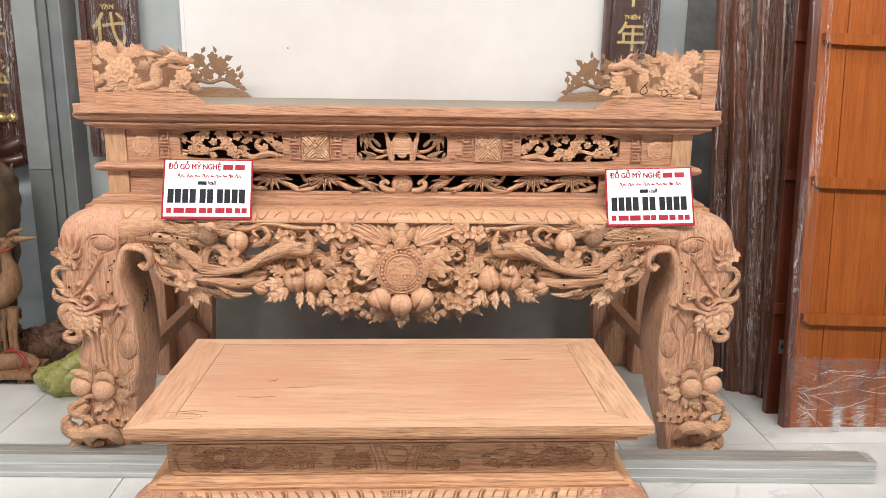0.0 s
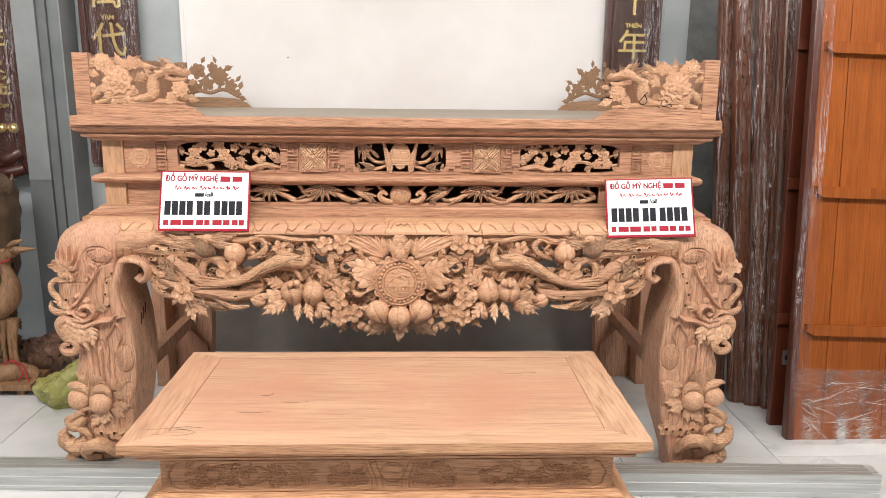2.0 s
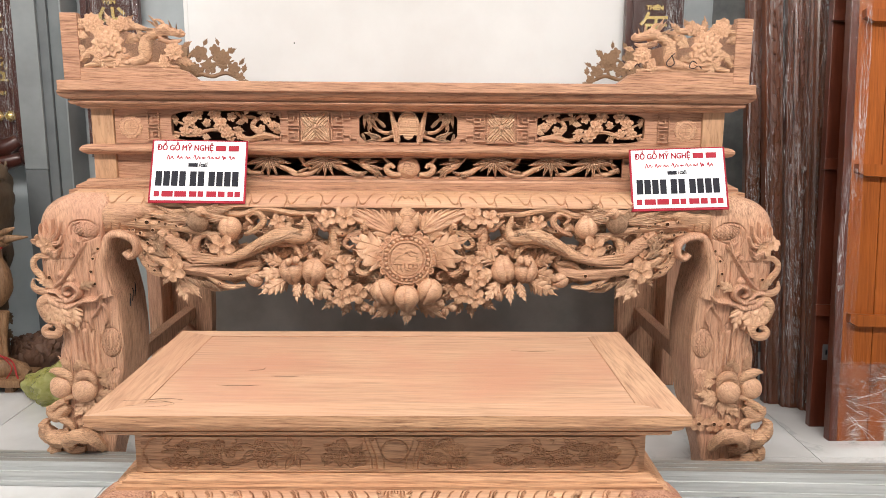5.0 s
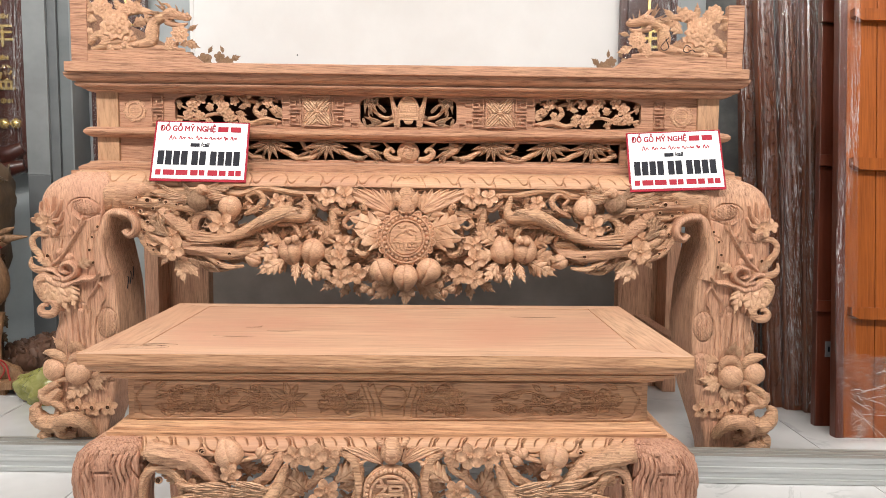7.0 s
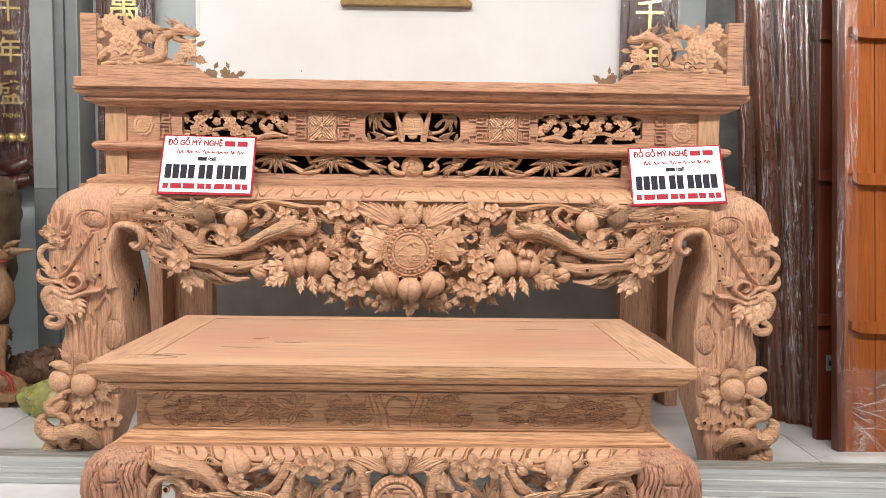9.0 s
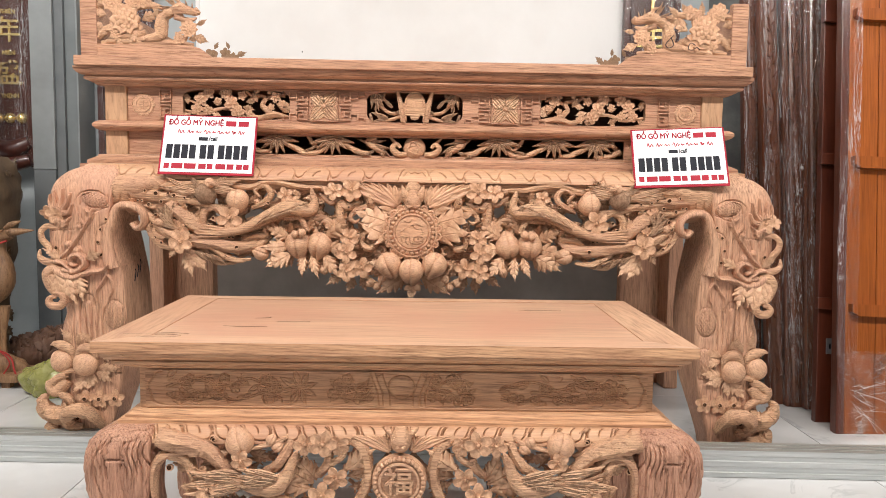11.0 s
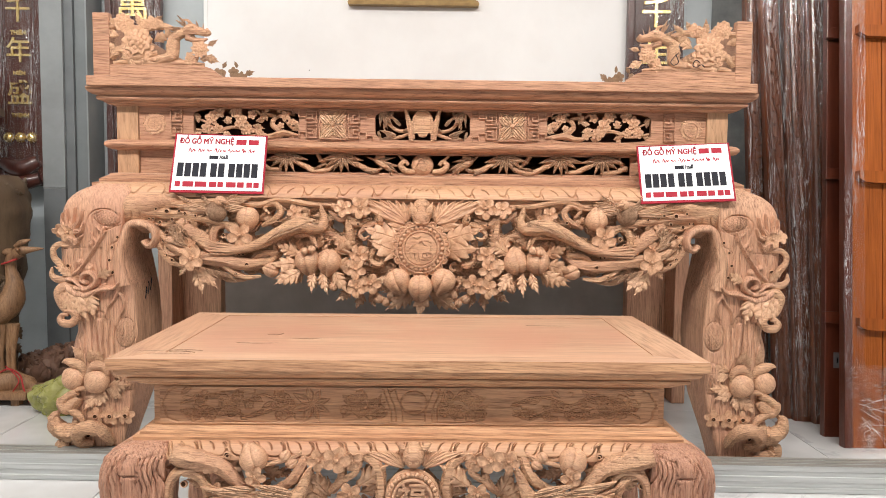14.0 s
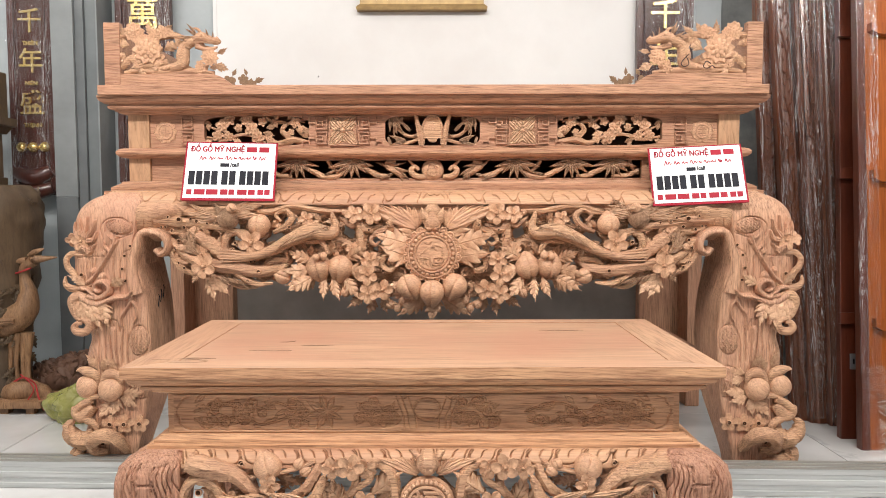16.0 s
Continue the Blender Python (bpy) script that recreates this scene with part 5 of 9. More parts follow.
for s in (1, -1):
    part("bat_ear", tube([(-0.004 + s * 0.018, -0.074, 0.842), (-0.004 + s * 0.026, -0.078, 0.862), (-0.004 + s * 0.035, -0.072, 0.890)], [0.013, 0.013, 0.001], n=7, ring=8), W, apron)
    part("bat_eye", tube([(-0.004 + s * 0.011, -0.094, 0.842), (-0.004 + s * 0.011, -0.100, 0.842)], [0.007, 0.004], n=3, ring=8), W, apron)
    part("bat_whisker", tube([(-0.004, -0.094, 0.827), (-0.004 + s * 0.012, -0.096, 0.822), (-0.004 + s * 0.022, -0.090, 0.828)], [0.004, 0.005, 0.002], n=7, ring=6), W, apron)

# flowers
for (fx, fy, fz), fr, kind in (((0.198, Y2, 0.870), 0.042, 0), ((0.254, Y2, 0.866), 0.034, 0), ((0.203, Y2, 0.721), 0.036, 0), ((0.212, Y2-0.008, 0.674), 0.040, 0), ((0.166, Y2, 0.626), 0.040, 0), ((0.211, Y2-0.006, 0.613), 0.037, 0),
                              ((0.409, Y1, 0.852), 0.030, 0), ((0.580, Y2-0.006, 0.779), 0.047, 0), ((0.747, Y1, 0.740), 0.042, 0), ((0.731, Y2-0.012, 0.703), 0.046, 0), ((0.261, Y1, 0.758), 0.026, 0)):
    both("flower", PLUM_TWO if kind else PLUM, W, apron, fx, fy, fz, fr * 0.88, 90 + 40 * math.sin(fx * 40), (8 * math.sin(fx * 70), 8 * math.cos(fx * 50)), 1.25)
# peaches and buds
for (fx, fy, fz), fr, an in (((0.301, Y1, 0.696), 0.041, 100), ((0.371, Y1, 0.698), 0.041, 80), ((0.486, Y1, 0.667), 0.026, 200), ((0.558, Y1-0.01, 0.834), 0.036, 90), ((0.140, Y1, 0.575), 0.015, 40), ((0.101, Y1, 0.586), 0.014, 70), ((0.117, Y1, 0.562), 0.013, 270),
                         ((0.286, Y1, 0.613), 0.015, 300), ((0.351, Y2-0.02, 0.736), 0.013, 90), ((0.374, Y2-0.02, 0.731), 0.012, 90), ((0.227, Y1, 0.622), 0.014, 0), ((0.806, Y2, 0.761), 0.012, 0)):
    both("peach" if fr > 0.02 else "bud", PEACH, W, apron, fx, fy, fz, fr, an - 90)
for (fx, fy, fz), ln, an, k in (((0.285, -0.034, 0.720), 0.085, 150, 0), ((0.280, -0.034, 0.690), 0.080, 188, 2), ((0.290, -0.034, 0.668), 0.085, 235, 0), ((0.392, -0.034, 0.715), 0.080, 25, 0), ((0.395, -0.034, 0.690), 0.085, -8, 2), ((0.385, -0.034, 0.668), 0.095, -28, 0), ((0.325, -0.034, 0.665), 0.075, 262, 1), ((0.350, -0.034, 0.665), 0.070, 282, 1), ((0.335, -0.040, 0.735), 0.055, 110, 1)):
    both("leaf", LEAF[k], W, apron, fx, fy, fz, ln, an, (0, -12), 0.9)
# leaves: start, length, angle
for (fx, fy, fz), ln, an, k in (((0.050, Y1, 0.783), 0.125, 52, 0), ((0.058, Y1 - 0.006, 0.762), 0.155, 17, 0), ((0.058, Y1 - 0.012, 0.722), 0.135, 15, 2), ((0.075, Y0, 0.690), 0.075, -20, 1),
                          ((0.018, Y1, 0.607), 0.14, -34, 0), ((0.100, Y1, 0.640), 0.055, -5, 2), ((0.096, Y0, 0.660), 0.055, 25, 0), ((0.082, Y0, 0.622), 0.065, -38, 2),
                          ((0.171, Y0, 0.595), 0.065, -110, 0), ((0.194, Y0, 0.595), 0.07, -75, 2), ((0.225, Y0, 0.604), 0.08, -35, 0), ((0.149, Y0, 0.613), 0.06, -165, 1), ((0.239, Y0, 0.640), 0.07, -15, 1), ((0.248, Y0, 0.685), 0.055, 20, 0), ((0.171, Y0, 0.703), 0.055, 170, 0), ((0.239, Y0, 0.731), 0.06, 45, 0), ((0.178, Y0, 0.740), 0.05, 120, 2),
                          ((0.272, Y0, 0.664), 0.075, -55, 0), ((0.293, Y0, 0.654), 0.075, -78, 2), ((0.320, Y0, 0.653), 0.06, -85, 0), ((0.351, Y0, 0.653), 0.055, -90, 1), ((0.392, Y1, 0.664), 0.105, -18, 0), ((0.383, Y0, 0.658), 0.08, -38, 2), ((0.261, Y0, 0.721), 0.06, 150, 0), ((0.284, Y0, 0.743), 0.05, 105, 2), ((0.419, Y0, 0.712), 0.05, 30, 0),
                          ((0.538, Y0, 0.776), 0.06, 200, 0), ((0.554, Y0, 0.754), 0.06, 245, 2), ((0.599, Y0, 0.749), 0.055, 290, 0), ((0.617, Y0, 0.776), 0.05, 350, 0), ((0.531, Y0, 0.821), 0.06, 140, 1), ((0.590, Y0, 0.839), 0.055, 35, 0),
                          ((0.716, Y1, 0.676), 0.105, -128, 0), ((0.729, Y1, 0.667), 0.095, -112, 2), ((0.693, Y0, 0.703), 0.07, 165, 1), ((0.761, Y0, 0.685), 0.06, -60, 0), ((0.770, Y0, 0.712), 0.055, -10, 0), ((0.707, Y0, 0.758), 0.07, 130, 1), ((0.765, Y0, 0.758), 0.06, 60, 0),
                          ((0.171, Y0, 0.852), 0.055, 200, 0), ((0.221, Y0, 0.839), 0.06, 270, 2), ((0.275, Y0, 0.852), 0.055, 320, 0), ((0.230, Y0, 0.893), 0.05, 40, 0), ((0.437, Y0, 0.857), 0.055, 20, 1), ((0.374, Y0, 0.857), 0.055, 165, 1), ((0.284, Y0, 0.776), 0.05, 20, 2), ((0.293, Y0, 0.758), 0.055, 340, 0)):
    both("leaf", LEAF[k], W, apron, fx, fy, fz, ln * (0.80 if 180 < an % 360 else 0.86), an, (10 * math.sin(fx * 90), 0), 1.1 if ln < 0.1 else 0.55)
both("leaf", LEAF[2], W, apron, -0.004, Y2, 0.612, 0.082, -90, (0, 0), 0.8)
# long feathers lying along the lower edge
for k in range(6):
    u = k / 5
    both("feather", BLADE[k % 3], W, apron, 0.62 + 0.075 * u, -0.034 - 0.006 * (k % 2), 0.652 + 0.016 * u, 0.048, 205 + 12 * u, deep=0.9)
# branches
for pts, radii, seed in (
        ([(0.891, Y1, 0.852), (0.779, Y1, 0.839), (0.707, Y1, 0.830), (0.635, Y1, 0.812), (0.563, Y0, 0.808)], [0.024, 0.020, 0.015, 0.011, 0.007], 1),
        ([(0.902, Y1, 0.874), (0.806, Y1, 0.874), (0.707, Y1, 0.881), (0.608, Y1, 0.888), (0.527, Y1, 0.874), (0.455, Y1, 0.895), (0.347, Y1, 0.877), (0.248, Y0, 0.881), (0.149, Y0, 0.892)], [0.020, 0.016, 0.014, 0.014, 0.011, 0.011, 0.009, 0.008, 0.006], 2),
        ([(0.844, Y1, 0.785), (0.788, Y1, 0.731), (0.716, Y1, 0.707), (0.635, Y1, 0.696), (0.563, Y1, 0.685), (0.500, Y1, 0.693), (0.459, Y0, 0.718)], [0.014, 0.018, 0.022, 0.026, 0.024, 0.016, 0.009], 3),
        ([(0.779, Y1, 0.821), (0.725, Y1, 0.776), (0.671, Y1, 0.731), (0.617, Y1, 0.703)], [0.022, 0.026, 0.024, 0.016], 4),
        ([(0.520, Y1, 0.645), (0.572, Y1, 0.642), (0.617, Y1, 0.664), (0.650, Y1, 0.693)], [0.005, 0.010, 0.012, 0.012], 5),
        ([(0.572, Y0, 0.631), (0.626, Y0, 0.631), (0.662, Y0, 0.658), (0.671, Y0, 0.703)], [0.005, 0.010, 0.012, 0.012], 6),
        ([(0.419, Y0, 0.693), (0.423, Y1, 0.731), (0.452, Y1, 0.758), (0.441, Y1, 0.779), (0.401, Y1, 0.779), (0.358, Y2, 0.779), (0.338, Y2, 0.740)], [0.008, 0.011, 0.010, 0.009, 0.010, 0.011, 0.008], 7),
        ([(0.437, Y1, 0.785), (0.473, Y1, 0.758), (0.473, Y1, 0.725), (0.518, Y1, 0.718), (0.554, Y1, 0.694)], [0.006, 0.009, 0.010, 0.012, 0.008], 8),
        ([(0.124, Y0, 0.895), (0.140, Y1, 0.839), (0.128, Y0, 0.803)], [0.010, 0.016, 0.010], 9),
        ([(0.167, Y0, 0.830), (0.212, Y1, 0.816), (0.239, Y1, 0.839), (0.266, Y1, 0.830), (0.302, Y0, 0.857)], [0.010, 0.014, 0.013, 0.010, 0.006], 10),
        ([(0.239, Y1, 0.834), (0.234, Y1, 0.785), (0.225, Y1, 0.740), (0.185, Y0, 0.703), (0.146, Y0, 0.667)], [0.013, 0.015, 0.013, 0.010, 0.006], 11),
        ([(0.149, Y1, 0.821), (0.182, Y1, 0.808), (0.203, Y1, 0.785), (0.189, Y1, 0.769), (0.171, Y1, 0.779)], [0.010, 0.011, 0.008, 0.007, 0.004], 12),
        ([(0.117, Y0, 0.703), (0.140, Y1, 0.685), (0.167, Y1, 0.700), (0.158, Y1, 0.731), (0.131, Y1, 0.731)], [0.012, 0.013, 0.011, 0.009, 0.005], 13),
        ([(0.518, Y0, 0.808), (0.473, Y1, 0.830), (0.455, Y1, 0.857), (0.477, Y1, 0.881), (0.506, Y1, 0.866), (0.491, Y1, 0.845)], [0.008, 0.012, 0.012, 0.010, 0.008, 0.005], 14),
        ([(0.608, Y1, 0.785), (0.632, Y1, 0.808), (0.662, Y1, 0.797), (0.671, Y1, 0.758), (0.650, Y1, 0.718)], [0.008, 0.012, 0.013, 0.013, 0.012], 15),
        ([(0.761, Y0, 0.667), (0.806, Y1, 0.689), (0.833, Y1, 0.721), (0.848, Y1, 0.758)], [0.006, 0.011, 0.013, 0.012], 16),
        ([(0.770, Y1, 0.740), (0.797, Y1, 0.712), (0.824, Y1, 0.731), (0.812, Y1, 0.758), (0.790, Y1, 0.747)], [0.008, 0.009, 0.009, 0.007, 0.004], 17),
        ([(0.248, Y0, 0.649), (0.272, Y1, 0.631), (0.297, Y1, 0.622)], [0.006, 0.008, 0.005], 18),
        ([(0.081, Y0, 0.568), (0.113, Y1, 0.573), (0.153, Y1, 0.595), (0.171, Y0, 0.622)], [0.003, 0.005, 0.007, 0.007], 19),
        ([(0.311, Y0, 0.875), (0.356, Y0, 0.866), (0.419, Y0, 0.834), (0.509, Y0, 0.812)], [0.009, 0.012, 0.012, 0.009], 20),
        ([(0.248, Y0, 0.758), (0.293, Y0, 0.779), (0.329, Y0, 0.772), (0.392, Y0, 0.749), (0.455, Y0, 0.743)], [0.010, 0.012, 0.012, 0.012, 0.010], 21),
        ([(0.671, Y0, 0.857), (0.743, Y0, 0.839), (0.815, Y0, 0.812), (0.869, Y0, 0.830)], [0.016, 0.02, 0.022, 0.024], 22)):
    limb("branch", W, apron, pts, [0.86 * r for r in radii], n=44, ring=18, rough=0.12, seed=seed, ridge=0.09, ridges=6)
for (fx, fy, fz), r in (((0.144, -0.052, 0.832), 0.009), ((0.239, -0.048, 0.823), 0.007), ((0.234, -0.052, 0.779), 0.007), ((0.232, -0.052, 0.758), 0.006), ((0.227, -0.050, 0.797), 0.006), ((0.164, -0.048, 0.685), 0.008), ((0.423, -0.044, 0.712), 0.008), ((0.428, -0.044, 0.694), 0.007), ((0.560, -0.060, 0.685), 0.011), ((0.572, -0.057, 0.716), 0.007), ((0.585, -0.057, 0.716), 0.007), ((0.599, -0.048, 0.653), 0.009), ((0.653, -0.042, 0.653), 0.008),
                  ((0.754, -0.060, 0.845), 0.010), ((0.772, -0.062, 0.852), 0.008), ((0.808, -0.067, 0.852), 0.013), ((0.794, -0.062, 0.826), 0.009), ((0.833, -0.060, 0.816), 0.010), ((0.842, -0.067, 0.859), 0.008), ((0.815, -0.052, 0.783), 0.010), ((0.826, -0.052, 0.758), 0.009), ((0.819, -0.050, 0.712), 0.009), ((0.801, -0.048, 0.696), 0.008), ((0.635, -0.050, 0.776), 0.010), ((0.650, -0.048, 0.754), 0.008), ((0.463, -0.048, 0.826), 0.009), ((0.459, -0.048, 0.848), 0.007), ((0.207, -0.052, 0.816), 0.007), ((0.182, -0.048, 0.805), 0.006), ((0.722, -0.057, 0.839), 0.007), ((0.734, -0.057, 0.852), 0.007)):
    both("knot", KNOT, W, apron, fx, fy + 0.003, fz, r * 0.72, 0, (14 * math.sin(fx * 80), 14 * math.cos(fx * 60)))
# phoenixes with long tails
for s in (1, -1):
    part("bird", bird_mesh([(0.319, 0.855), (0.313, 0.830), (0.329, 0.807), (0.392, 0.812), (0.455, 0.787), (0.518, 0.752), (0.590, 0.732), (0.680, 0.736)], [0.010, 0.0125, 0.022, 0.025, 0.021, 0.017, 0.011, 0.004], s, -0.060, 3), W, apron)
    for k in range(5):
        fx, fz = 0.335 + 0.024 * k, 0.826 - 0.006 * k
        motif("wing_feather", BLADE[2], W, apron, s * fx, -0.074, fz, 0.085, (-18 - 4 * k) if s > 0 else 180 - (-18 - 4 * k))
    path = spline([(0.318, 0.822), (0.345, 0.815), (0.392, 0.815), (0.455, 0.790), (0.518, 0.757), (0.590, 0.735), (0.66, 0.735)], 30)
    for k in range(2, 11):
        dx, dz = path[k + 2] - path[k]
        an = math.degrees(math.atan2(dz, dx)) + (9, -9, 0)[k % 3]
        r = 0.020 * (1 - k / 34)
        off = (0.55, -0.55, 0.0)[k % 3] * r
        motif("body_feather", BLADE[2], W, apron, s * path[k][0], -0.066 - r * (0.75 if k % 3 == 2 else 0.45), path[k][1] + off, 0.030 + 0.0022 * k, an if s > 0 else 180 - an, deep=0.5)
    for k in range(10):
        an = 20 + 11 * k
        motif("fan_feather", BLADE[k % 3], W, apron, s * (0.752 + 0.003 * k), -0.050 - 0.002 * (k % 2), 0.742 + 0.002 * k, 0.070, an if s > 0 else 180 - an, deep=0.7)
    # round bird with fanned feathers near the knee
    motif("bird_belly", RIDGED, wood_feather, apron, s * 0.655, -0.050, 0.852, 0.034, 90)
    motif("bird_head", ROUND, W, apron, s * 0.640, -0.066, 0.886, 0.017, 90)
    part("bird_beak", tube([(s * 0.632, -0.078, 0.886), (s * 0.618, -0.084, 0.883), (s * 0.607, -0.080, 0.876)], [0.008, 0.006, 0.001], n=8, ring=8), W, apron)
    motif("bird_eye", PEACH, W, apron, s * 0.638, -0.081, 0.890, 0.0045)
    for k, (fx, fz, ln, an) in enumerate([(0.645, 0.872, 0.085 + 0.006 * j, 150 + 8 * j) for j in range(6)] + [(0.672, 0.866, 0.055, -35 + 18 * j) for j in range(6)] + [(0.690, 0.856, 0.115, -4 + 6 * j) for j in range(5)]):
        motif("wing_feather", BLADE[k % 3], W, apron, s * fx, -0.046 - 0.004 * (k % 2), fz, ln, an if s > 0 else 180 - an, deep=0.55)
# small curls, leaves and buds filling the ground
rnd = random.Random(77)
GAPS = [(*(0.176, 0.776), 0.032), (*(0.272, 0.803), 0.02), (*(0.437, 0.703), 0.026), (*(0.513, 0.785), 0.032), (*(0.639, 0.779), 0.026), (*(0.142, 0.711), 0.018), (*(0.464, 0.845), 0.02), (*(0.650, 0.826), 0.02), (*(0.590, 0.667), 0.016), (*(0.806, 0.731), 0.012), (*(0.284, 0.834), 0.016)]


def free(x, z, room):
    low = 0.60 + 0.05 * min(1, x / 0.3) + 0.09 * max(0, (x - 0.62) / 0.22)
    return z > low + 0.5 * room and all(math.hypot(x - gx, z - gz) > gr + room for gx, gz, gr in GAPS)


for k in range(420):
    x, z = rnd.uniform(0.10, 0.83), rnd.uniform(0.60, 0.875)
    kind = rnd.choice(["leaf", "leaf", "leaf", "curl", "bud", "blade"])
    size = {"leaf": rnd.uniform(0.028, 0.045), "curl": rnd.uniform(0.010, 0.016), "bud": rnd.uniform(0.007, 0.011), "blade": rnd.uniform(0.03, 0.05)}[kind]
    an = rnd.uniform(0, 360)
    ex, ez = x + size * math.cos(radians(an)), z + size * math.sin(radians(an))
    if k > 230 or not free(x, z, 0.006) or (kind in ("leaf", "blade") and not free(ex, ez, 0.0)):
        continue
    y = rnd.uniform(-0.034, -0.018)
    if kind == "curl":
        for s in (1, -1):
            curl(apron, x, y - 0.008, z, size, an, s)
    else:
        both(kind, {"leaf": LEAF[k % 3], "bud": PEACH, "blade": BLADE[k % 3]}[kind], W, apron, x, y, z, size, an, (rnd.uniform(-20, 20), rnd.uniform(-15, 15)), 1.1)
# carved ground of the apron: overlapping leaves and furrows, pierced between the branches
rnd = random.Random(21)
ground = Relief(0.0, 0.872, 0.545, 0.887, 0.0016)
for k in range(520):
    x, z = rnd.uniform(-0.01, 0.87), rnd.uniform(0.55, 0.89)
    if x < 0.26:
        an = math.atan2(z - 0.73, x + 0.01) + rnd.uniform(-0.5, 0.5)
    else:
        an = 0.5 * math.sin(x * 13 + z * 17) - 0.35 + rnd.uniform(-0.7, 0.7) + (math.pi if k % 3 == 0 else 0)
    relief_leaf(ground, x, z, rnd.uniform(0.03, 0.06), an, 5.5, 0.0019)
HOLLOWS = GAPS + [(*(0.232, 0.700), 0.012), (*(0.330, 0.800), 0.013), (*(0.395, 0.845), 0.013), (*(0.545, 0.868), 0.010), (*(0.700, 0.780), 0.013), (*(0.115, 0.795), 0.012), (*(0.260, 0.640), 0.012), (*(0.470, 0.655), 0.014), (*(0.690, 0.868), 0.010), (*(0.148, 0.585), 0.012), (*(0.080, 0.868), 0.008)]
X, Z = ground.xs[:, None] + 0 * ground.zs[None, :], ground.zs[None, :] + 0 * ground.xs[:, None]
low = np.interp(ground.xs, [0, 0.09, 0.13, 0.20, 0.29, 0.36, 0.50, 0.64, 0.74, 0.80, 0.84, 0.872], [0.575, 0.572, 0.590, 0.582, 0.620, 0.640, 0.642, 0.645, 0.672, 0.700, 0.745, 0.80]) + 0.010 * np.abs(np.sin(ground.xs * 62))
ripple = 1 + 0.22 * np.sin(7 * np.arctan2(Z - 0.72, X - 0.4) * 3) + 0.18 * np.sin(X * 170) * np.cos(Z * 150)
keep = Z > low[:, None]
for gx, gz, gr in HOLLOWS:
    keep &= np.hypot(X - gx, (Z - gz) * 1.1) > gr * 0.95 * ripple
for s in (1, -1):
    part("carved_ground", ground.pierced(-0.016, 0.022, keep, s, "ground"), W, apron, "pierced carved ground of leaves behind the flowers")

# upper frieze with three pierced panels
fz0, fz1 = 1.087, 1.199
HOLES = [opening(-0.595, 1.144, 0.37, 0.098), opening(-0.005, 1.144, 0.335, 0.098), opening(0.59, 1.144, 0.37, 0.098)]
upper = part("upper_frieze", prism([(-0.951, fz0), (0.951, fz0), (0.951, fz1), (-0.951, fz1)], 0.092, 0.118, HOLES), wood_x, altar, "frieze board with three pierced carved panels")


def strip(parent, x0, x1, z0, z1, y=0.0925, d=0.011, mat=wood_x):
    part("fret_bar", box(min(x0, x1), max(x0, x1), y - d, y, min(z0, z1), max(z0, z1), 0.001), mat, parent)


def fret(parent, cx, s, steps=True):
    """An angular key fret of thin raised bars beside the flower tile at cx, on the side s."""
    k, w = 0.00063, 0.0038
    runs = [[(85, 8), (85, 70), (140, 70), (140, 28), (108, 28), (108, 50), (124, 50)], [(85, 8), (140, 8), (140, 16)]]
    if steps:
        runs += [[(140, 40), (178, 40), (178, 72)], [(178, 57), (212, 57), (212, 74)]]
    for flip in (1, -1):
        for run in runs:
            for (xa, za), (xb, zb) in zip(run, run[1:]):
                x0, x1 = sorted((cx + s * xa * k, cx + s * xb * k))
                z0, z1 = sorted((1.144 + flip * za * k, 1.144 + flip * zb * k))
                strip(parent, x0 - w / 2, x1 + w / 2, z0 - w / 2, z1 + w / 2, d=0.0085 + 0.0004 * (xa == xb))


for cx in (-0.306, 0.296):
    fret(upper, cx, 1)
    fret(upper, cx, -1)
    tile = part("flower_tile", box(cx - 0.046, cx + 0.046, 0.0885, 0.0925, 1.094, 1.194, 0.002), wood_x, upper)
    for a0, a1, b0, b1 in ((-0.046, 0.046, 1.1905, 1.194), (-0.046, 0.046, 1.094, 1.0975), (-0.046, -0.0425, 1.0977, 1.1903), (0.0425, 0.046, 1.0977, 1.1903)):
        strip(upper, cx + a0, cx + a1, b0, b1, 0.0884, 0.005)
    for an in (47, 133, 227, 313):
        motif("petal", BLADE[2], wood_carved, upper, cx + 0.006 * math.cos(radians(an)), 0.0885, 1.144 + 0.006 * math.sin(radians(an)), 0.060, an, deep=0.7).scale.z *= 3.0
    for an in (0, 90, 180, 270):
        motif("petal", BLADE[2], wood_carved, upper, cx, 0.087, 1.144, 0.034, an, deep=0.9)
    motif("bead", PEACH, wood_carved, upper, cx, 0.085, 1.144, 0.008)
for cx, s in ((-0.897, 1), (0.897, -1)):
    fret(upper, cx, s, False)
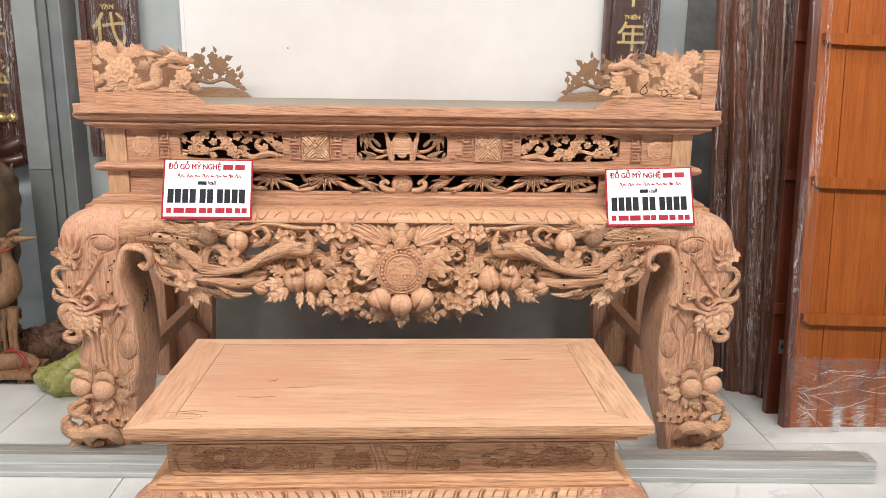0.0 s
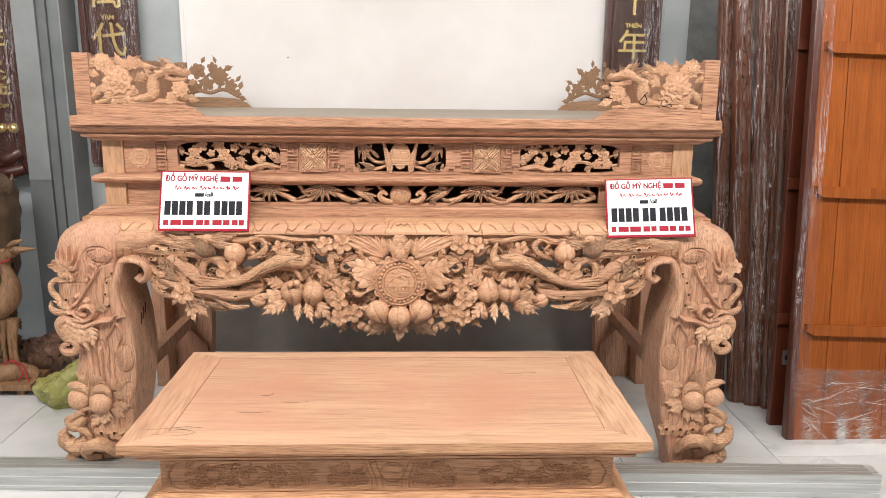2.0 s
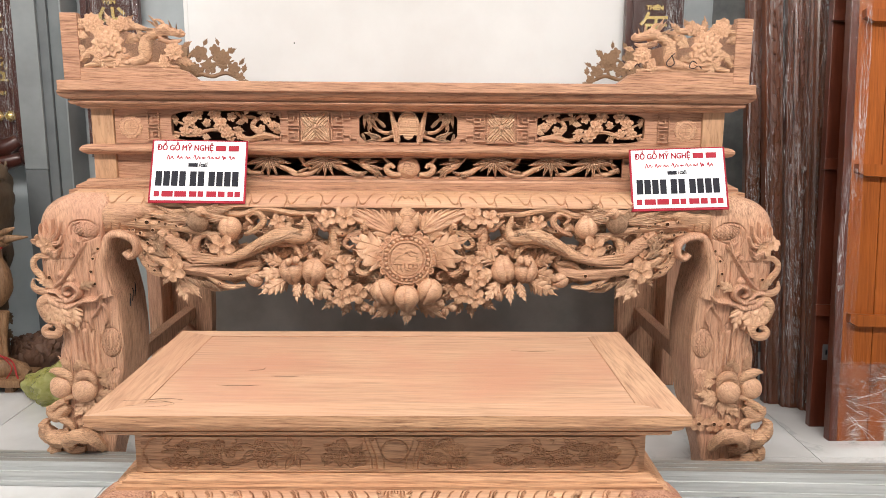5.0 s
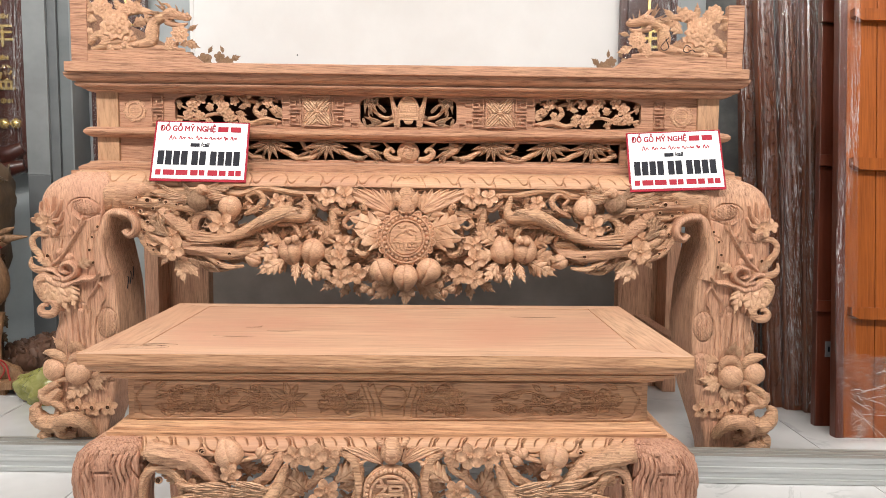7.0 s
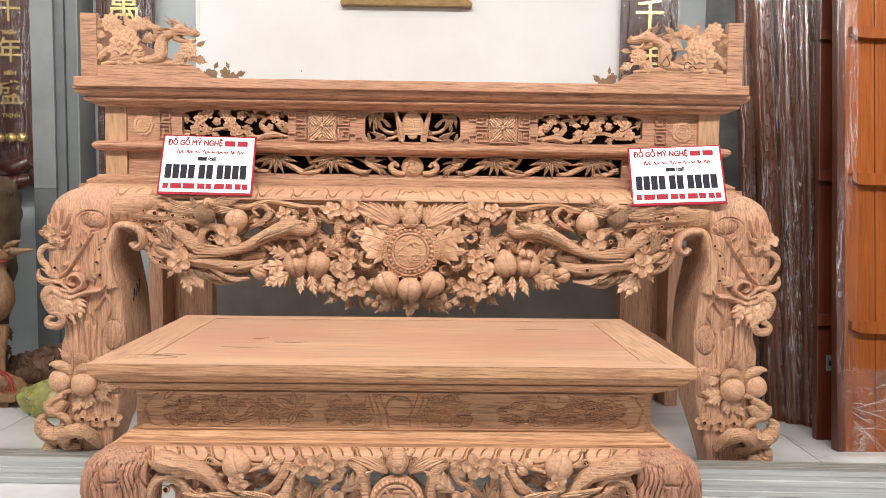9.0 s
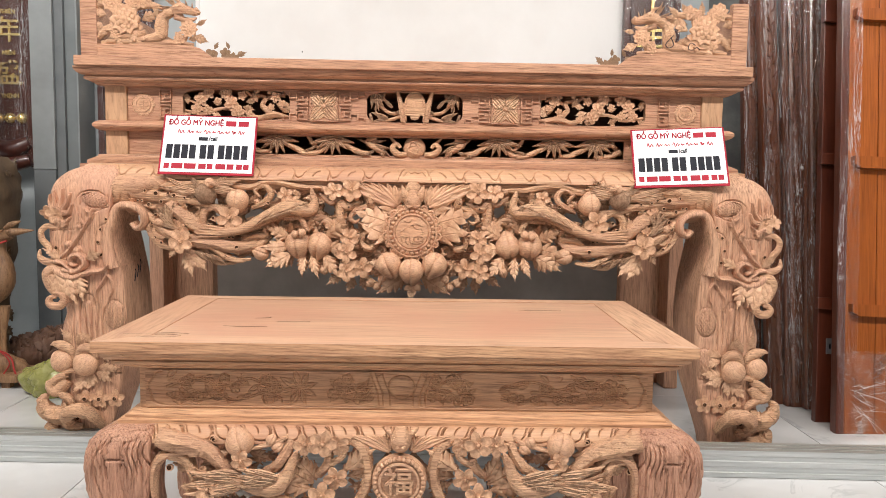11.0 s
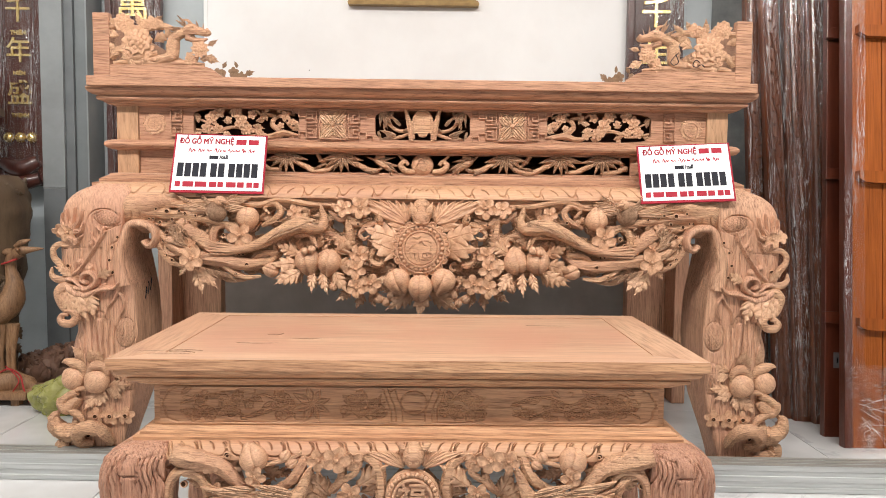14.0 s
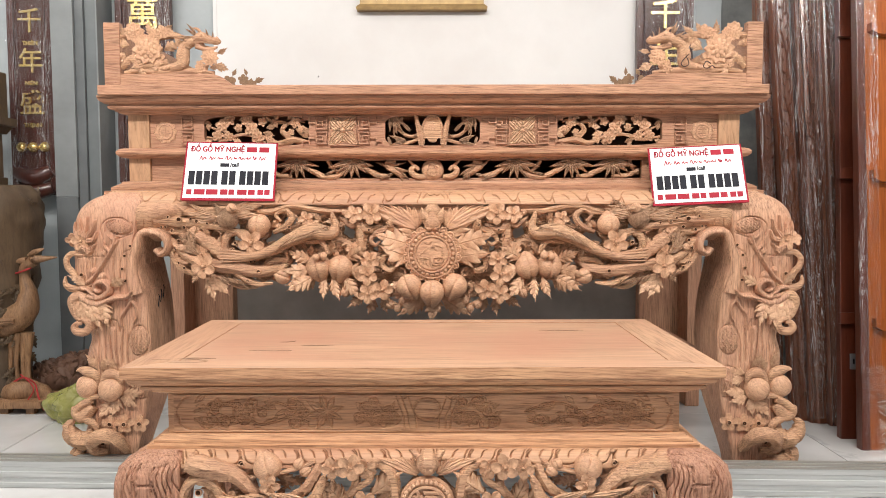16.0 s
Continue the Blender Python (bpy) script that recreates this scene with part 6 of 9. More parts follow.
# round long-life seals at both ends
for cx in (-0.900, 0.900):
    seal = motif("seal_medallion", finish(lathe([(0, 0.0), (0.62, 0.02), (0.64, 0.14), (0.74, 0.14), (0.76, 0.03), (1.0, 0.03), (1.02, -0.05)], 28), "seal", True), wood_carved, upper, cx, 0.0905, 1.141, 0.034)
    for k in range(10):
        a = 2 * math.pi * k / 10
        part("scallop", tube([(cx + (0.031 + 0.007 * math.cos(d)) * math.cos(a + 0.3 * d / 1.6), 0.0905, 1.141 + (0.031 + 0.007 * math.cos(d)) * math.sin(a + 0.3 * d / 1.6)) for d in (-1.6, -0.8, 0, 0.8, 1.6)], [0.0022] * 5, n=9, ring=5), wood_carved, upper)
    for k, w in ((-2, 0.010), (-1, 0.014), (0, 0.016), (1, 0.014), (2, 0.010)):
        strip(upper, cx - w, cx + w, 1.141 + 0.0065 * k - 0.0015, 1.141 + 0.0065 * k + 0.0015, 0.0912, 0.003, wood_carved)
    strip(upper, cx - 0.0012, cx + 0.0012, 1.126, 1.156, 0.0912, 0.003, wood_carved)

# plum branches in the two side panels
for c, s in ((-0.595, 1), (0.59, -1)):
    t = lambda pts, radii, sd: part("twig", tube([(c + s * x, y, 1.144 + z) for x, y, z in pts], radii, n=22, ring=7, rough=0.15, seed=sd), wood_carved, upper)
    t([(0.17, 0.10, -0.04), (0.12, 0.10, -0.03), (0.07, 0.095, -0.042), (0.02, 0.10, -0.02), (-0.05, 0.10, -0.012), (-0.11, 0.10, -0.03), (-0.17, 0.10, -0.02)], [0.010, 0.012, 0.010, 0.007, 0.006, 0.006, 0.004], 1)
    t([(0.12, 0.10, -0.03), (0.085, 0.10, 0.0), (0.095, 0.10, 0.025), (0.06, 0.10, 0.03), (0.04, 0.10, 0.012)], [0.011, 0.009, 0.007, 0.006, 0.004], 2)
    t([(0.095, 0.10, 0.02), (0.13, 0.10, 0.035), (0.16, 0.10, 0.03)], [0.006, 0.006, 0.004], 3)
    t([(-0.01, 0.10, -0.015), (-0.02, 0.10, 0.02), (-0.05, 0.10, 0.04)], [0.005, 0.005, 0.004], 4)
    t([(-0.10, 0.10, -0.03), (-0.13, 0.10, 0.0), (-0.16, 0.10, 0.015)], [0.005, 0.005, 0.003], 5)
    t([(0.05, 0.10, 0.03), (0.03, 0.10, 0.045)], [0.005, 0.005], 6)
    t([(0.17, 0.10, 0.0), (0.15, 0.10, -0.01), (0.13, 0.10, 0.008)], [0.006, 0.005, 0.003], 7)
    for fx, fz, fr in ((-0.115, 0.016, 0.026), (-0.09, 0.036, 0.022), (-0.13, -0.016, 0.023), (-0.095, -0.018, 0.02), (-0.03, 0.032, 0.023), (-0.015, 0.004, 0.028), (0.004, -0.022, 0.025), (0.02, 0.03, 0.018), (0.045, -0.03, 0.016), (0.13, 0.027, 0.021), (0.15, 0.006, 0.016), (0.115, -0.005, 0.014), (-0.06, 0.012, 0.015)):
        motif("flower", PLUM_TWO, wood_carved, upper, c + s * fx, 0.094, 1.144 + fz, fr * 0.92, 60 + 400 * fx, deep=1.1)
    for lx, lz, ln, an in ((0.02, -0.005, 0.04, -15), (-0.05, 0.0, 0.03, 160), (0.06, 0.035, 0.03, 60), (0.15, -0.02, 0.035, 20), (-0.15, -0.03, 0.035, 200), (-0.06, -0.03, 0.03, 240), (0.10, 0.04, 0.028, 20), (-0.15, 0.02, 0.03, 160), (0.03, -0.035, 0.03, 200), (0.16, 0.015, 0.03, -60), (-0.06, 0.035, 0.035, 20), (-0.05, -0.04, 0.035, 160), (0.07, 0.01, 0.035, 120), (0.03, 0.01, 0.035, 10), (0.14, -0.03, 0.035, 170), (-0.16, 0.0, 0.03, 100), (0.10, -0.045, 0.03, 30)):
        motif("leaf", LEAF[0], wood_carved, upper, c + s * lx, 0.098, 1.144 + lz, ln, an if s > 0 else 180 - an)

# scroll and bamboo in the middle panel
c = -0.005
for s in (1, -1):
    part("scroll_side", prism([(c + s * 0.026, 1.10), (c + s * 0.046, 1.096), (c + s * 0.062, 1.195), (c + s * 0.05, 1.192), (c + s * 0.044, 1.165), (c + s * 0.03, 1.155)], 0.086, 0.108), wood_carved, upper)
    part("scroll_roll", tube([(c + s * 0.034, 0.092, 1.092), (c + s * 0.044, 0.086, 1.15), (c + s * 0.058, 0.09, 1.197)], [0.006, 0.007, 0.006], n=10), wood_carved, upper)
    for lx, lz, ln, an in ((0.135, 0.045, 0.06, 235), (0.13, 0.045, 0.055, 215), (0.135, 0.045, 0.06, 255), (0.14, 0.045, 0.05, 275), (0.10, 0.045, 0.05, 300), (0.09, -0.035, 0.06, 20), (0.10, -0.04, 0.05, -10), (0.075, 0.0, 0.05, 45), (0.11, -0.045, 0.045, 60), (0.065, -0.02, 0.04, 150), (0.13, -0.01, 0.04, 100), (0.15, -0.02, 0.04, 250)):
        motif("bamboo_leaf", BLADE[2], wood_carved, upper, c + s * lx, 0.098, 1.144 + lz, ln, an if s > 0 else 180 - an, deep=1.3)
    part("bamboo_stem", tube([(c + s * 0.05, 0.104, 1.125), (c + s * 0.09, 0.104, 1.13), (c + s * 0.13, 0.104, 1.165), (c + s * 0.15, 0.104, 1.19)], [0.007, 0.006, 0.005, 0.003], n=14, rough=0.15), wood_carved, upper)
    part("bamboo_stem", tube([(c + s * 0.05, 0.104, 1.115), (c + s * 0.08, 0.10, 1.105), (c + s * 0.12, 0.104, 1.098)], [0.006, 0.006, 0.004], n=10, rough=0.15), wood_carved, upper)
arch = [(c + 0.034 * math.cos(a), 1.158 + 0.038 * math.sin(a)) for a in [math.pi * k / 14 for k in range(15)]]
part("scroll_tablet", prism([(c + 0.03, 1.118), *arch, (c - 0.03, 1.118), (c - 0.018, 1.12), (c - 0.012, 1.108), (c, 1.104), (c + 0.012, 1.108), (c + 0.018, 1.12)], 0.084, 0.11), wood_carved, upper)
part("tablet_rim", tube([(c - 0.028, 0.084, 1.13), (c - 0.028, 0.083, 1.16), (c - 0.018, 0.083, 1.182), (c, 0.083, 1.188), (c + 0.018, 0.083, 1.182), (c + 0.028, 0.083, 1.16), (c + 0.028, 0.084, 1.13)], [0.0022] * 7, n=26, ring=5), wood_carved, upper)
motif("tablet_flower", PLUM, wood_carved, upper, c, 0.085, 1.155, 0.012, 90)

# lower frieze: bamboo and twigs between two end boards
lower = part("lower_frieze", box(-0.951, 0.951, 0.098, 0.112, 0.974, 0.985, 0.002), wood_x, altar, "narrow pierced frieze of bamboo and cloud scrolls")
part("frieze_rail", box(-0.951, 0.951, 0.095, 0.115, 1.045, 1.054, 0.001), wood_x, lower)
for s in (1, -1):
    part("end_board", box(min(s * 0.70, s * 0.951), max(s * 0.70, s * 0.951), 0.094, 0.114, 0.974, 1.054, 0.002), wood_x, lower)
    for fx, fz, fr in ((0.745, 1.02, 0.02), (0.765, 1.008, 0.014)):
        motif("flower", PLUM_TWO, wood_carved, lower, s * fx, 0.092, fz, fr, 70, deep=0.7)
    for lx, lz, ln, an in ((0.74, 1.02, 0.035, 160), (0.75, 1.0, 0.035, 200), (0.77, 1.02, 0.03, 40), (0.76, 1.0, 0.03, -40)):
        motif("leaf", LEAF[0], wood_carved, lower, s * lx, 0.094, lz, ln, an if s > 0 else 180 - an, deep=0.6)
    # bamboo sprays hanging from the rail
    for gx in (0.275, 0.46, 0.60):
        for an, ln in ((195, 0.075), (222, 0.062), (248, 0.062), (275, 0.064), (300, 0.062), (325, 0.07), (345, 0.085)):
            motif("bamboo_leaf", BLADE[2], wood_carved, lower, s * gx, 0.098, 1.043, ln, an if s > 0 else 180 - an, deep=1.3)
    for pts, radii in (([(0.26, 1.035), (0.225, 1.015), (0.19, 0.995), (0.15, 0.992)], [0.008, 0.009, 0.010, 0.006]), ([(0.45, 1.03), (0.41, 1.01), (0.37, 0.99), (0.33, 0.992), (0.30, 1.01)], [0.007, 0.009, 0.010, 0.009, 0.005]),
                       ([(0.59, 1.03), (0.55, 1.01), (0.52, 0.995), (0.48, 0.992)], [0.007, 0.009, 0.009, 0.005]), ([(0.69, 1.01), (0.65, 0.995), (0.60, 0.99)], [0.008, 0.009, 0.005]), ([(0.13, 1.04), (0.16, 1.03), (0.13, 1.01), (0.10, 0.99)], [0.008, 0.011, 0.012, 0.009]),
                       ([(0.36, 1.045), (0.34, 1.02), (0.315, 1.0)], [0.006, 0.007, 0.005]), ([(0.66, 1.045), (0.67, 1.02), (0.69, 1.0)], [0.006, 0.007, 0.005])):
        part("bamboo_stem", tube([(s * x, 0.102, z) for x, z in pts], radii, n=16, ring=8, rough=0.16, seed=int(pts[0][0] * 100)), wood_carved, lower)
    for an, ln, x, z in ((200, 0.06, 0.135, 1.02), (230, 0.05, 0.12, 1.015), (255, 0.045, 0.12, 1.01), (180, 0.055, 0.15, 1.03), (30, 0.05, 0.15, 1.02), (-20, 0.05, 0.14, 1.0), (160, 0.05, 0.37, 0.995), (200, 0.05, 0.2, 0.995)):
        motif("bamboo_leaf", BLADE[0], wood_carved, lower, s * x, 0.098, z, ln, an if s > 0 else 180 - an, deep=1.3)
    part("cloud_scroll", tube([(s * 0.03, 0.098, 0.99), (s * 0.06, 0.095, 0.992), (s * 0.078, 0.094, 1.01), (s * 0.064, 0.094, 1.024), (s * 0.052, 0.094, 1.012), (s * 0.07, 0.096, 1.03), (s * 0.088, 0.1, 1.047)], [0.008, 0.011, 0.010, 0.008, 0.006, 0.006, 0.003], n=26), wood_carved, lower)
motif("cloud_boss", finish(lathe([(0, 0.32), (0.5, 0.28), (0.85, 0.14), (1.0, -0.1), (0.95, -0.4)], 24), "boss", True), wood_carved, lower, -0.005, 0.1, 1.012, 0.038)
for k in range(4):
    a = 40 + 90 * k
    part("cloud_line", tube([(-0.005 + r * math.cos(radians(a + d)), 0.086, 1.012 + r * math.sin(radians(a + d))) for r, d in ((0.008, 0), (0.016, 30), (0.022, 70), (0.018, 110))], [0.002, 0.003, 0.003, 0.0015], n=10, ring=5), wood_carved, lower)


# ---- gallery on the altar's top: pierced end boards with a dragon ----
def gallery_end(parent, s, y):
    """A carved corner piece: base plank, corner post, dragon, peonies."""
    x_out = 1.062
    X = lambda x: s * x
    part("plank", prism([(X(x_out), TOP), (X(x_out), TOP + 0.037), (X(x_out - 0.345), TOP + 0.037), (X(x_out - 0.375), TOP + 0.028), (X(x_out - 0.41), TOP + 0.003), (X(x_out - 0.41), TOP)], y - 0.012, y + 0.014), wood_x, parent)
    post = box(min(X(x_out), X(x_out - 0.052)), max(X(x_out), X(x_out - 0.052)), y - 0.014, y + 0.016, TOP + 0.0005, TOP + 0.2, 0.003)
    part("corner_upright", post, wood_x, parent)
    t = lambda name, pts, radii, **kw: part(name, tube([(X(x), y + dy, z) for x, dy, z in pts], radii, **kw), wood_carved, parent)
    base = TOP + 0.037
    x0 = x_out - 0.052
    body = [(x0 - 0.10, 0.0, base + 0.012), (x0 - 0.15, -0.004, base + 0.018), (x0 - 0.195, -0.004, base + 0.028), (x0 - 0.200, -0.004, base + 0.062), (x0 - 0.208, -0.004, base + 0.088), (x0 - 0.232, -0.006, base + 0.104), (x0 - 0.255, -0.006, base + 0.106)]
    t("dragon_body", body, [0.007, 0.012, 0.019, 0.021, 0.017, 0.016, 0.015], n=34, ring=16, rough=0.05, seed=3, ridge=0.05, ridges=7)
    for k in range(14):
        u = spline([(p[0], p[2]) for p in body], 16)[k + 1]
        motif("dragon_scale", PEACH, wood_carved, parent, X(u[0] + 0.005 * (-1) ** k), y - 0.017, u[1], 0.0065, 0, deep=0.6)
    t("dragon_snout", [(x0 - 0.24, -0.008, base + 0.106), (x0 - 0.262, -0.010, base + 0.114), (x0 - 0.285, -0.010, base + 0.108), (x0 - 0.312, -0.008, base + 0.103), (x0 - 0.322, -0.008, base + 0.108)], [0.015, 0.018, 0.013, 0.011, 0.006], n=16, ring=12, rough=0.08, ridge=0.08)
    t("dragon_jaw", [(x0 - 0.245, -0.008, base + 0.090), (x0 - 0.272, -0.008, base + 0.081), (x0 - 0.295, -0.006, base + 0.080), (x0 - 0.312, -0.006, base + 0.086)], [0.011, 0.009, 0.007, 0.003], n=12)
    motif("dragon_eye", PEACH, wood_carved, parent, X(x0 - 0.268), y - 0.026, base + 0.119, 0.0065)
    motif("dragon_nostril", PEACH, wood_carved, parent, X(x0 - 0.314), y - 0.016, base + 0.110, 0.006)
    t("dragon_horn", [(x0 - 0.262, -0.006, base + 0.126), (x0 - 0.250, -0.006, base + 0.142), (x0 - 0.232, -0.006, base + 0.146)], [0.006, 0.005, 0.0015], n=10)
    for hx, hz, ln, an in ((0.25, 0.118, 0.045, 40), (0.245, 0.108, 0.05, 20), (0.235, 0.10, 0.045, 8), (0.225, 0.085, 0.04, -12), (0.285, 0.118, 0.026, 80), (0.30, 0.113, 0.02, 100), (0.255, 0.092, 0.03, 200), (0.245, 0.128, 0.04, 55)):
        motif("mane", BLADE[0], wood_carved, parent, X(x0 - hx), y - 0.014, base + hz, ln, an if s > 0 else 180 - an, deep=1.0)
    t("branch", [(x0 - 0.0, 0, base + 0.02), (x0 - 0.03, 0, base + 0.05), (x0 - 0.06, 0, base + 0.03), (x0 - 0.10, 0, base + 0.025), (x0 - 0.15, 0, base + 0.04)], [0.010, 0.012, 0.012, 0.013, 0.010], n=20, rough=0.15, seed=1)
    t("branch", [(x0 - 0.01, 0, base + 0.003), (x0 - 0.05, 0, base + 0.012), (x0 - 0.13, 0, base + 0.006), (x0 - 0.22, 0, base + 0.008), (x0 - 0.30, 0, base + 0.004)], [0.008, 0.009, 0.012, 0.012, 0.005], n=20, rough=0.15, seed=2)
    t("branch", [(x0 - 0.0, 0, base + 0.12), (x0 - 0.05, 0, base + 0.125), (x0 - 0.10, 0, base + 0.115), (x0 - 0.16, 0, base + 0.125), (x0 - 0.21, 0, base + 0.115)], [0.010, 0.011, 0.010, 0.011, 0.006], n=20, rough=0.15, seed=4)
    t("branch", [(x0 - 0.26, 0, base + 0.0), (x0 - 0.275, 0, base + 0.03), (x0 - 0.28, 0, base + 0.055)], [0.008, 0.008, 0.005], n=10, seed=5)
    for fx, fz, fr, me in ((0.090, 0.078, 0.050, PEONY), (0.045, 0.132, 0.032, PEONY), (0.288, 0.052, 0.030, PEONY), (0.135, 0.132, 0.024, PLUM_TWO), (0.12, 0.05, 0.024, PLUM), (0.055, 0.055, 0.022, PLUM)):
        motif("peony" if me is PEONY else "flower", me, wood_carved, parent, X(x0 - fx), y - 0.008, base + fz, fr, 30 + 500 * fx, deep=0.75)
    for lx, lz, ln, an in ((0.03, 0.09, 0.05, 20), (0.14, 0.075, 0.055, 150), (0.10, 0.115, 0.05, 80), (0.06, 0.03, 0.05, 250), (0.03, 0.03, 0.045, 30), (0.30, 0.03, 0.05, 200), (0.27, 0.075, 0.04, 60), (0.31, 0.065, 0.035, 160), (0.16, 0.13, 0.035, 40), (0.145, 0.135, 0.03, 130), (0.02, 0.14, 0.03, 130), (0.065, 0.14, 0.032, 40), (0.11, 0.02, 0.04, 20), (0.175, 0.10, 0.045, 200)):
        motif("leaf", LEAF[int(lx * 100) % 3], wood_carved, parent, X(x0 - lx), y - 0.004, base + lz, ln, an if s > 0 else 180 - an)
    rnd3 = random.Random(8)
    for k in range(34):
        lx, lz = rnd3.uniform(0.015, 0.29), rnd3.uniform(0.01, 0.155)
        if 0.225 < lx and 0.03 < lz < 0.10 or lz > 0.135 - 0.4 * max(0, lx - 0.16):
            continue
        an = rnd3.uniform(0, 360)
        kind = k % 4
        if kind == 3:
            motif("flower", PLUM_TWO, wood_carved, parent, X(x0 - lx), y - 0.010, base + lz, rnd3.uniform(0.014, 0.02), an, deep=0.9)
        else:
            motif("leaf", LEAF[k % 3], wood_carved, parent, X(x0 - lx), y - 0.006, base + lz, rnd3.uniform(0.03, 0.045), an, (rnd3.uniform(-15, 15), 0))


old_wood = wood("weathered_raw_wood", (0.36, 0.22, 0.125), (0.29, 0.165, 0.09), (0.19, 0.105, 0.06), (4, 26, 26), stain=0.3, grain=0.5, lines=0.6)
OLD_LEAF = [own_copy(me, old_wood, "old_leaf") for me in LEAF]
OLD_BLOOM, OLD_PLUM = own_copy(PEONY, old_wood, "old_bloom"), own_copy(PLUM_TWO, old_wood, "old_plum")


def gallery_back(parent, s, y):
    """The rear corner piece: sloping plank, upright and a pierced flowering branch, unsanded and darker."""
    at = lambda x: s * x
    part("plank", prism([(at(1.04), TOP), (at(1.04), TOP + 0.046), (at(0.86), TOP + 0.046), (at(0.78), TOP + 0.040), (at(0.735), TOP + 0.022), (at(0.715), TOP + 0.003), (at(0.715), TOP)], y - 0.012, y + 0.014), old_wood, parent, "darker unsanded plank")
    part("corner_upright", box(min(at(1.04), at(1.0)), max(at(1.04), at(1.0)), y - 0.014, y + 0.016, TOP + 0.0005, TOP + 0.2, 0.003), old_wood, parent)
    z0 = TOP + 0.046
    for pts, radii in (([(1.0, 0.01), (0.95, 0.03), (0.90, 0.02), (0.84, 0.035), (0.79, 0.015), (0.75, -0.005)], [0.010, 0.010, 0.009, 0.009, 0.007, 0.004]), ([(0.95, 0.03), (0.93, 0.07), (0.90, 0.10), (0.86, 0.12)], [0.009, 0.008, 0.006, 0.004]),
                       ([(0.86, 0.03), (0.84, 0.07), (0.80, 0.09)], [0.008, 0.006, 0.003]), ([(1.0, 0.10), (0.97, 0.13), (0.93, 0.145)], [0.008, 0.007, 0.004])):
        part("branch", tube([(at(x), y - 0.004, z0 + z) for x, z in pts], radii, n=24, ring=10, rough=0.15), old_wood, parent)
    for fx, fz, fr, me in ((0.945, 0.125, 0.030, OLD_PLUM), (0.850, 0.105, 0.034, OLD_BLOOM), (0.880, 0.145, 0.020, OLD_PLUM), (0.905, 0.065, 0.026, OLD_PLUM), (0.800, 0.060, 0.024, OLD_PLUM), (0.775, 0.020, 0.018, OLD_PLUM), (0.975, 0.055, 0.026, OLD_BLOOM)):
        motif("flower", me, old_wood, parent, at(fx), y - 0.010, z0 + 0.92 * fz, 1.25 * fr, 40 + 300 * fx, deep=0.6)
    for k, (lx, lz, ln, an) in enumerate(((0.92, 0.10, 0.05, 60), (0.87, 0.07, 0.05, 200), (0.83, 0.12, 0.045, 150), (0.82, 0.04, 0.05, 170), (0.78, 0.07, 0.04, 140), (0.90, 0.03, 0.045, 100), (0.98, 0.10, 0.04, 100), (0.96, 0.02, 0.04, 30), (0.77, 0.0, 0.04, 190), (0.93, 0.15, 0.035, 120), (0.865, 0.15, 0.035, 80), (0.80, 0.02, 0.05, 60), (0.84, 0.06, 0.045, 20), (0.89, 0.10, 0.045, 170), (0.76, 0.035, 0.04, 100), (0.95, 0.075, 0.045, 200))):
        motif("leaf", OLD_LEAF[k % 3], old_wood, parent, at(lx), y - 0.008, z0 + lz, ln, an if s > 0 else 180 - an, deep=0.8)


for s in (1, -1):
    gallery = part("gallery_rail", box(min(s * 1.036, s * 1.06), max(s * 1.036, s * 1.06), 0.04, 1.0, TOP, TOP + 0.195, 0.003), wood_x, altar, "carved gallery rail with a dragon and peonies")
    gallery_end(gallery, s, 0.022)
    gallery_back(gallery, s, 1.02)
# marker strokes left by the carver
for sx, pts in ((1, [(0.815, 1.375), (0.80, 1.36), (0.79, 1.345), (0.80, 1.335), (0.815, 1.345), (0.805, 1.37)]), (1, [(0.885, 1.345), (0.87, 1.352), (0.862, 1.335), (0.875, 1.33), (0.89, 1.338), (0.90, 1.33)])):
    part("marker_stroke", tube([(x, -0.018, z) for x, z in pts], [0.0014] * len(pts), n=24, ring=5), ink, altar, "dark marker stroke")
for k in range(3):
    part("marker_stroke", tube([(-0.917, 0.03 + 0.022 * k, 0.56 + 0.012 * k), (-0.9165, 0.04 + 0.022 * k, 0.59 + 0.012 * k), (-0.917, 0.036 + 0.022 * k, 0.60 + 0.014 * k)], [0.0016] * 3, n=10, ring=5), ink, altar, "dark marker stroke")


# ---- the offering bench ----
bench = thing("offering_bench", "low unvarnished carved wooden offering bench", "bench", at=(-0.014, 0, 0))
BT = 0.562
bxs = 0.635
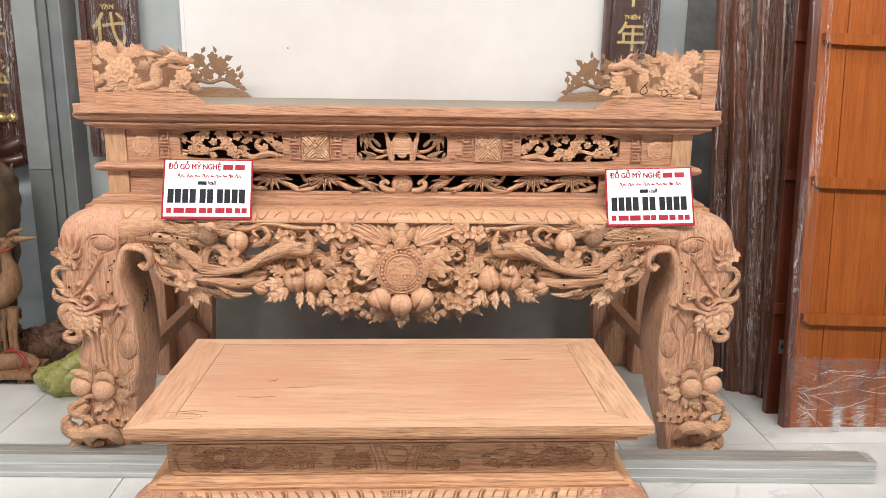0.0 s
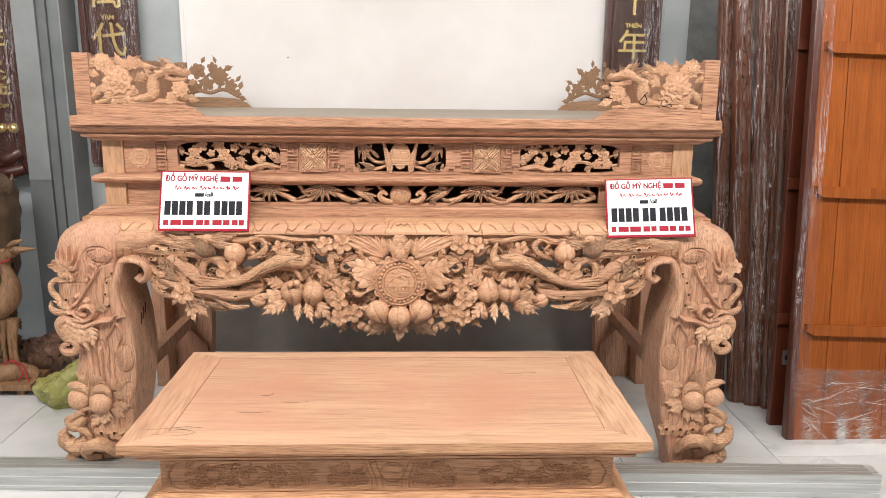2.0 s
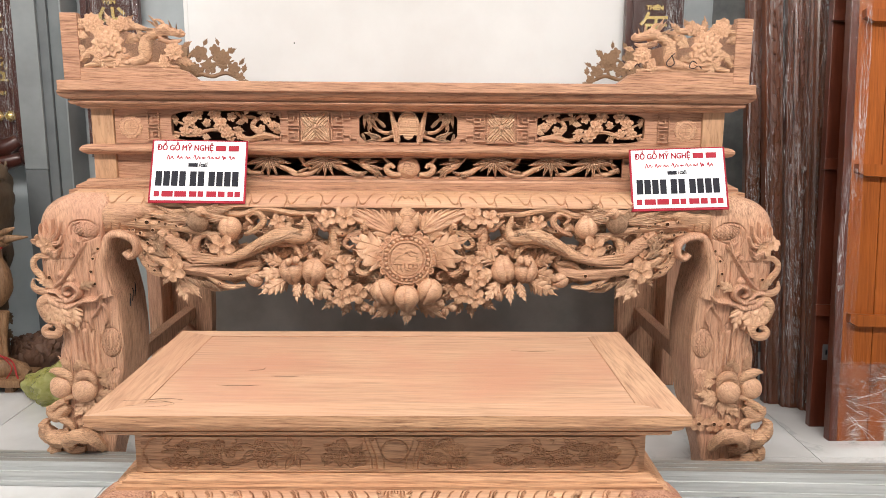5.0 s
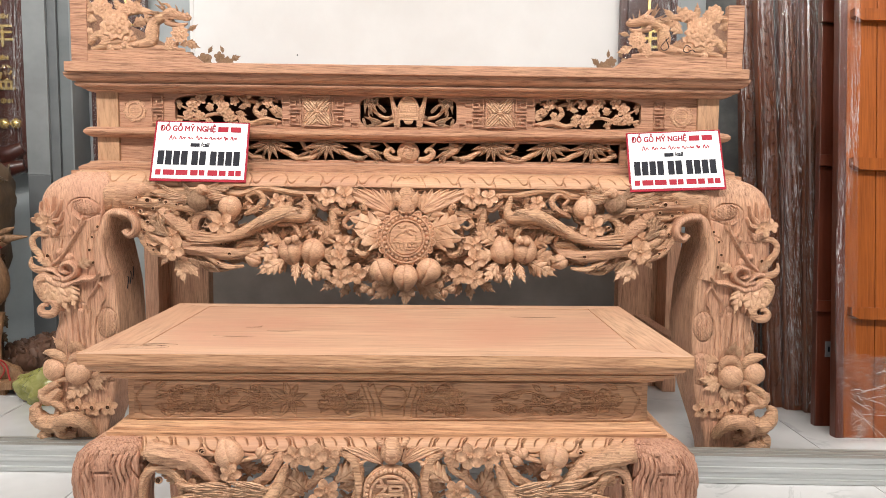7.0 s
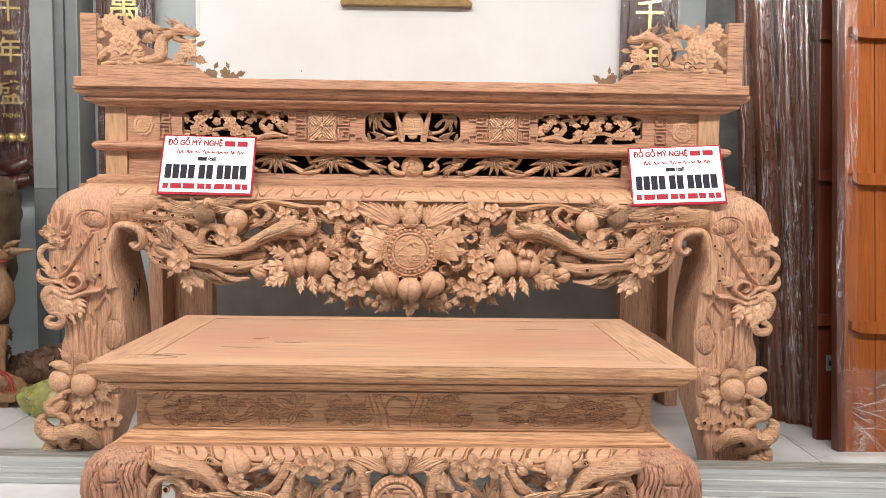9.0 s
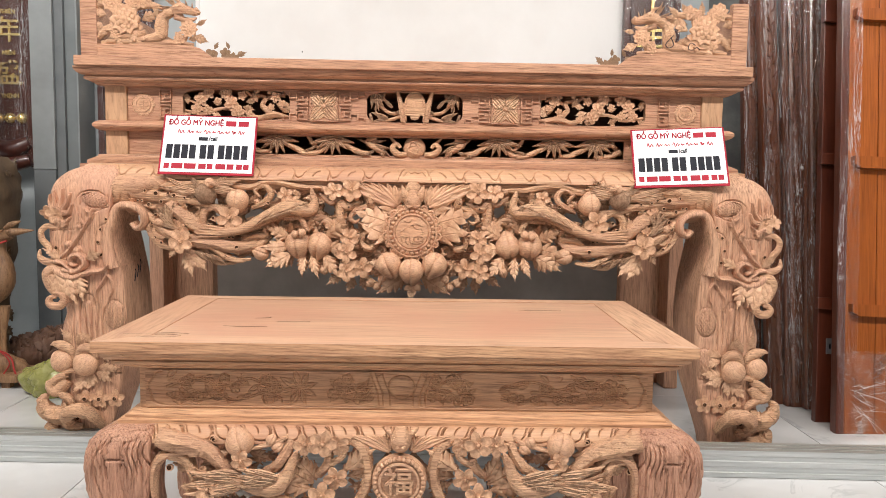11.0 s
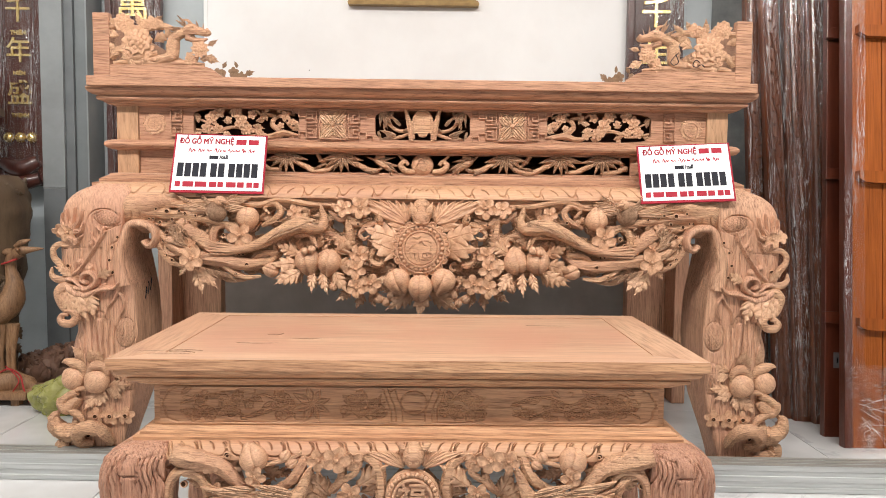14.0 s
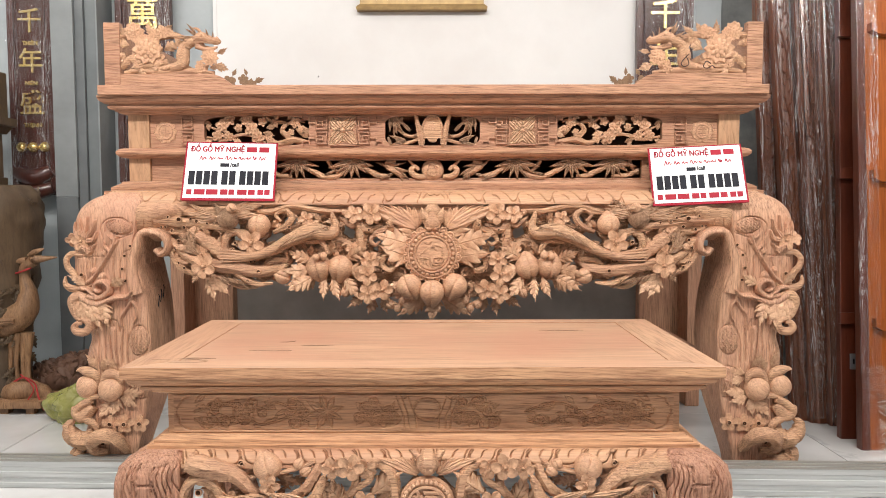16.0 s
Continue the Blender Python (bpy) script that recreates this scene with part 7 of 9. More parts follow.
# mitred frame and sunk panel of the top
for name, pts in (("top_frame", [(-bxs, -0.882), (bxs, -0.882), (bxs - 0.1, -0.81), (-bxs + 0.1, -0.81)]), ("top_frame", [(-bxs, -0.262), (-bxs + 0.1, -0.312), (bxs - 0.1, -0.312), (bxs, -0.262)]),
                  ("top_frame", [(-bxs, -0.882), (-bxs + 0.1, -0.81), (-bxs + 0.1, -0.312), (-bxs, -0.262)]), ("top_frame", [(bxs, -0.882), (bxs, -0.262), (bxs - 0.1, -0.312), (bxs - 0.1, -0.81)])):
    bm = bmesh.new()
    lo = [bm.verts.new((x * 0.9994, y, BT - 0.024)) for x, y in pts]
    hi = [bm.verts.new((x * 0.9994, y, BT)) for x, y in pts]
    for i in range(4):
        bm.faces.new((lo[i], lo[(i + 1) % 4], hi[(i + 1) % 4], hi[i]))
    bm.faces.new(hi)
    bm.faces.new(list(reversed(lo)))
    board = part(name, bm, wood_top_end if abs(pts[0][0] - pts[3][0]) < 0.01 or abs(pts[0][0] - pts[1][0]) < 0.01 else wood_top, bench, "pale mitred frame board of the top")
    board.data.materials.append(wood_bench)
    for p in board.data.polygons:
        p.material_index = 0 if abs(p.normal.z) > 0.5 else 1
part("top_panel", box(-bxs + 0.1012, bxs - 0.1012, -0.809, -0.313, BT - 0.02, BT - 0.0008, 0.001), wood_panel_top, bench, "reddish sanded centre panel")
part("cornice", moulding(-0.57, 0.57, -0.82, -0.31, [(0.053, BT - 0.0242), (0.053, BT - 0.029), (0.050, BT - 0.035), (0.044, BT - 0.040), (0.037, BT - 0.0435), (0.031, BT - 0.0438), (0.030, BT - 0.047), (0.034, BT - 0.0475), (0.034, BT - 0.052), (0.029, BT - 0.056), (0.022, BT - 0.058), (0.016, BT - 0.0582), (0.015, BT - 0.063), (0.006, BT - 0.066), (0.0, BT - 0.07), (-0.02, BT - 0.07)]), wood_bench, bench, "stepped moulded edge below the top")
part("waist", moulding(-0.555, 0.555, -0.812, -0.33, [(0.004, BT - 0.0685), (0.004, 0.398)]), wood_bench, bench)
part("base_moulding", moulding(-0.57, 0.57, -0.825, -0.32, [(-0.012, 0.404), (0.002, 0.403), (0.004, 0.398), (0.013, 0.394), (0.014, 0.388), (0.024, 0.386), (0.024, 0.379), (-0.02, 0.379)]), wood_bench, bench, "stepped base moulding")
# hair cracks and dark sap lines in the top
crack = speckled("dark_sap_line", (0.20, 0.12, 0.075), (0.30, 0.19, 0.12), 40.0, 0.7)
for pts in ([(-0.60, -0.80), (-0.55, -0.795), (-0.50, -0.785), (-0.46, -0.79)], [(-0.57, -0.825), (-0.50, -0.83), (-0.47, -0.815), (-0.50, -0.80), (-0.53, -0.802)], [(-0.41, -0.70), (-0.36, -0.706), (-0.31, -0.70)], [(-0.36, -0.60), (-0.33, -0.595), (-0.325, -0.58)], [(-0.30, -0.64), (-0.26, -0.644), (-0.22, -0.638)], [(0.30, -0.44), (0.36, -0.445), (0.42, -0.44)]):
    part("sap_line", tube([(x, y, BT - 0.0003) for x, y in pts], [0.0007, *[0.0012] * (len(pts) - 2), 0.0006], n=20, ring=5, flat=0.6), crack, bench)

# carved band, legs and apron of the bench
part("carved_band", carved_band(0.522, -0.850, 0.3788, -0.878, 0.346, 0.0615, LEAF_LINES, 0.0012, 0.008, SHELL, nx=1700), wood_band, bench, "rounded band incised with slanting leaves", Matrix.Translation((0.008, 0, 0)))
for s in (1, -1):
    me = carved_band(0.26, 0.0, 0.3788, -0.024, 0.350, 0.0615, LEAF_LINES, 0.00125, 0.0045, nx=500, nv=20, mirror=False)
    part("side_band", me, wood_band, bench, "", Matrix.Translation((s * 0.598, -0.59, 0)) @ Matrix.Rotation(radians(90 * s), 4, "Z"))
part("under_frame", box(-0.59, 0.59, -0.852, -0.29, 0.350, 0.3785, 0.003), wood_x, bench)


BARK_BOSS = own_copy(ROUND, wood_bark, "bark_boss")


def bench_leg_mesh(side, back):
    rows = spline([(0.0, 0.645, 0.505, 0.0, 0.11), (0.05, 0.65, 0.50, -0.005, 0.11), (0.14, 0.64, 0.510, -0.004, 0.11), (0.22, 0.645, 0.512, -0.012, 0.115), (0.29, 0.655, 0.51, -0.018, 0.12), (0.335, 0.650, 0.51, -0.014, 0.12), (0.362, 0.632, 0.51, 0.002, 0.12), (0.378, 0.600, 0.52, 0.022, 0.12)], 150)
    bm = bmesh.new()
    n = 120 if back else 280
    loops = []
    for z, xo, xi, yf, yb in rows:
        cx, cy, hx, hy = (xo + xi) / 2, (yf + yb) / 2, (xo - xi) / 2, (yb - yf) / 2
        loop = []
        for k in range(n):
            a = 2 * math.pi * k / n
            c, s = math.cos(a), math.sin(a)
            x = cx + hx * math.copysign(abs(c) ** 0.5, c)
            y = cy + hy * math.copysign(abs(s) ** 0.5, s)
            g = noise.noise(Vector((x * 60, y * 60, z * 4 + 5)))
            w = noise.noise(Vector((x * 22, y * 22, z * 16 + 2)))
            v = noise.noise(Vector((x * 48 + 1.6 * noise.noise(Vector((x * 18, y * 18, z * 11))), y * 48, z * 3.2)))
            d = (0.0025 * g + 0.008 * w - 0.0055 * math.exp(-(v / 0.13) ** 2)) * (1 if z < 0.35 else 0.6)
            if z > 0.27 and y < cy:
                fringe = math.sin(x * 260 + 1.5 * math.sin(z * 70) + 3 * (x - cx) * z * 40)
                d -= 0.007 * math.exp(-(fringe / 0.28) ** 2) * min(1, (z - 0.27) / 0.03) * (1 if z < 0.355 else 0.2)
            loop.append(bm.verts.new((side * (x + c * d), (y + s * d) * (-1 if back else 1), max(0, z))))
        loops.append(loop)
    for a, b in zip(loops, loops[1:]):
        for k in range(n):
            bm.faces.new((a[k], a[(k + 1) % n], b[(k + 1) % n], b[k]))
    bm.faces.new(loops[0])
    bm.faces.new(list(reversed(loops[-1])))
    return finish(bm, "bench_leg", True)


for s in (1, -1):
    leg = part("front_leg", bench_leg_mesh(s, False), wood_bark, bench, "reddish leg carved like gnarled bark", Matrix.Translation((0, -0.893, 0)))
    part("back_leg", bench_leg_mesh(s, True), wood_bark, bench, "reddish leg carved like gnarled bark", Matrix.Translation((0, -0.262, 0)))
    for bx, bz, br in ((0.642, 0.245, 0.013), (0.640, 0.16, 0.016), (0.640, 0.07, 0.020), (0.60, 0.29, 0.008), (0.575, 0.28, 0.007), (0.585, 0.10, 0.016), (0.565, 0.2, 0.012)):
        motif("bark_boss", BARK_BOSS, wood_bark, leg, s * bx, 0.02 if bx > 0.63 else 0.0, bz, br, 0, deep=0.6)
    c = [(0.508, 0.215), (0.510, 0.265), (0.500, 0.308), (0.472, 0.328), (0.444, 0.321), (0.430, 0.298), (0.437, 0.284)]
    part("arch_lip", tube([(s * x, -0.875, z) for x, z in c], [0.006, 0.009, 0.011, 0.011, 0.010, 0.008, 0.004], n=24, ring=10, flat=2.0), wood_carved, leg, "", Matrix.Translation((0, 0.893, 0)))

bapron = part("apron", box(-0.56, 0.56, -0.866, -0.835, 0.340, 0.3505, 0.002), wood_carved, bench, "pierced apron carved with birds, flowers and a round seal")
bapron.location.x = 0.010
by0, by1, by2 = -0.862, -0.882, -0.898
motif("seal_medallion", finish(lathe([(0, 0.10), (0.66, 0.10), (0.68, 0.22), (0.76, 0.22), (0.78, 0.10), (1.0, 0.10), (1.02, -0.2)], 40), "seal", True), wood_carved, bapron, -0.002, -0.905, 0.279, 0.056)
for k in range(32):
    a = 2 * math.pi * k / 32
    motif("bead", PEACH, wood_carved, bapron, -0.002 + 0.050 * math.cos(a), -0.913, 0.279 + 0.050 * math.sin(a), 0.0051)
fc = bpy.data.curves.new("seal_sign", "FONT")
fc.body, fc.size, fc.extrude, fc.bevel_depth, fc.align_x, fc.align_y = "福", 0.062, 0.003, 0.0014, "CENTER", "CENTER"
fo = bpy.data.objects.new("seal_sign", fc)
seal_me = bpy.data.meshes.new_from_object(fo)
bpy.data.objects.remove(fo)
part("seal_sign", seal_me, wood_carved, bapron, "", Matrix.Translation((-0.002, -0.915, 0.279)) @ Matrix.Rotation(radians(90), 4, "X"))
# bat over the seal
part("bat_head", tube([(0.0, -0.885, 0.386), (0.0, -0.896, 0.372), (0.0, -0.898, 0.355), (0.0, -0.89, 0.345)], [0.012, 0.022, 0.021, 0.008], n=10, ring=10), wood_carved, bapron)
for s in (1, -1):
    part("bat_ear", tube([(0.0 + s * 0.016, -0.89, 0.372), (0.0 + s * 0.028, -0.888, 0.382), (0.0 + s * 0.036, -0.884, 0.386)], [0.008, 0.007, 0.001], n=6), wood_carved, bapron)
    part("bat_eye", tube([(0.0 + s * 0.007, -0.916, 0.356), (0.0 + s * 0.007, -0.921, 0.356)], [0.005, 0.003], n=3), wood_carved, bapron)
    part("bat_wing", bat_wing_mesh(s), wood_unit, bapron, "", place(s * 0.024, -0.880, 0.335, 0.085, 0, deep=0.3))
for x, z, r in ((0.0, 0.192, 0.030), (-0.044, 0.208, 0.026), (0.044, 0.208, 0.026)):
    motif("peach", PEACH, wood_carved, bapron, x, -0.885, z, r, -90)
for (fx, fy, fz), fr in (((-0.198, by1, 0.349), 0.030), ((-0.159, by2, 0.357), 0.035), ((-0.127, by1, 0.348), 0.028), ((-0.133, by1, 0.277), 0.032), ((-0.162, by2, 0.246), 0.035), ((-0.197, by1, 0.209), 0.032), ((-0.327, by2, 0.319), 0.028), ((-0.418, by1, 0.280), 0.028), ((-0.398, by2, 0.256), 0.031)):
    both("flower", PLUM, wood_carved, bapron, fx - 0.003, fy, fz, fr * 0.85, 60 + 90 * math.sin(fx * 60), (6, 8 * math.cos(fx * 50)), 1.25)
for (fx, fy, fz), fr, an in (((-0.335, by1, 0.350), 0.030, 110), ((-0.269, by1, 0.356), 0.012, 60), ((-0.257, by1, 0.341), 0.012, 30), ((-0.234, by1, 0.220), 0.012, 200), ((-0.022, by1, 0.202), 0.022, 150)):
    both("bud", PEACH, wood_carved, bapron, fx - 0.003, fy, fz, fr, an - 90)
for (fx, fy, fz), ln, an, k in (((-0.361, by0, 0.325), 0.055, 200, 0), ((-0.319, by0, 0.324), 0.05, -20, 0), ((-0.362, by0, 0.354), 0.04, 150, 1), ((-0.309, by0, 0.345), 0.04, 15, 0), ((-0.181, by0, 0.257), 0.075, 150, 0), ((-0.188, by0, 0.244), 0.07, 170, 2), ((-0.175, by0, 0.263), 0.07, 125, 1), ((-0.117, by1, 0.295), 0.075, 35, 0), ((-0.113, by0, 0.274), 0.06, 10, 1),
                          ((-0.208, by0, 0.187), 0.06, 215, 0), ((-0.190, by0, 0.174), 0.06, 250, 2), ((-0.146, by0, 0.198), 0.055, 300, 0), ((-0.209, by0, 0.321), 0.05, 210, 0), ((-0.112, by0, 0.325), 0.05, -30, 0), ((-0.436, by0, 0.282), 0.045, 160, 0), ((-0.402, by0, 0.223), 0.035, 270, 0), ((-0.380, by0, 0.222), 0.038, 300, 2), ((-0.420, by0, 0.228), 0.032, 240, 1), ((-0.067, by0, 0.196), 0.05, 190, 0), ((-0.042, by0, 0.176), 0.06, 220, 2), ((-0.012, by0, 0.175), 0.055, 250, 0), ((-0.065, by0, 0.248), 0.04, 170, 1)):
    both("leaf", LEAF[k], wood_carved, bapron, fx - 0.003, fy, fz, ln, an, (8 * math.sin(fx * 90), 0), 1.15)
for k in range(9):
    u = k / 8
    both("feather", BLADE[k % 3], wood_carved, bapron, -0.40 + 0.16 * u, -0.86 - 0.004 * (k % 2), 0.237 - 0.03 * u, 0.065, -65 + 25 * u)
for pts, radii, seed in (
        ([(-0.503, by1, 0.360), (-0.450, by1, 0.347), (-0.403, by1, 0.333), (-0.369, by1, 0.301), (-0.339, by0, 0.280)], [0.028, 0.028, 0.022, 0.016, 0.010], 1),
        ([(-0.487, by1, 0.327), (-0.446, by1, 0.309), (-0.430, by1, 0.271), (-0.438, by1, 0.243), (-0.455, by1, 0.259)], [0.014, 0.014, 0.013, 0.010, 0.006], 2),
        ([(-0.226, by0, 0.359), (-0.238, by1, 0.329), (-0.261, by1, 0.299), (-0.303, by0, 0.273)], [0.012, 0.014, 0.014, 0.010], 3),
        ([(-0.331, by1, 0.331), (-0.295, by1, 0.341), (-0.253, by1, 0.354), (-0.226, by0, 0.366)], [0.005, 0.006, 0.006, 0.005], 4),
        ([(-0.117, by0, 0.357), (-0.079, by1, 0.342), (-0.066, by1, 0.300), (-0.069, by1, 0.262), (-0.092, by1, 0.219), (-0.132, by1, 0.204), (-0.152, by0, 0.211)], [0.010, 0.014, 0.015, 0.014, 0.012, 0.010, 0.006], 5),
        ([(-0.148, by0, 0.326), (-0.153, by1, 0.302), (-0.181, by0, 0.276), (-0.204, by0, 0.315)], [0.010, 0.012, 0.010, 0.006], 6),
        ([(-0.153, by1, 0.302), (-0.122, by1, 0.320), (-0.113, by1, 0.339)], [0.010, 0.008, 0.006], 7),
        ([(-0.317, by0, 0.216), (-0.252, by1, 0.229), (-0.216, by1, 0.222), (-0.183, by0, 0.212)], [0.010, 0.010, 0.008, 0.006], 8),
        ([(-0.384, by0, 0.217), (-0.325, by1, 0.209), (-0.288, by1, 0.217), (-0.268, by0, 0.221)], [0.012, 0.016, 0.013, 0.008], 9),
        ([(-0.411, by0, 0.301), (-0.372, by0, 0.350), (-0.347, by0, 0.362)], [0.012, 0.012, 0.008], 10),
        ([(-0.071, by0, 0.273), (-0.046, by0, 0.292), (-0.020, by0, 0.323)], [0.010, 0.010, 0.008], 11),
        ([(-0.335, by0, 0.356), (-0.251, by0, 0.356), (-0.129, by0, 0.356), (-0.032, by0, 0.348)], [0.006, 0.006, 0.006, 0.006], 12)):
    limb("branch", wood_carved, bapron, [(x - 0.003, y, z) for x, y, z in pts], [0.78 * r for r in radii], n=44, ring=18, rough=0.12, seed=seed, ridge=0.09, ridges=6)
for (fx, fy, fz), r in (((-0.458, -0.90, 0.354), 0.011), ((-0.442, -0.90, 0.345), 0.010), ((-0.431, -0.895, 0.357), 0.009), ((-0.426, -0.895, 0.350), 0.009), ((-0.391, -0.885, 0.359), 0.010), ((-0.389, -0.885, 0.356), 0.008), ((-0.399, -0.89, 0.330), 0.008), ((-0.482, -0.885, 0.295), 0.011), ((-0.081, -0.884, 0.355), 0.009), ((-0.084, -0.885, 0.330), 0.007), ((-0.066, -0.885, 0.304), 0.007), ((-0.066, -0.885, 0.295), 0.007), ((-0.078, -0.885, 0.258), 0.008), ((-0.064, -0.882, 0.228), 0.008), ((-0.122, -0.88, 0.316), 0.008), ((-0.146, -0.88, 0.315), 0.007), ((-0.228, -0.882, 0.333), 0.007)):
    both("knot", KNOT, wood_carved, bapron, fx - 0.003, fy + 0.003, fz, r * 0.72, 0, (14 * math.sin(fx * 80), 14 * math.cos(fx * 60)))
for s in (1, -1):
    part("bird", bird_mesh([(0.223, 0.321), (0.229, 0.306), (0.239, 0.282), (0.262, 0.262), (0.297, 0.261), (0.345, 0.272), (0.387, 0.270), (0.425, 0.279)], [0.009, 0.011, 0.015, 0.021, 0.019, 0.011, 0.007, 0.003], s, -0.892, 7, 6), wood_carved, bapron)
    for u, (fx, fz) in enumerate(((0.255, 0.282), (0.263, 0.277), (0.273, 0.273), (0.283, 0.268))):
        motif("wing_feather", BLADE[2], wood_carved, bapron, s * fx, -0.906 - 0.002 * u, fz, 0.085 - 0.01 * u, (16 - 5 * u) if s > 0 else 180 - (16 - 5 * u), deep=0.7)
    for u, (fx, fz) in enumerate(((0.332, 0.284), (0.345, 0.277), (0.357, 0.270), (0.333, 0.262), (0.351, 0.257))):
        motif("tail_feather", BLADE[u % 3], wood_carved, bapron, s * fx, -0.896 - 0.002 * (u % 2), fz, 0.10, (8 - 6 * u) if s > 0 else 180 - (8 - 6 * u), deep=0.6)
rnd = random.Random(5)
bm = bmesh.new()
for k in range(130):
    x, z = rnd.uniform(0.08, 0.43), rnd.uniform(0.21, 0.355)
    if any(math.hypot(x - gx, z - gz) < gr for gx, gz, gr in ((0.305, 0.345, 0.035), (0.25, 0.335, 0.03), (0.14, 0.305, 0.028), (0.12, 0.235, 0.025), (0.38, 0.315, 0.03), (0.185, 0.305, 0.02), (0.33, 0.225, 0.03), (0.09, 0.345, 0.02))):
        continue
    a, ln, r = rnd.uniform(0, 6.28), rnd.uniform(0.015, 0.035), rnd.uniform(0.003, 0.007)
    for s in (1, -1):
        add_tube(bm, [(s * x, -0.85, z), (s * (x + ln * 0.5 * math.cos(a)), -0.856, z + ln * 0.5 * math.sin(a)), (s * (x + ln * math.cos(a + 0.5)), -0.85, z + ln * math.sin(a + 0.5))], [r, r * 0.9, r * 0.3], n=5, ring=6, rough=0.15, seed=k)
tagged(part("carved_undergrowth", finish(bm, "undergrowth", True), wood_carved, bapron, "small carved twigs behind the flowers"), kind="stuff")

# shallow carving on the waist: flowers, twigs, leaves and a scroll cut into the board
rel = Relief(-0.545, 0.545, 0.4065, 0.4885, 0.0009)
for s in (1, -1):
    edge = [(s * x, z) for x, z in [(-0.512, 0.486), (-0.526, 0.480), (-0.530, 0.470), (-0.538, 0.460), (-0.539, 0.447), (-0.533, 0.438), (-0.532, 0.426), (-0.524, 0.416), (-0.508, 0.411)]]
    rel.groove(edge, 0.0022, 0.004, 50)
    rel.groove([(s * 0.51, 0.411), (s * 0.3, 0.4105), (s * 0.05, 0.411)], 0.0010, 0.0018)
rnd = random.Random(9)
for cx, half, n in ((-0.375, 0.125, 58), (-0.105, 0.042, 22), (0.115, 0.042, 22), (0.365, 0.14, 64)):
    for z0, ph in ((0.432, 0.0), (0.462, 1.7)):
        pts = [(cx - half + 2 * half * k / 7, z0 + 0.010 * math.sin(k * 1.9 + cx * 9 + ph)) for k in range(8)]
        for off in (-0.0022, 0.0022):
            rel.groove([(x, z + off) for x, z in pts], 0.0010, 0.0026, 50)
    for k in range(n):
        x, z = cx + rnd.uniform(-half, half), 0.448 + rnd.uniform(-0.028, 0.028)
        kind = rnd.choice(["flower", "leaf", "leaf", "twig"])
        if kind == "flower":
            relief_flower(rel, x, min(0.472, max(0.426, z)), rnd.uniform(0.010, 0.015), rnd.uniform(0, 6))
        elif kind == "leaf":
            relief_leaf(rel, x, z, rnd.uniform(0.018, 0.030), rnd.uniform(-0.7, 0.7) + rnd.choice([0, math.pi]))
        else:
            a = rnd.uniform(0, 6.28)
            rel.groove([(x, z), (x + 0.010 * math.cos(a), z + 0.007 * math.sin(a)), (x + 0.018 * math.cos(a + 0.7), z + 0.010 * math.sin(a + 0.7))], 0.0012, 0.003)
# spray of bamboo leaves, full bloom and open scroll
for k in range(8):
    relief_leaf(rel, -0.212, 0.452, rnd.uniform(0.036, 0.05), 0.3 + 2 * math.pi * k / 8)
for k in range(9):
    relief_leaf(rel, -0.118, 0.458, 0.020, 2 * math.pi * k / 9)
relief_flower(rel, -0.118, 0.458, 0.010, 0.0)
for s in (1, -1):
    for w in (0.030, 0.045, 0.056):
        rel.groove([(0.008 + s * (w + 0.012), 0.486), (0.008 + s * (w + 0.004), 0.462), (0.008 + s * (w - 0.004), 0.440), (0.008 + s * (w - 0.006), 0.414)], 0.0013, 0.003, 30)
    rel.groove([(0.008 + s * 0.042, 0.486), (0.008 + s * 0.050, 0.480), (0.008 + s * 0.057, 0.487)], 0.0012, 0.003)
rel.swell(0.008, 0.456, 0.027, 0.024, 0.0022)
rel.groove([(0.008 + 0.029 * math.cos(a), 0.456 + 0.026 * math.sin(a)) for a in [2 * math.pi * k / 16 for k in range(17)]], 0.0013, 0.003, 50)
waist = part("waist_panel", rel.mesh(-0.8215, -0.812, "waist_relief"), wood_bench, bench, "waist board with shallow carved flowers")


# ---- writing ----
def lettering(name, text, size, mat, parent, m, depth=0.0008, bold=0.0, align="CENTER", squeeze=1.0):
    fc = bpy.data.curves.new(name, "FONT")
    fc.body, fc.size, fc.extrude, fc.offset, fc.align_x, fc.align_y = text, size, depth, bold, align, "CENTER"
    fo = bpy.data.objects.new(name, fc)
    me = bpy.data.meshes.new_from_object(fo)
    bpy.data.objects.remove(fo)
    return part(name, me, mat, parent, "", m @ Matrix.Rotation(radians(90), 4, "X") @ Matrix.Diagonal((squeeze, 1, 1, 1)))


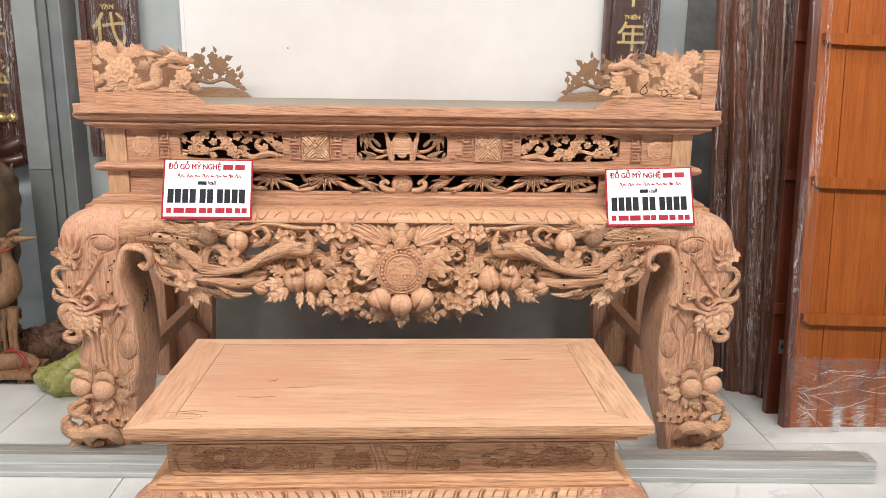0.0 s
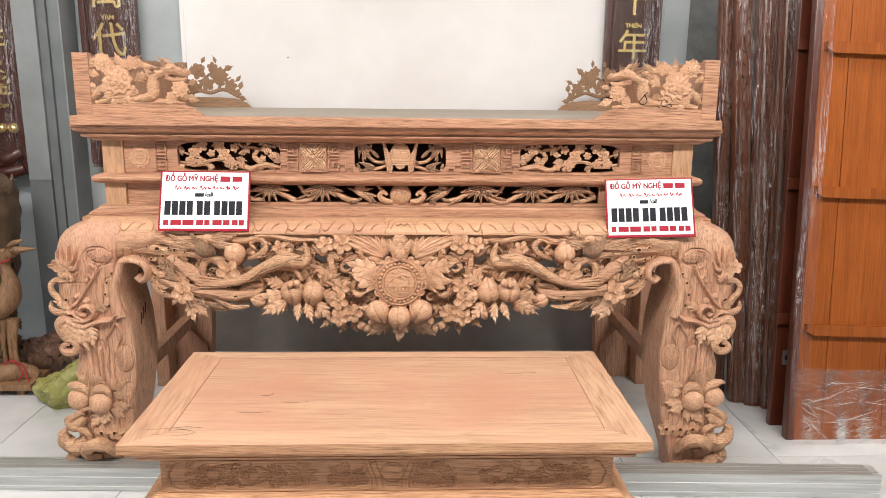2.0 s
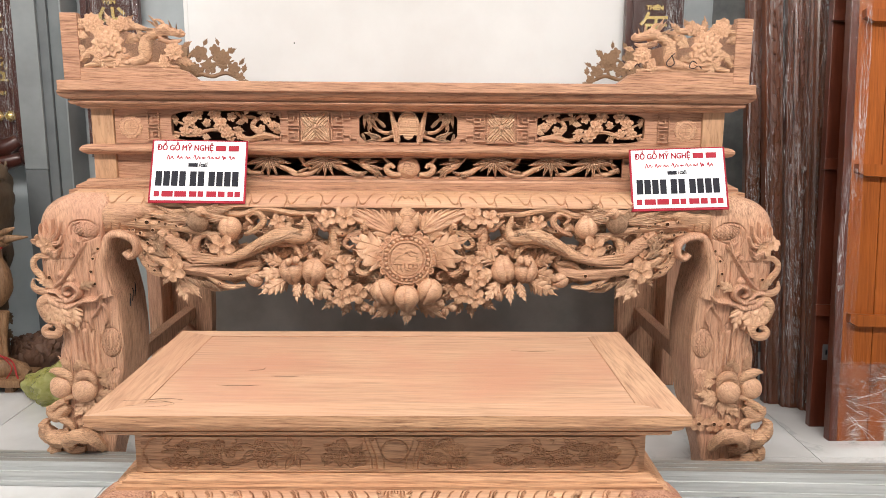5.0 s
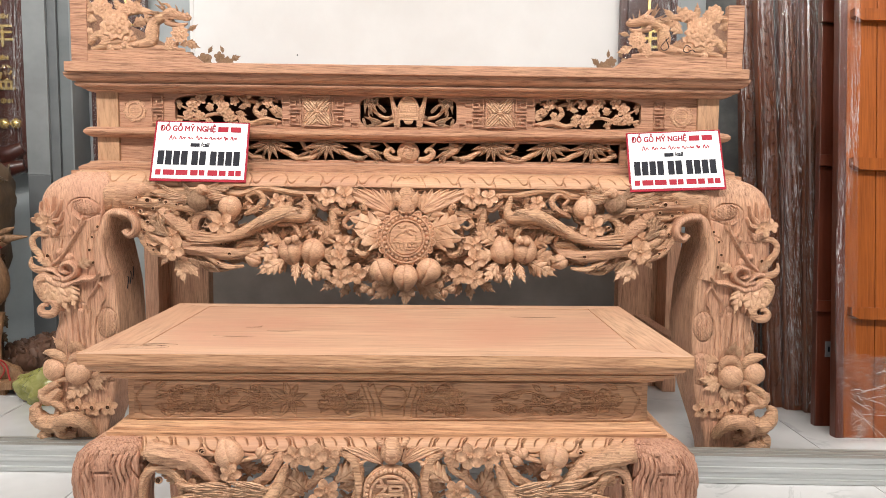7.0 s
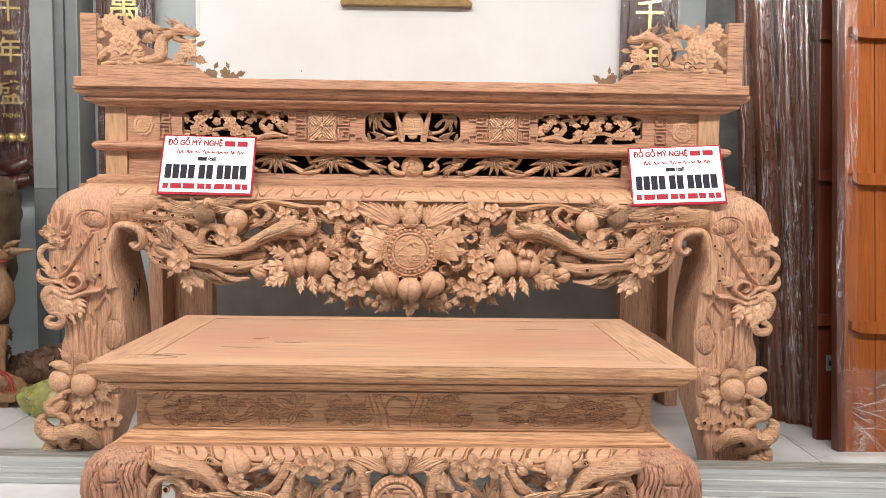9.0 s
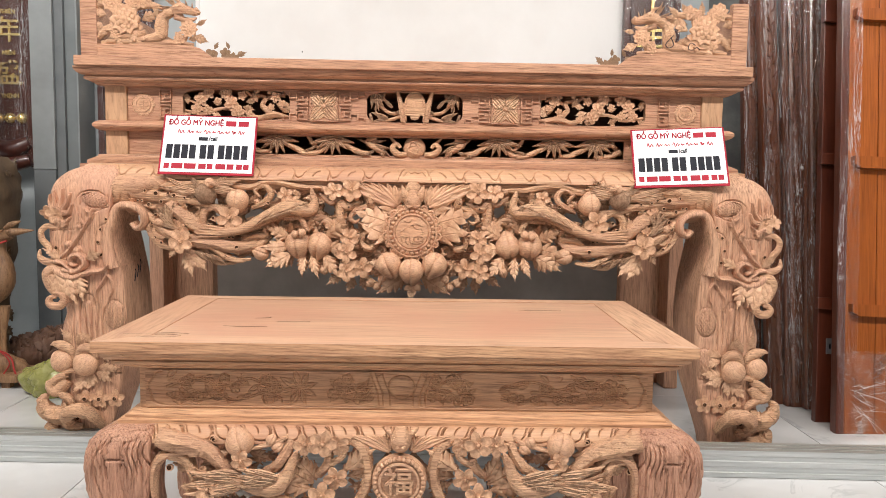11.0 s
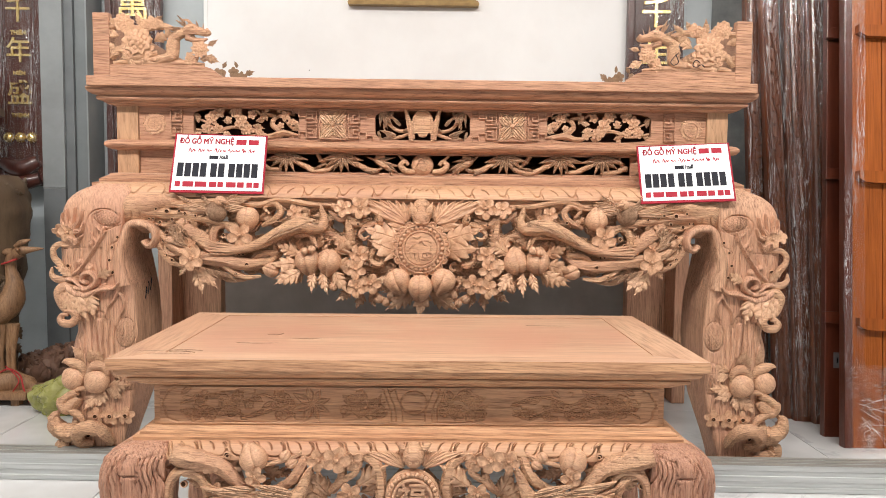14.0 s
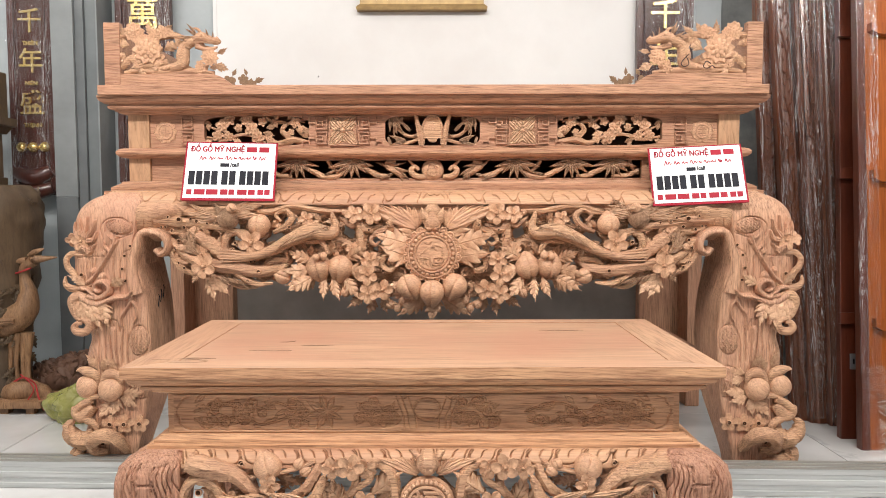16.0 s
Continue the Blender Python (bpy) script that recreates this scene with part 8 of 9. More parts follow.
# ---- the two price boards that lean on the altar ----
def price_board(m, mirror):
    board = thing("sign_board", "white board with red border and dark bars, leaning on the altar", "sign", "sign boards on the altar")
    board.matrix_basis = m @ Matrix.Diagonal((0.295 / 0.313, 1, 0.2065 / 0.224, 1))
    # local: x across, z up, centre at the middle of the lower edge
    part("red_back", box(-0.1565, 0.1565, 0.0, 0.004, 0.0, 0.224, 0.0015), red_ink, board, "red board edge")
    part("white_face", box(-0.150, 0.150, -0.0012, 0.001, 0.009, 0.219, 0.0005), paper, board)
    f = -0.0018
    for k, (dx, dz) in enumerate(((0.0, 0.0), (0.0007, 0.0), (0.0014, 0.0), (0.0007, 0.0008))):
        lettering("title", "ĐỒ GỖ MỸ NGHỆ", 0.0285, red_ink, board, Matrix.Translation((-0.139 + dx, f - 0.00015 * k, 0.1936 + dz)), align="LEFT", squeeze=0.79)
    part("title_bar", box(0.052, 0.086, f - 0.0006, f, 0.1842, 0.2036, 0), red_ink, board)
    part("title_bar", box(0.094, 0.128, f - 0.0006, f, 0.1842, 0.2036, 0), red_ink, board)
    rnd2 = random.Random(2)
    x = -0.105
    while x < 0.10:
        w, k = rnd2.uniform(0.010, 0.024), rnd2.uniform(0.3, 1.0)
        part("handwritten_stroke", tube([(x, f, 0.1572 + rnd2.uniform(-0.006, 0.006)), (x + w * 0.2, f, 0.1600 + 0.009 * k), (x + w * 0.4, f, 0.1585 - 0.006 * k), (x + w * 0.7, f, 0.1600 + 0.005 * k * k), (x + w * 0.85, f, 0.1580 - 0.003 * k), (x + w, f, 0.1615 + rnd2.uniform(-0.003, 0.005))], [0.0011, 0.0017, 0.0015, 0.0015, 0.0013, 0.0008], n=16, ring=4, flat=0.4), red_ink, board)
        x += w + rnd2.uniform(0.003, 0.010)
    part("call_bar", box(-0.034, -0.004, f - 0.0006, f, 0.1271, 0.1400, 0), ink, board)
    lettering("call", "/call", 0.021, ink, board, Matrix.Translation((0.0, f, 0.1346)), bold=0.0005, align="LEFT", squeeze=0.85)
    # the number, as bars
    x = -0.137
    for group in (4, 2, 4):
        for k in range(group):
            part("number_bar", box(x, x + 0.0205, f - 0.0006, f, 0.0592, 0.1109, 0.0), ink, board)
            x += 0.0255
        x += 0.009
    for a, b in ((-0.139, -0.122), (-0.114, -0.078), (-0.073, -0.035), (-0.026, -0.002), (0.002, 0.020), (0.030, 0.062), (0.067, 0.089), (0.098, 0.117), (0.121, 0.139)):
        part("address_bar", box(a, b, f - 0.0006, f, 0.0215, 0.0409, 0), red_ink, board)
    return board


price_board(Matrix.Translation((-0.6545, -0.0580, 0.9107)) @ Matrix.Rotation(radians(0.6), 4, "Y") @ Matrix.Rotation(radians(2.9), 4, "Z") @ Matrix.Rotation(radians(-22.7), 4, "X"), False)
price_board(Matrix.Translation((0.8455, -0.0680, 0.8970)) @ Matrix.Rotation(radians(-2.5), 4, "Y") @ Matrix.Rotation(radians(-6.7), 4, "Z") @ Matrix.Rotation(radians(-23.8), 4, "X"), True)


# ---- couplet boards on the wall ----
fret_relief = speckled("couplet_fret", (0.05, 0.014, 0.010), (0.085, 0.026, 0.018), 60.0, 0.35)


def couplet(x, w, z0, z1, y, words, label, sized=0.12, glint=False):
    """A tall dark lacquered board with gilt characters and a fretted ground."""
    board = thing("couplet_board", label, "couplet board", "couplet boards", at=(x, y, 0))
    h = w / 2
    part("board", box(-h, h, 0.0, 0.03, z0, z1, 0.004), wood_panel, board)
    for s in (1, -1):
        part("side_rim", box(min(s * h, s * (h - 0.03)), max(s * h, s * (h - 0.03)), -0.014, 0.0, z0 + 0.02, z1, 0.005), wood_panel, board)
        part("inner_rim", box(min(s * (h - 0.036), s * (h - 0.042)), max(s * (h - 0.036), s * (h - 0.042)), -0.007, 0.0, z0 + 0.02, z1, 0.002), wood_panel, board)
    # key-fret ground
    bm = bmesh.new()
    step = 0.017
    nx, nz = int((w - 0.09) / step), int((z1 - z0 - 0.12) / step)
    for i in range(nx):
        for j in range(nz):
            cx, cz = -h + 0.045 + step * (i + 0.5), z0 + 0.12 + step * (j + 0.5)
            if (i + j) % 2:
                add_box(bm, cx - 0.0075, cx + 0.0075, -0.0025, 0.0, cz - 0.002, cz + 0.002)
            else:
                add_box(bm, cx - 0.002, cx + 0.002, -0.0025, 0.0, cz - 0.0075, cz + 0.0075)
    tagged(part("fret_ground", finish(bm, "fret_ground"), fret_relief, board, "fine key-fret ground"), kind="stuff")
    for text, z, size in words:
        lettering("gilt_sign", text, size, gold, board, Matrix.Translation((0, -0.006, z)), depth=0.004, bold=0.0012)
    return board


left_board = couplet(-1.415, 0.265, 0.98, 2.3, 1.225, [("萬", 1.80, 0.165), ("VẠN", 1.692, 0.030), ("代", 1.580, 0.165), ("ĐẠI", 1.47, 0.030), ("榮", 1.36, 0.165)], "dark lacquered couplet board with gilt characters")
right_board = couplet(1.105, 0.27, 0.98, 2.3, 1.225, [("千", 1.795, 0.15), ("THIÊN", 1.685, 0.028), ("年", 1.585, 0.15), ("ĐỨC", 1.885, 0.028), ("NIÊN", 1.48, 0.028)], "dark lacquered couplet board with gilt characters")
far_board = couplet(-1.948, 0.215, 0.94, 2.3, 1.20, [("千", 1.765, 0.125), ("THIÊN", 1.665, 0.026), ("年", 1.575, 0.125), ("NIÊN", 1.475, 0.026), ("盛", 1.375, 0.125), ("THỊNH", 1.275, 0.026)], "dark lacquered couplet board wrapped in clear film")
for k in range(3):
    motif("gilt_bead", own_copy(ROUND, gold, "gilt_bead"), gold, far_board, -0.055 + 0.055 * k, -0.012, 1.17, 0.026, 90)
part("foot_scroll", tube([(-0.085, -0.01, 1.05), (0.0, -0.02, 1.02), (0.085, -0.01, 1.06)], [0.03, 0.045, 0.03], n=14, ring=10), wood_panel, far_board)
part("foot_scroll", tube([(-0.09, -0.01, 0.97), (0.0, -0.02, 0.955), (0.09, -0.01, 0.975)], [0.03, 0.04, 0.03], n=14, ring=10), wood_panel, far_board)


def film_sheet(name, x0, x1, z0, z1, y, amp, folds, parent, seed=0, lean=0.0, mat=None):
    """Wrinkled stretch film hung in front of something, with tight vertical folds."""
    bm = bmesh.new()
    nx, nz = 46, 60
    vs = []
    for i in range(nx + 1):
        col = []
        for j in range(nz + 1):
            u, v = i / nx, j / nz
            x, z = x0 + (x1 - x0) * u, z0 + (z1 - z0) * v
            r = noise.noise(Vector((x * folds + seed, z * 2.2, seed * 3.1)))
            r2 = noise.noise(Vector((x * folds * 2.7, z * 6 + seed, 7)))
            col.append(bm.verts.new((x + lean * v + 0.003 * r2, y - amp * (abs(r) * 1.4 + 0.4 * abs(r2)), z)))
        vs.append(col)
    for i in range(nx):
        for j in range(nz):
            bm.faces.new((vs[i][j], vs[i + 1][j], vs[i + 1][j + 1], vs[i][j + 1]))
    ob = part(name, finish(bm, name, True), mat or film_clear, parent, "clear wrinkled stretch film")
    ob.visible_shadow = False
    return ob


film_sheet("film", -0.118, 0.118, 0.93, 2.3, -0.028, 0.012, 28, far_board, 1)
film_sheet("film", -0.14, 0.14, 0.98, 2.3, -0.026, 0.010, 26, left_board, 2)
film_sheet("film", -0.14, 0.14, 0.98, 2.3, -0.026, 0.010, 26, right_board, 3)

# gilt wooden picture frame high on the wall
frame_gilt = speckled("old_gilt_wood", (0.30, 0.19, 0.08), (0.42, 0.28, 0.12), 30.0, 0.4, 0.3)
picture = thing("picture_frame", "old gilt wooden picture frame hung high on the wall", "picture frame", at=(-0.07, 1.24, 1.83))
part("bottom_rail", moulding(-0.30, 0.30, 0.0, 0.03, [(0.015, 0.0), (0.018, 0.012), (0.010, 0.022), (0.0, 0.03), (0.0, 0.05)]), frame_gilt, picture)
for s in (1, -1):
    part("side_rail", box(min(s * 0.30, s * 0.25), max(s * 0.30, s * 0.25), -0.01, 0.03, 0.05, 0.42, 0.006), frame_gilt, picture)
part("top_rail", box(-0.30, 0.30, -0.01, 0.03, 0.42, 0.47, 0.006), frame_gilt, picture)
part("picture_sheet", box(-0.26, 0.26, 0.012, 0.02, 0.04, 0.43, 0), paper, picture)

# specks on the white wall
tagged(part("wall_mark", box(-0.582, -0.577, WALL_Y - 0.002, WALL_Y, 1.515, 1.522, 0), ink), "tiny dark nail mark on the wall", "mark", kind="structure")


# ---- door leaves leaning at the side ----
def door_leaf(name, label, at, lean, turn, width, height, mat, seams, battens, body_label=""):
    leaf = thing(name, label, "door leaf", "leaning door leaves", at=at)
    leaf.rotation_euler = (radians(-lean), radians(1.7), radians(turn))
    x = 0.0
    for k, w in enumerate(seams):
        part("plank", box(x + 0.0012, x + w - 0.0012, 0.0, 0.032, 0.0, height, 0.003), mat, leaf, body_label)
        x += w
    for z in battens:
        part("batten", prism([(0.012, z - 0.006), (0.04, z - 0.02), (width, z - 0.02), (width, z + 0.02), (0.012, z + 0.024)], -0.03, -0.0005), mat, leaf, "square batten across the planks")
    return leaf


leaf = door_leaf("door_leaf", "orange-brown stained wooden door leaf leaning upright", (1.582, 0.222, 0.0), 8.0, 0, 0.9, 2.35, wood_door, [0.115, 0.245, 0.25, 0.25], (0.455, 1.005, 1.565, 2.1))
part("stile", box(-0.03, 0.0, -0.004, 0.036, 0.0, 2.35, 0.003), wood_edge, leaf, "dark edge of the leaf")
film = film_sheet("film", -0.045, 0.9, 0.0, 0.30, -0.036, 0.016, 9, leaf, 4, mat=film_glinted)
film_sheet("film", -0.045, 0.9, 0.10, 0.31, -0.05, 0.02, 14, leaf, 8, mat=film_glinted)
film_sheet("film", -0.05, 0.03, 0.28, 2.35, -0.03, 0.008, 30, leaf, 5)
glint_white = speckled("white_film_glint", (0.72, 0.72, 0.73), (0.88, 0.88, 0.88), 60.0, 0.18)
rnd = random.Random(12)
for k in range(40):
    # white creases with glints built in: knotted near the edge, slack over the planks
    if k < 12:
        x, z, a, ln = 0.02 + rnd.uniform(-0.03, 0.05), 0.13 + rnd.uniform(-0.06, 0.06), rnd.uniform(-1.2, 0.9), rnd.uniform(0.04, 0.15)
    else:
        x, z, a, ln = rnd.uniform(0.02, 0.5), rnd.uniform(0.03, 0.27), rnd.uniform(-0.25, 0.4), rnd.uniform(0.03, 0.16)
    end = min(0.30, max(0.004, z + ln * math.sin(a)))
    r = rnd.uniform(0.0003, 0.0008)
    part("film_crease", tube([(x, -0.058, z), (x + ln * 0.5 * math.cos(a), -0.066, (z + end) / 2 + rnd.uniform(-0.006, 0.01)), (x + ln * math.cos(a), -0.058, end)], [r * 0.4, r, r * 0.3], n=8, ring=4), glint_white, leaf)

back_leaf = door_leaf("door_leaf", "dark red-brown wooden door leaf behind another", (1.545, 0.352, 0.0), 7.3, 0, 0.5, 2.35, wood_edge, [0.5], ())
for z in (0.46, 1.02, 1.58, 2.1):
    part("batten_end", box(-0.012, 0.09, -0.024, -0.0005, z - 0.022, z + 0.022, 0.003), wood_edge, back_leaf)
hinge_metal = speckled("grey_hinge_steel", (0.20, 0.21, 0.22), (0.30, 0.31, 0.32), 20.0, 0.4, 0.6)
plate = part("hinge_plate", box(0.035, 0.066, -0.006, -0.0005, 0.265, 0.325, 0.001), hinge_metal, back_leaf, "grey steel hinge plate")
part("hinge_slot", box(0.045, 0.051, -0.0068, -0.006, 0.285, 0.305, 0), ink, plate)
part("hinge_plate", box(0.03, 0.075, -0.012, -0.0005, 1.80, 1.86, 0.002), hinge_metal, back_leaf, "grey steel hinge plate")


# ---- carved dark posts in stretch film ----
def carved_post(x, y, lean, turn, w, label):
    p = thing("carved_post", label, "carved post", "wrapped carved posts", at=(x, y, 0))
    p.rotation_euler = (radians(-lean), radians(turn), 0)
    prof = [(-w / 2, 0.03), (-w / 2, 0.0), (-w * 0.42, -0.010), (-w * 0.34, -0.004), (-w * 0.26, -0.016), (-w * 0.16, -0.02), (w * 0.16, -0.02), (w * 0.26, -0.016), (w * 0.34, -0.004), (w * 0.42, -0.010), (w / 2, 0.0), (w / 2, 0.03)]
    bm = bmesh.new()
    lo = [bm.verts.new((a, b, 0)) for a, b in prof]
    hi = [bm.verts.new((a, b, 2.5)) for a, b in prof]
    n = len(prof)
    for i in range(n):
        bm.faces.new((lo[i], lo[(i + 1) % n], hi[(i + 1) % n], hi[i]))
    bm.faces.new(lo)
    bm.faces.new(list(reversed(hi)))
    part("shaft", bm, wood_column, p)
    vine = [(0.010 * math.sin(k * 1.3), -0.022, 0.1 + 0.055 * k) for k in range(42)]
    part("carved_vine", tube(vine, [0.0035] * 42, n=170, ring=5), wood_column, p)
    bm = bmesh.new()
    for k in range(84):
        z = 0.09 + 0.027 * k
        s = 1 if k % 2 else -1
        add_tube(bm, [(0.004 * s, -0.022, z), (0.012 * s, -0.026, z + 0.008), (0.016 * s, -0.022, z + 0.018)], [0.002, 0.0045, 0.001], n=5, ring=5)
    tagged(part("carved_leaves", finish(bm, "carved_leaves", True), wood_column, p), kind="stuff")
    film_sheet("film", -w / 2 - 0.008, w / 2 + 0.008, 0.02, 2.45, -0.026, 0.007, 40, p, int(x * 1000) % 17)
    return p


for x, y, lean, turn, w in ((1.515, 0.60, 5.0, -2.3, 0.075), (1.575, 0.56, 6.0, -1.1, 0.085), (1.635, 0.52, 7.0, -0.2, 0.085), (1.46, 0.70, 4.0, -1.8, 0.07)):
    carved_post(x, y, lean, turn, w, "tall dark carved wooden post wrapped in clear film")


# ---- carved crane, cabinet, roots and bag ----
CRANE_BLADE = own_copy(BLADE[2], wood_brown, "crane_blade")
DARK_LEAF = [own_copy(me, wood_dark, "dark_leaf") for me in LEAF]


def crane():
    c = thing("crane_statue", "brown carved wooden crane standing on a low base with red cords", "statue", at=(-1.80, 0.78, 0.0))
    bm = bmesh.new()
    for fx in (-0.05, 0.06):
        for fy in (-0.06, 0.05):
            add_box(bm, fx - 0.018, fx + 0.018, fy - 0.018, fy + 0.018, 0.0, 0.03, 0.003)
    add_box(bm, -0.11, 0.12, -0.10, 0.09, 0.028, 0.06, 0.006)
    add_tube(bm, [(-0.09, 0, 0.06), (-0.02, -0.02, 0.085), (0.06, 0, 0.08), (0.11, 0, 0.06)], [0.03, 0.05, 0.04, 0.02], n=16, ring=10, rough=0.15)
    for lx in (-0.055, -0.03, 0.0, 0.02):
        add_tube(bm, [(lx, 0.0, 0.07), (lx - 0.004, 0.0, 0.2), (lx + 0.01, 0.0, 0.34)], [0.013, 0.011, 0.02], n=12, ring=8, rough=0.08, seed=int(lx * 100))
    add_tube(bm, [(-0.15, 0.0, 0.33), (-0.09, 0, 0.36), (-0.03, 0, 0.40), (0.015, 0, 0.44), (0.03, 0, 0.51), (0.018, 0, 0.575), (0.025, -0.005, 0.625), (0.065, -0.01, 0.655)], [0.03, 0.052, 0.060, 0.054, 0.036, 0.023, 0.023, 0.026], n=40, ring=12, rough=0.06)
    add_tube(bm, [(0.07, -0.01, 0.658), (0.12, -0.01, 0.664), (0.165, -0.01, 0.668)], [0.020, 0.011, 0.003], n=12, ring=8)
    add_tube(bm, [(0.04, -0.01, 0.676), (0.07, -0.01, 0.692), (0.11, -0.01, 0.706)], [0.006, 0.012, 0.004], n=10, ring=8, flat=0.6)
    add_tube(bm, [(0.035, -0.01, 0.65), (0.005, -0.01, 0.652), (-0.02, -0.01, 0.646)], [0.02, 0.014, 0.003], n=8, ring=8)
    bmesh.ops.create_icosphere(bm, subdivisions=2, radius=0.007, matrix=Matrix.Translation((0.070, -0.036, 0.664)))
    part("body", finish(bm, "crane", True), wood_brown, c)
    cord = speckled("red_cord", (0.30, 0.02, 0.02), (0.42, 0.035, 0.03), 30.0, 0.8)
    part("neck_cord", tube([(-0.01, -0.02, 0.60), (0.02, -0.032, 0.608), (0.055, -0.026, 0.622), (0.025, 0.024, 0.615), (-0.01, -0.02, 0.60)], [0.004] * 5, n=24, ring=6), cord, c, "red cord")
    part("foot_cord", tube([(-0.03, -0.03, 0.13), (0.02, -0.04, 0.15), (0.06, -0.03, 0.12), (0.09, -0.06, 0.07), (0.13, -0.09, 0.02)], [0.004] * 5, n=24, ring=6), cord, c, "red cord")
    part("foot_cord", tube([(0.0, -0.03, 0.16), (0.05, -0.05, 0.13), (0.07, -0.06, 0.10), (0.05, -0.07, 0.06)], [0.003] * 4, n=20, ring=6), cord, c, "red cord")
    for fx, fz, ln, an in ((-0.12, 0.34, 0.14, 190), (-0.10, 0.37, 0.15, 175), (-0.05, 0.38, 0.14, 200), (0.0, 0.40, 0.12, 185), (-0.08, 0.33, 0.14, 215)):
        motif("feather", CRANE_BLADE, wood_brown, c, fx, -0.06, fz, ln, an)
    return c


crane()

# tall dark carved altar piece behind the crane
dark = thing("carved_cabinet", "dark brown heavily carved wooden altar cabinet leg", "carved cabinet", at=(-1.96, 0.86, 0.0))
rnd = random.Random(31)
bm = bmesh.new()
rows = spline([(0.0, 0.14), (0.2, 0.13), (0.45, 0.15), (0.7, 0.19), (0.9, 0.20), (0.98, 0.15)], 40)
loops = []
for z, r in rows:
    loops.append([bm.verts.new((r * math.cos(a) * (1 + 0.14 * noise.noise(Vector((math.cos(a) * 3, math.sin(a) * 3, z * 14)))), r * math.sin(a), max(0, z))) for a in [2 * math.pi * k / 40 for k in range(40)]])
for a, b in zip(loops, loops[1:]):
    for k in range(40):
        bm.faces.new((a[k], a[(k + 1) % 40], b[(k + 1) % 40], b[k]))
bm.faces.new(loops[0])
bm.faces.new(list(reversed(loops[-1])))
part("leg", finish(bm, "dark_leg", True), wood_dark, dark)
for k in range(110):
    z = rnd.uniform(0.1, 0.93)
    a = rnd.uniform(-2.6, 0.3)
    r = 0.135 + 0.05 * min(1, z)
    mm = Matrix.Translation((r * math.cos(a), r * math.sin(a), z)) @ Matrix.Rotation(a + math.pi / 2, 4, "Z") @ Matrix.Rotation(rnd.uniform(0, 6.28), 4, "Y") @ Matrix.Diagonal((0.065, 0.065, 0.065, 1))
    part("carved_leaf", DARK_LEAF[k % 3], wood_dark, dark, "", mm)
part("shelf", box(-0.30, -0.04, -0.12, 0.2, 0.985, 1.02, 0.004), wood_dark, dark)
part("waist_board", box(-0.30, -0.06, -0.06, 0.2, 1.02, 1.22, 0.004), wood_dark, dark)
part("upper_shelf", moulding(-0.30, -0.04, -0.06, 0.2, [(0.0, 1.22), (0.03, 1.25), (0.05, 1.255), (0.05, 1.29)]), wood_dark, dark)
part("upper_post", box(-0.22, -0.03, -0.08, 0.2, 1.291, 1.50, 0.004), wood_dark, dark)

# heap of knotty carved root on the floor
root = thing("carved_root", "brown knobbly carved wooden root lying on the floor", "carved root", at=(-1.60, 0.93, 0.0))
bm = bmesh.new()
add_tube(bm, [(-0.25, 0.1, 0.06), (-0.1, 0.02, 0.10), (0.05, 0.05, 0.11), (0.22, 0.1, 0.06)], [0.04, 0.085, 0.075, 0.04], n=20, ring=14, rough=0.2)
for k in range(620):
    a, u = rnd.uniform(0.2, 3.6), rnd.uniform(-1, 1)
    x, y, z = 0.27 * u, 0.05 - 0.15 * math.cos(a) * (1 - 0.4 * abs(u)), max(0.012, 0.07 + 0.15 * math.sin(a) * (1 - 0.55 * abs(u)))
    bmesh.ops.create_icosphere(bm, subdivisions=1, radius=rnd.uniform(0.009, 0.019), matrix=Matrix.Translation((x, y, z)) @ Matrix.Rotation(rnd.uniform(0, 3), 4, "Y") @ Matrix.Rotation(rnd.uniform(-0.8, 0.8), 4, "X") @ Matrix.Diagonal((1.7, 0.5, 1.0, 1)))
low = min(v.co.z for v in bm.verts)
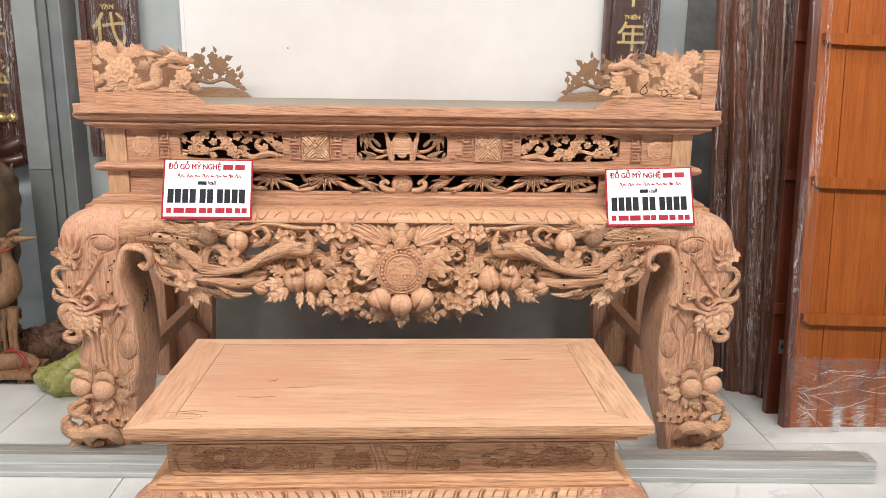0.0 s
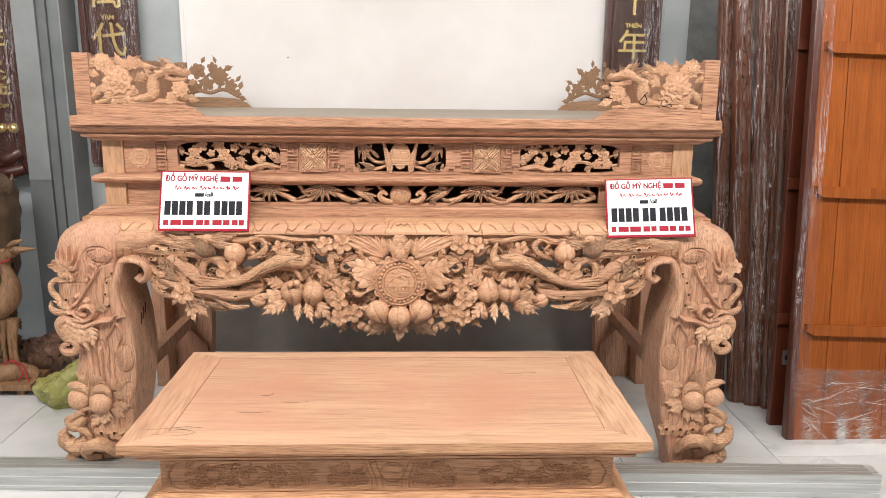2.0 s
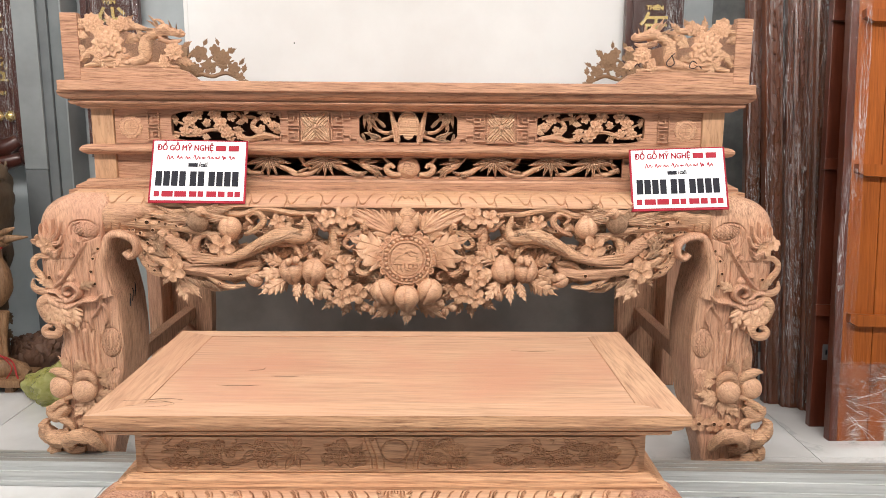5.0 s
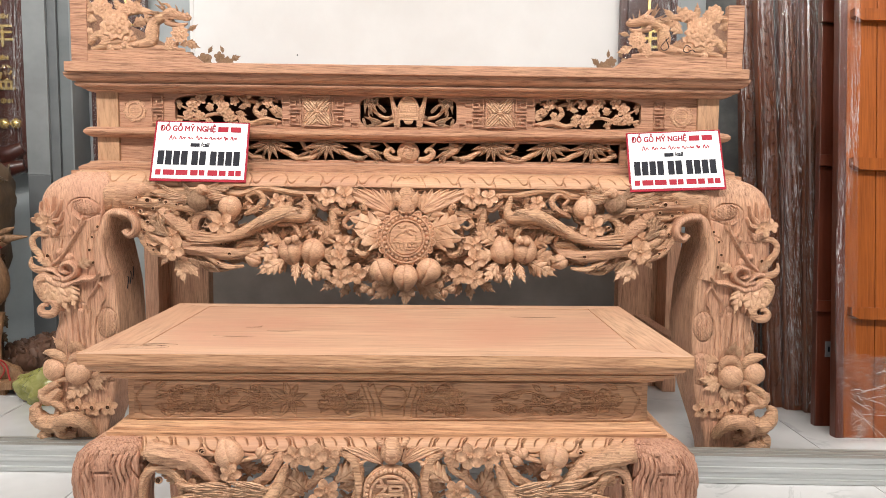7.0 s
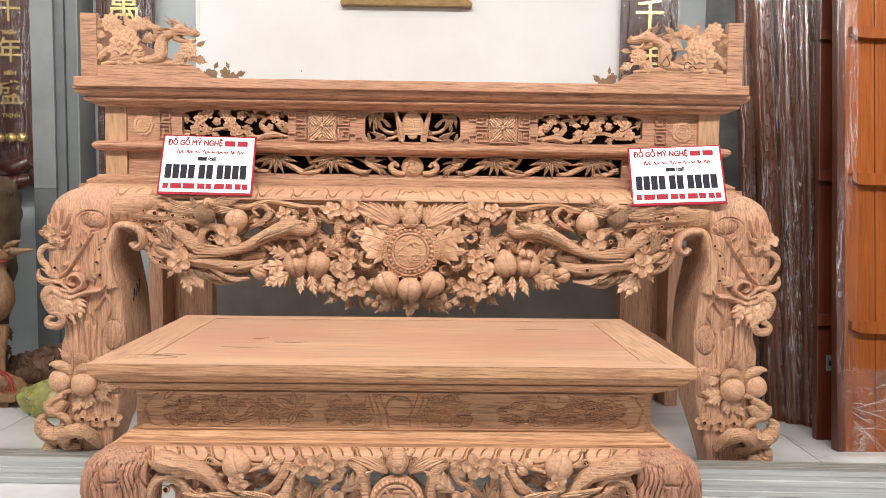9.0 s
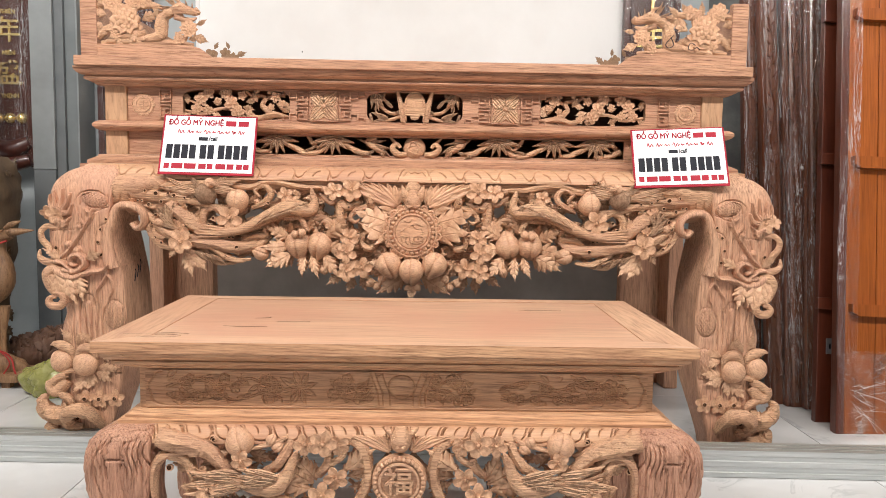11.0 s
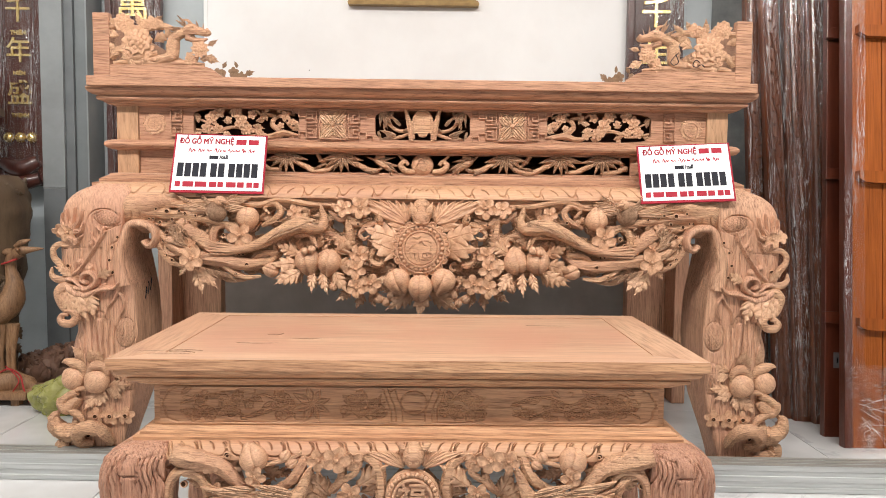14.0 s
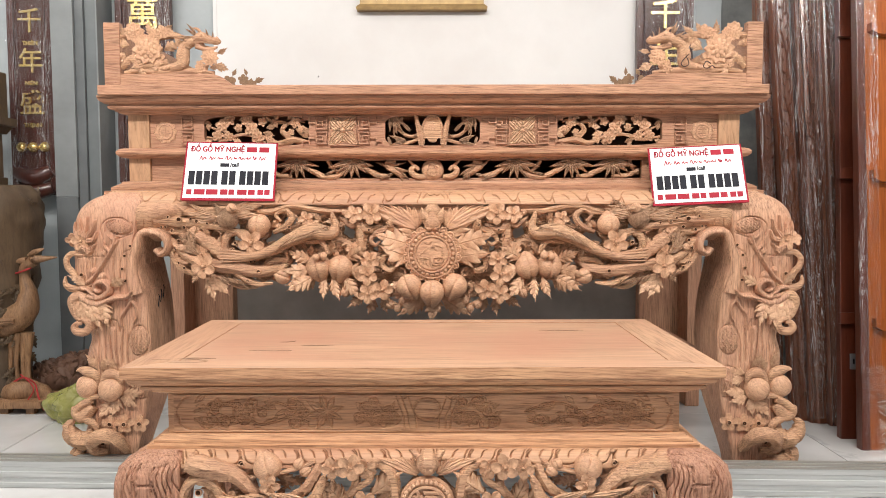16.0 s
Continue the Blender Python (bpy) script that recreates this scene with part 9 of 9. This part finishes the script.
for v in bm.verts:
    v.co.z = max(0.0, v.co.z)
wood_root = wood("red_brown_root_wood", (0.19, 0.098, 0.06), (0.13, 0.064, 0.04), (0.06, 0.03, 0.02), (20, 20, 20), rough=0.6)
part("root_body", finish(bm, "root", True), wood_root, root)


# crumpled yellow-green plastic bag
def bag_material():
    mat, nt, bsdf = material("yellow_green_plastic", 0.22)
    bsdf.inputs["Base Color"].default_value = (0.30, 0.30, 0.06, 1)
    bsdf.inputs["Transmission Weight"].default_value = 0.35
    v = mapping(nt, (1, 1, 1))
    n1 = node(nt, "ShaderNodeTexNoise", Scale=26.0, Detail=4.0, Distortion=1.2)
    nt.links.new(v, n1.inputs["Vector"])
    nt.links.new(ramp(nt, n1.outputs["Fac"], [(0.3, (0.36, 0.35, 0.07)), (0.7, (0.60, 0.57, 0.22))]), bsdf.inputs["Base Color"])
    bump(nt, bsdf, n1.outputs["Fac"], 0.7, 0.01)
    return mat


bag = thing("plastic_bag", "crumpled yellow-green plastic bag lying on the floor", "plastic bag", at=(-1.43, 0.64, 0.0))
bm = bmesh.new()
bmesh.ops.create_icosphere(bm, subdivisions=5, radius=1)
for v in bm.verts:
    p = v.co.copy()
    k = 1 + 0.35 * noise.noise(p * 1.7 + Vector((4, 1, 2))) + 0.16 * abs(noise.noise(p * 5.0)) + 0.07 * abs(noise.noise(p * 13))
    v.co = Vector((p.x * 0.17 * k, p.y * 0.12 * k, max(0.0, 0.085 + p.z * 0.11 * k + 0.05 * p.x)))
part("bag_body", finish(bm, "bag", True), bag_material(), bag)


# ---- floor tiles ----
TX, TY, STEP = -0.975, 0.69, 0.604
tile_mesh = finish(box(0.0015, STEP - 0.0015, 0.0015, STEP - 0.0015, -0.006, 0.0, 0.0012), "tile")
tile_mesh.materials.append(tile_white)
for i in range(-5, 8):
    for j in range(-11, 1):
        x, y = TX + i * STEP, TY + j * STEP
        if x > 3.9 or x + STEP < -3.9 or y + STEP > 1.4:
            continue
        t = new("tile", tile_mesh)
        t.location = (x, y, 0)
        t.parent = floor
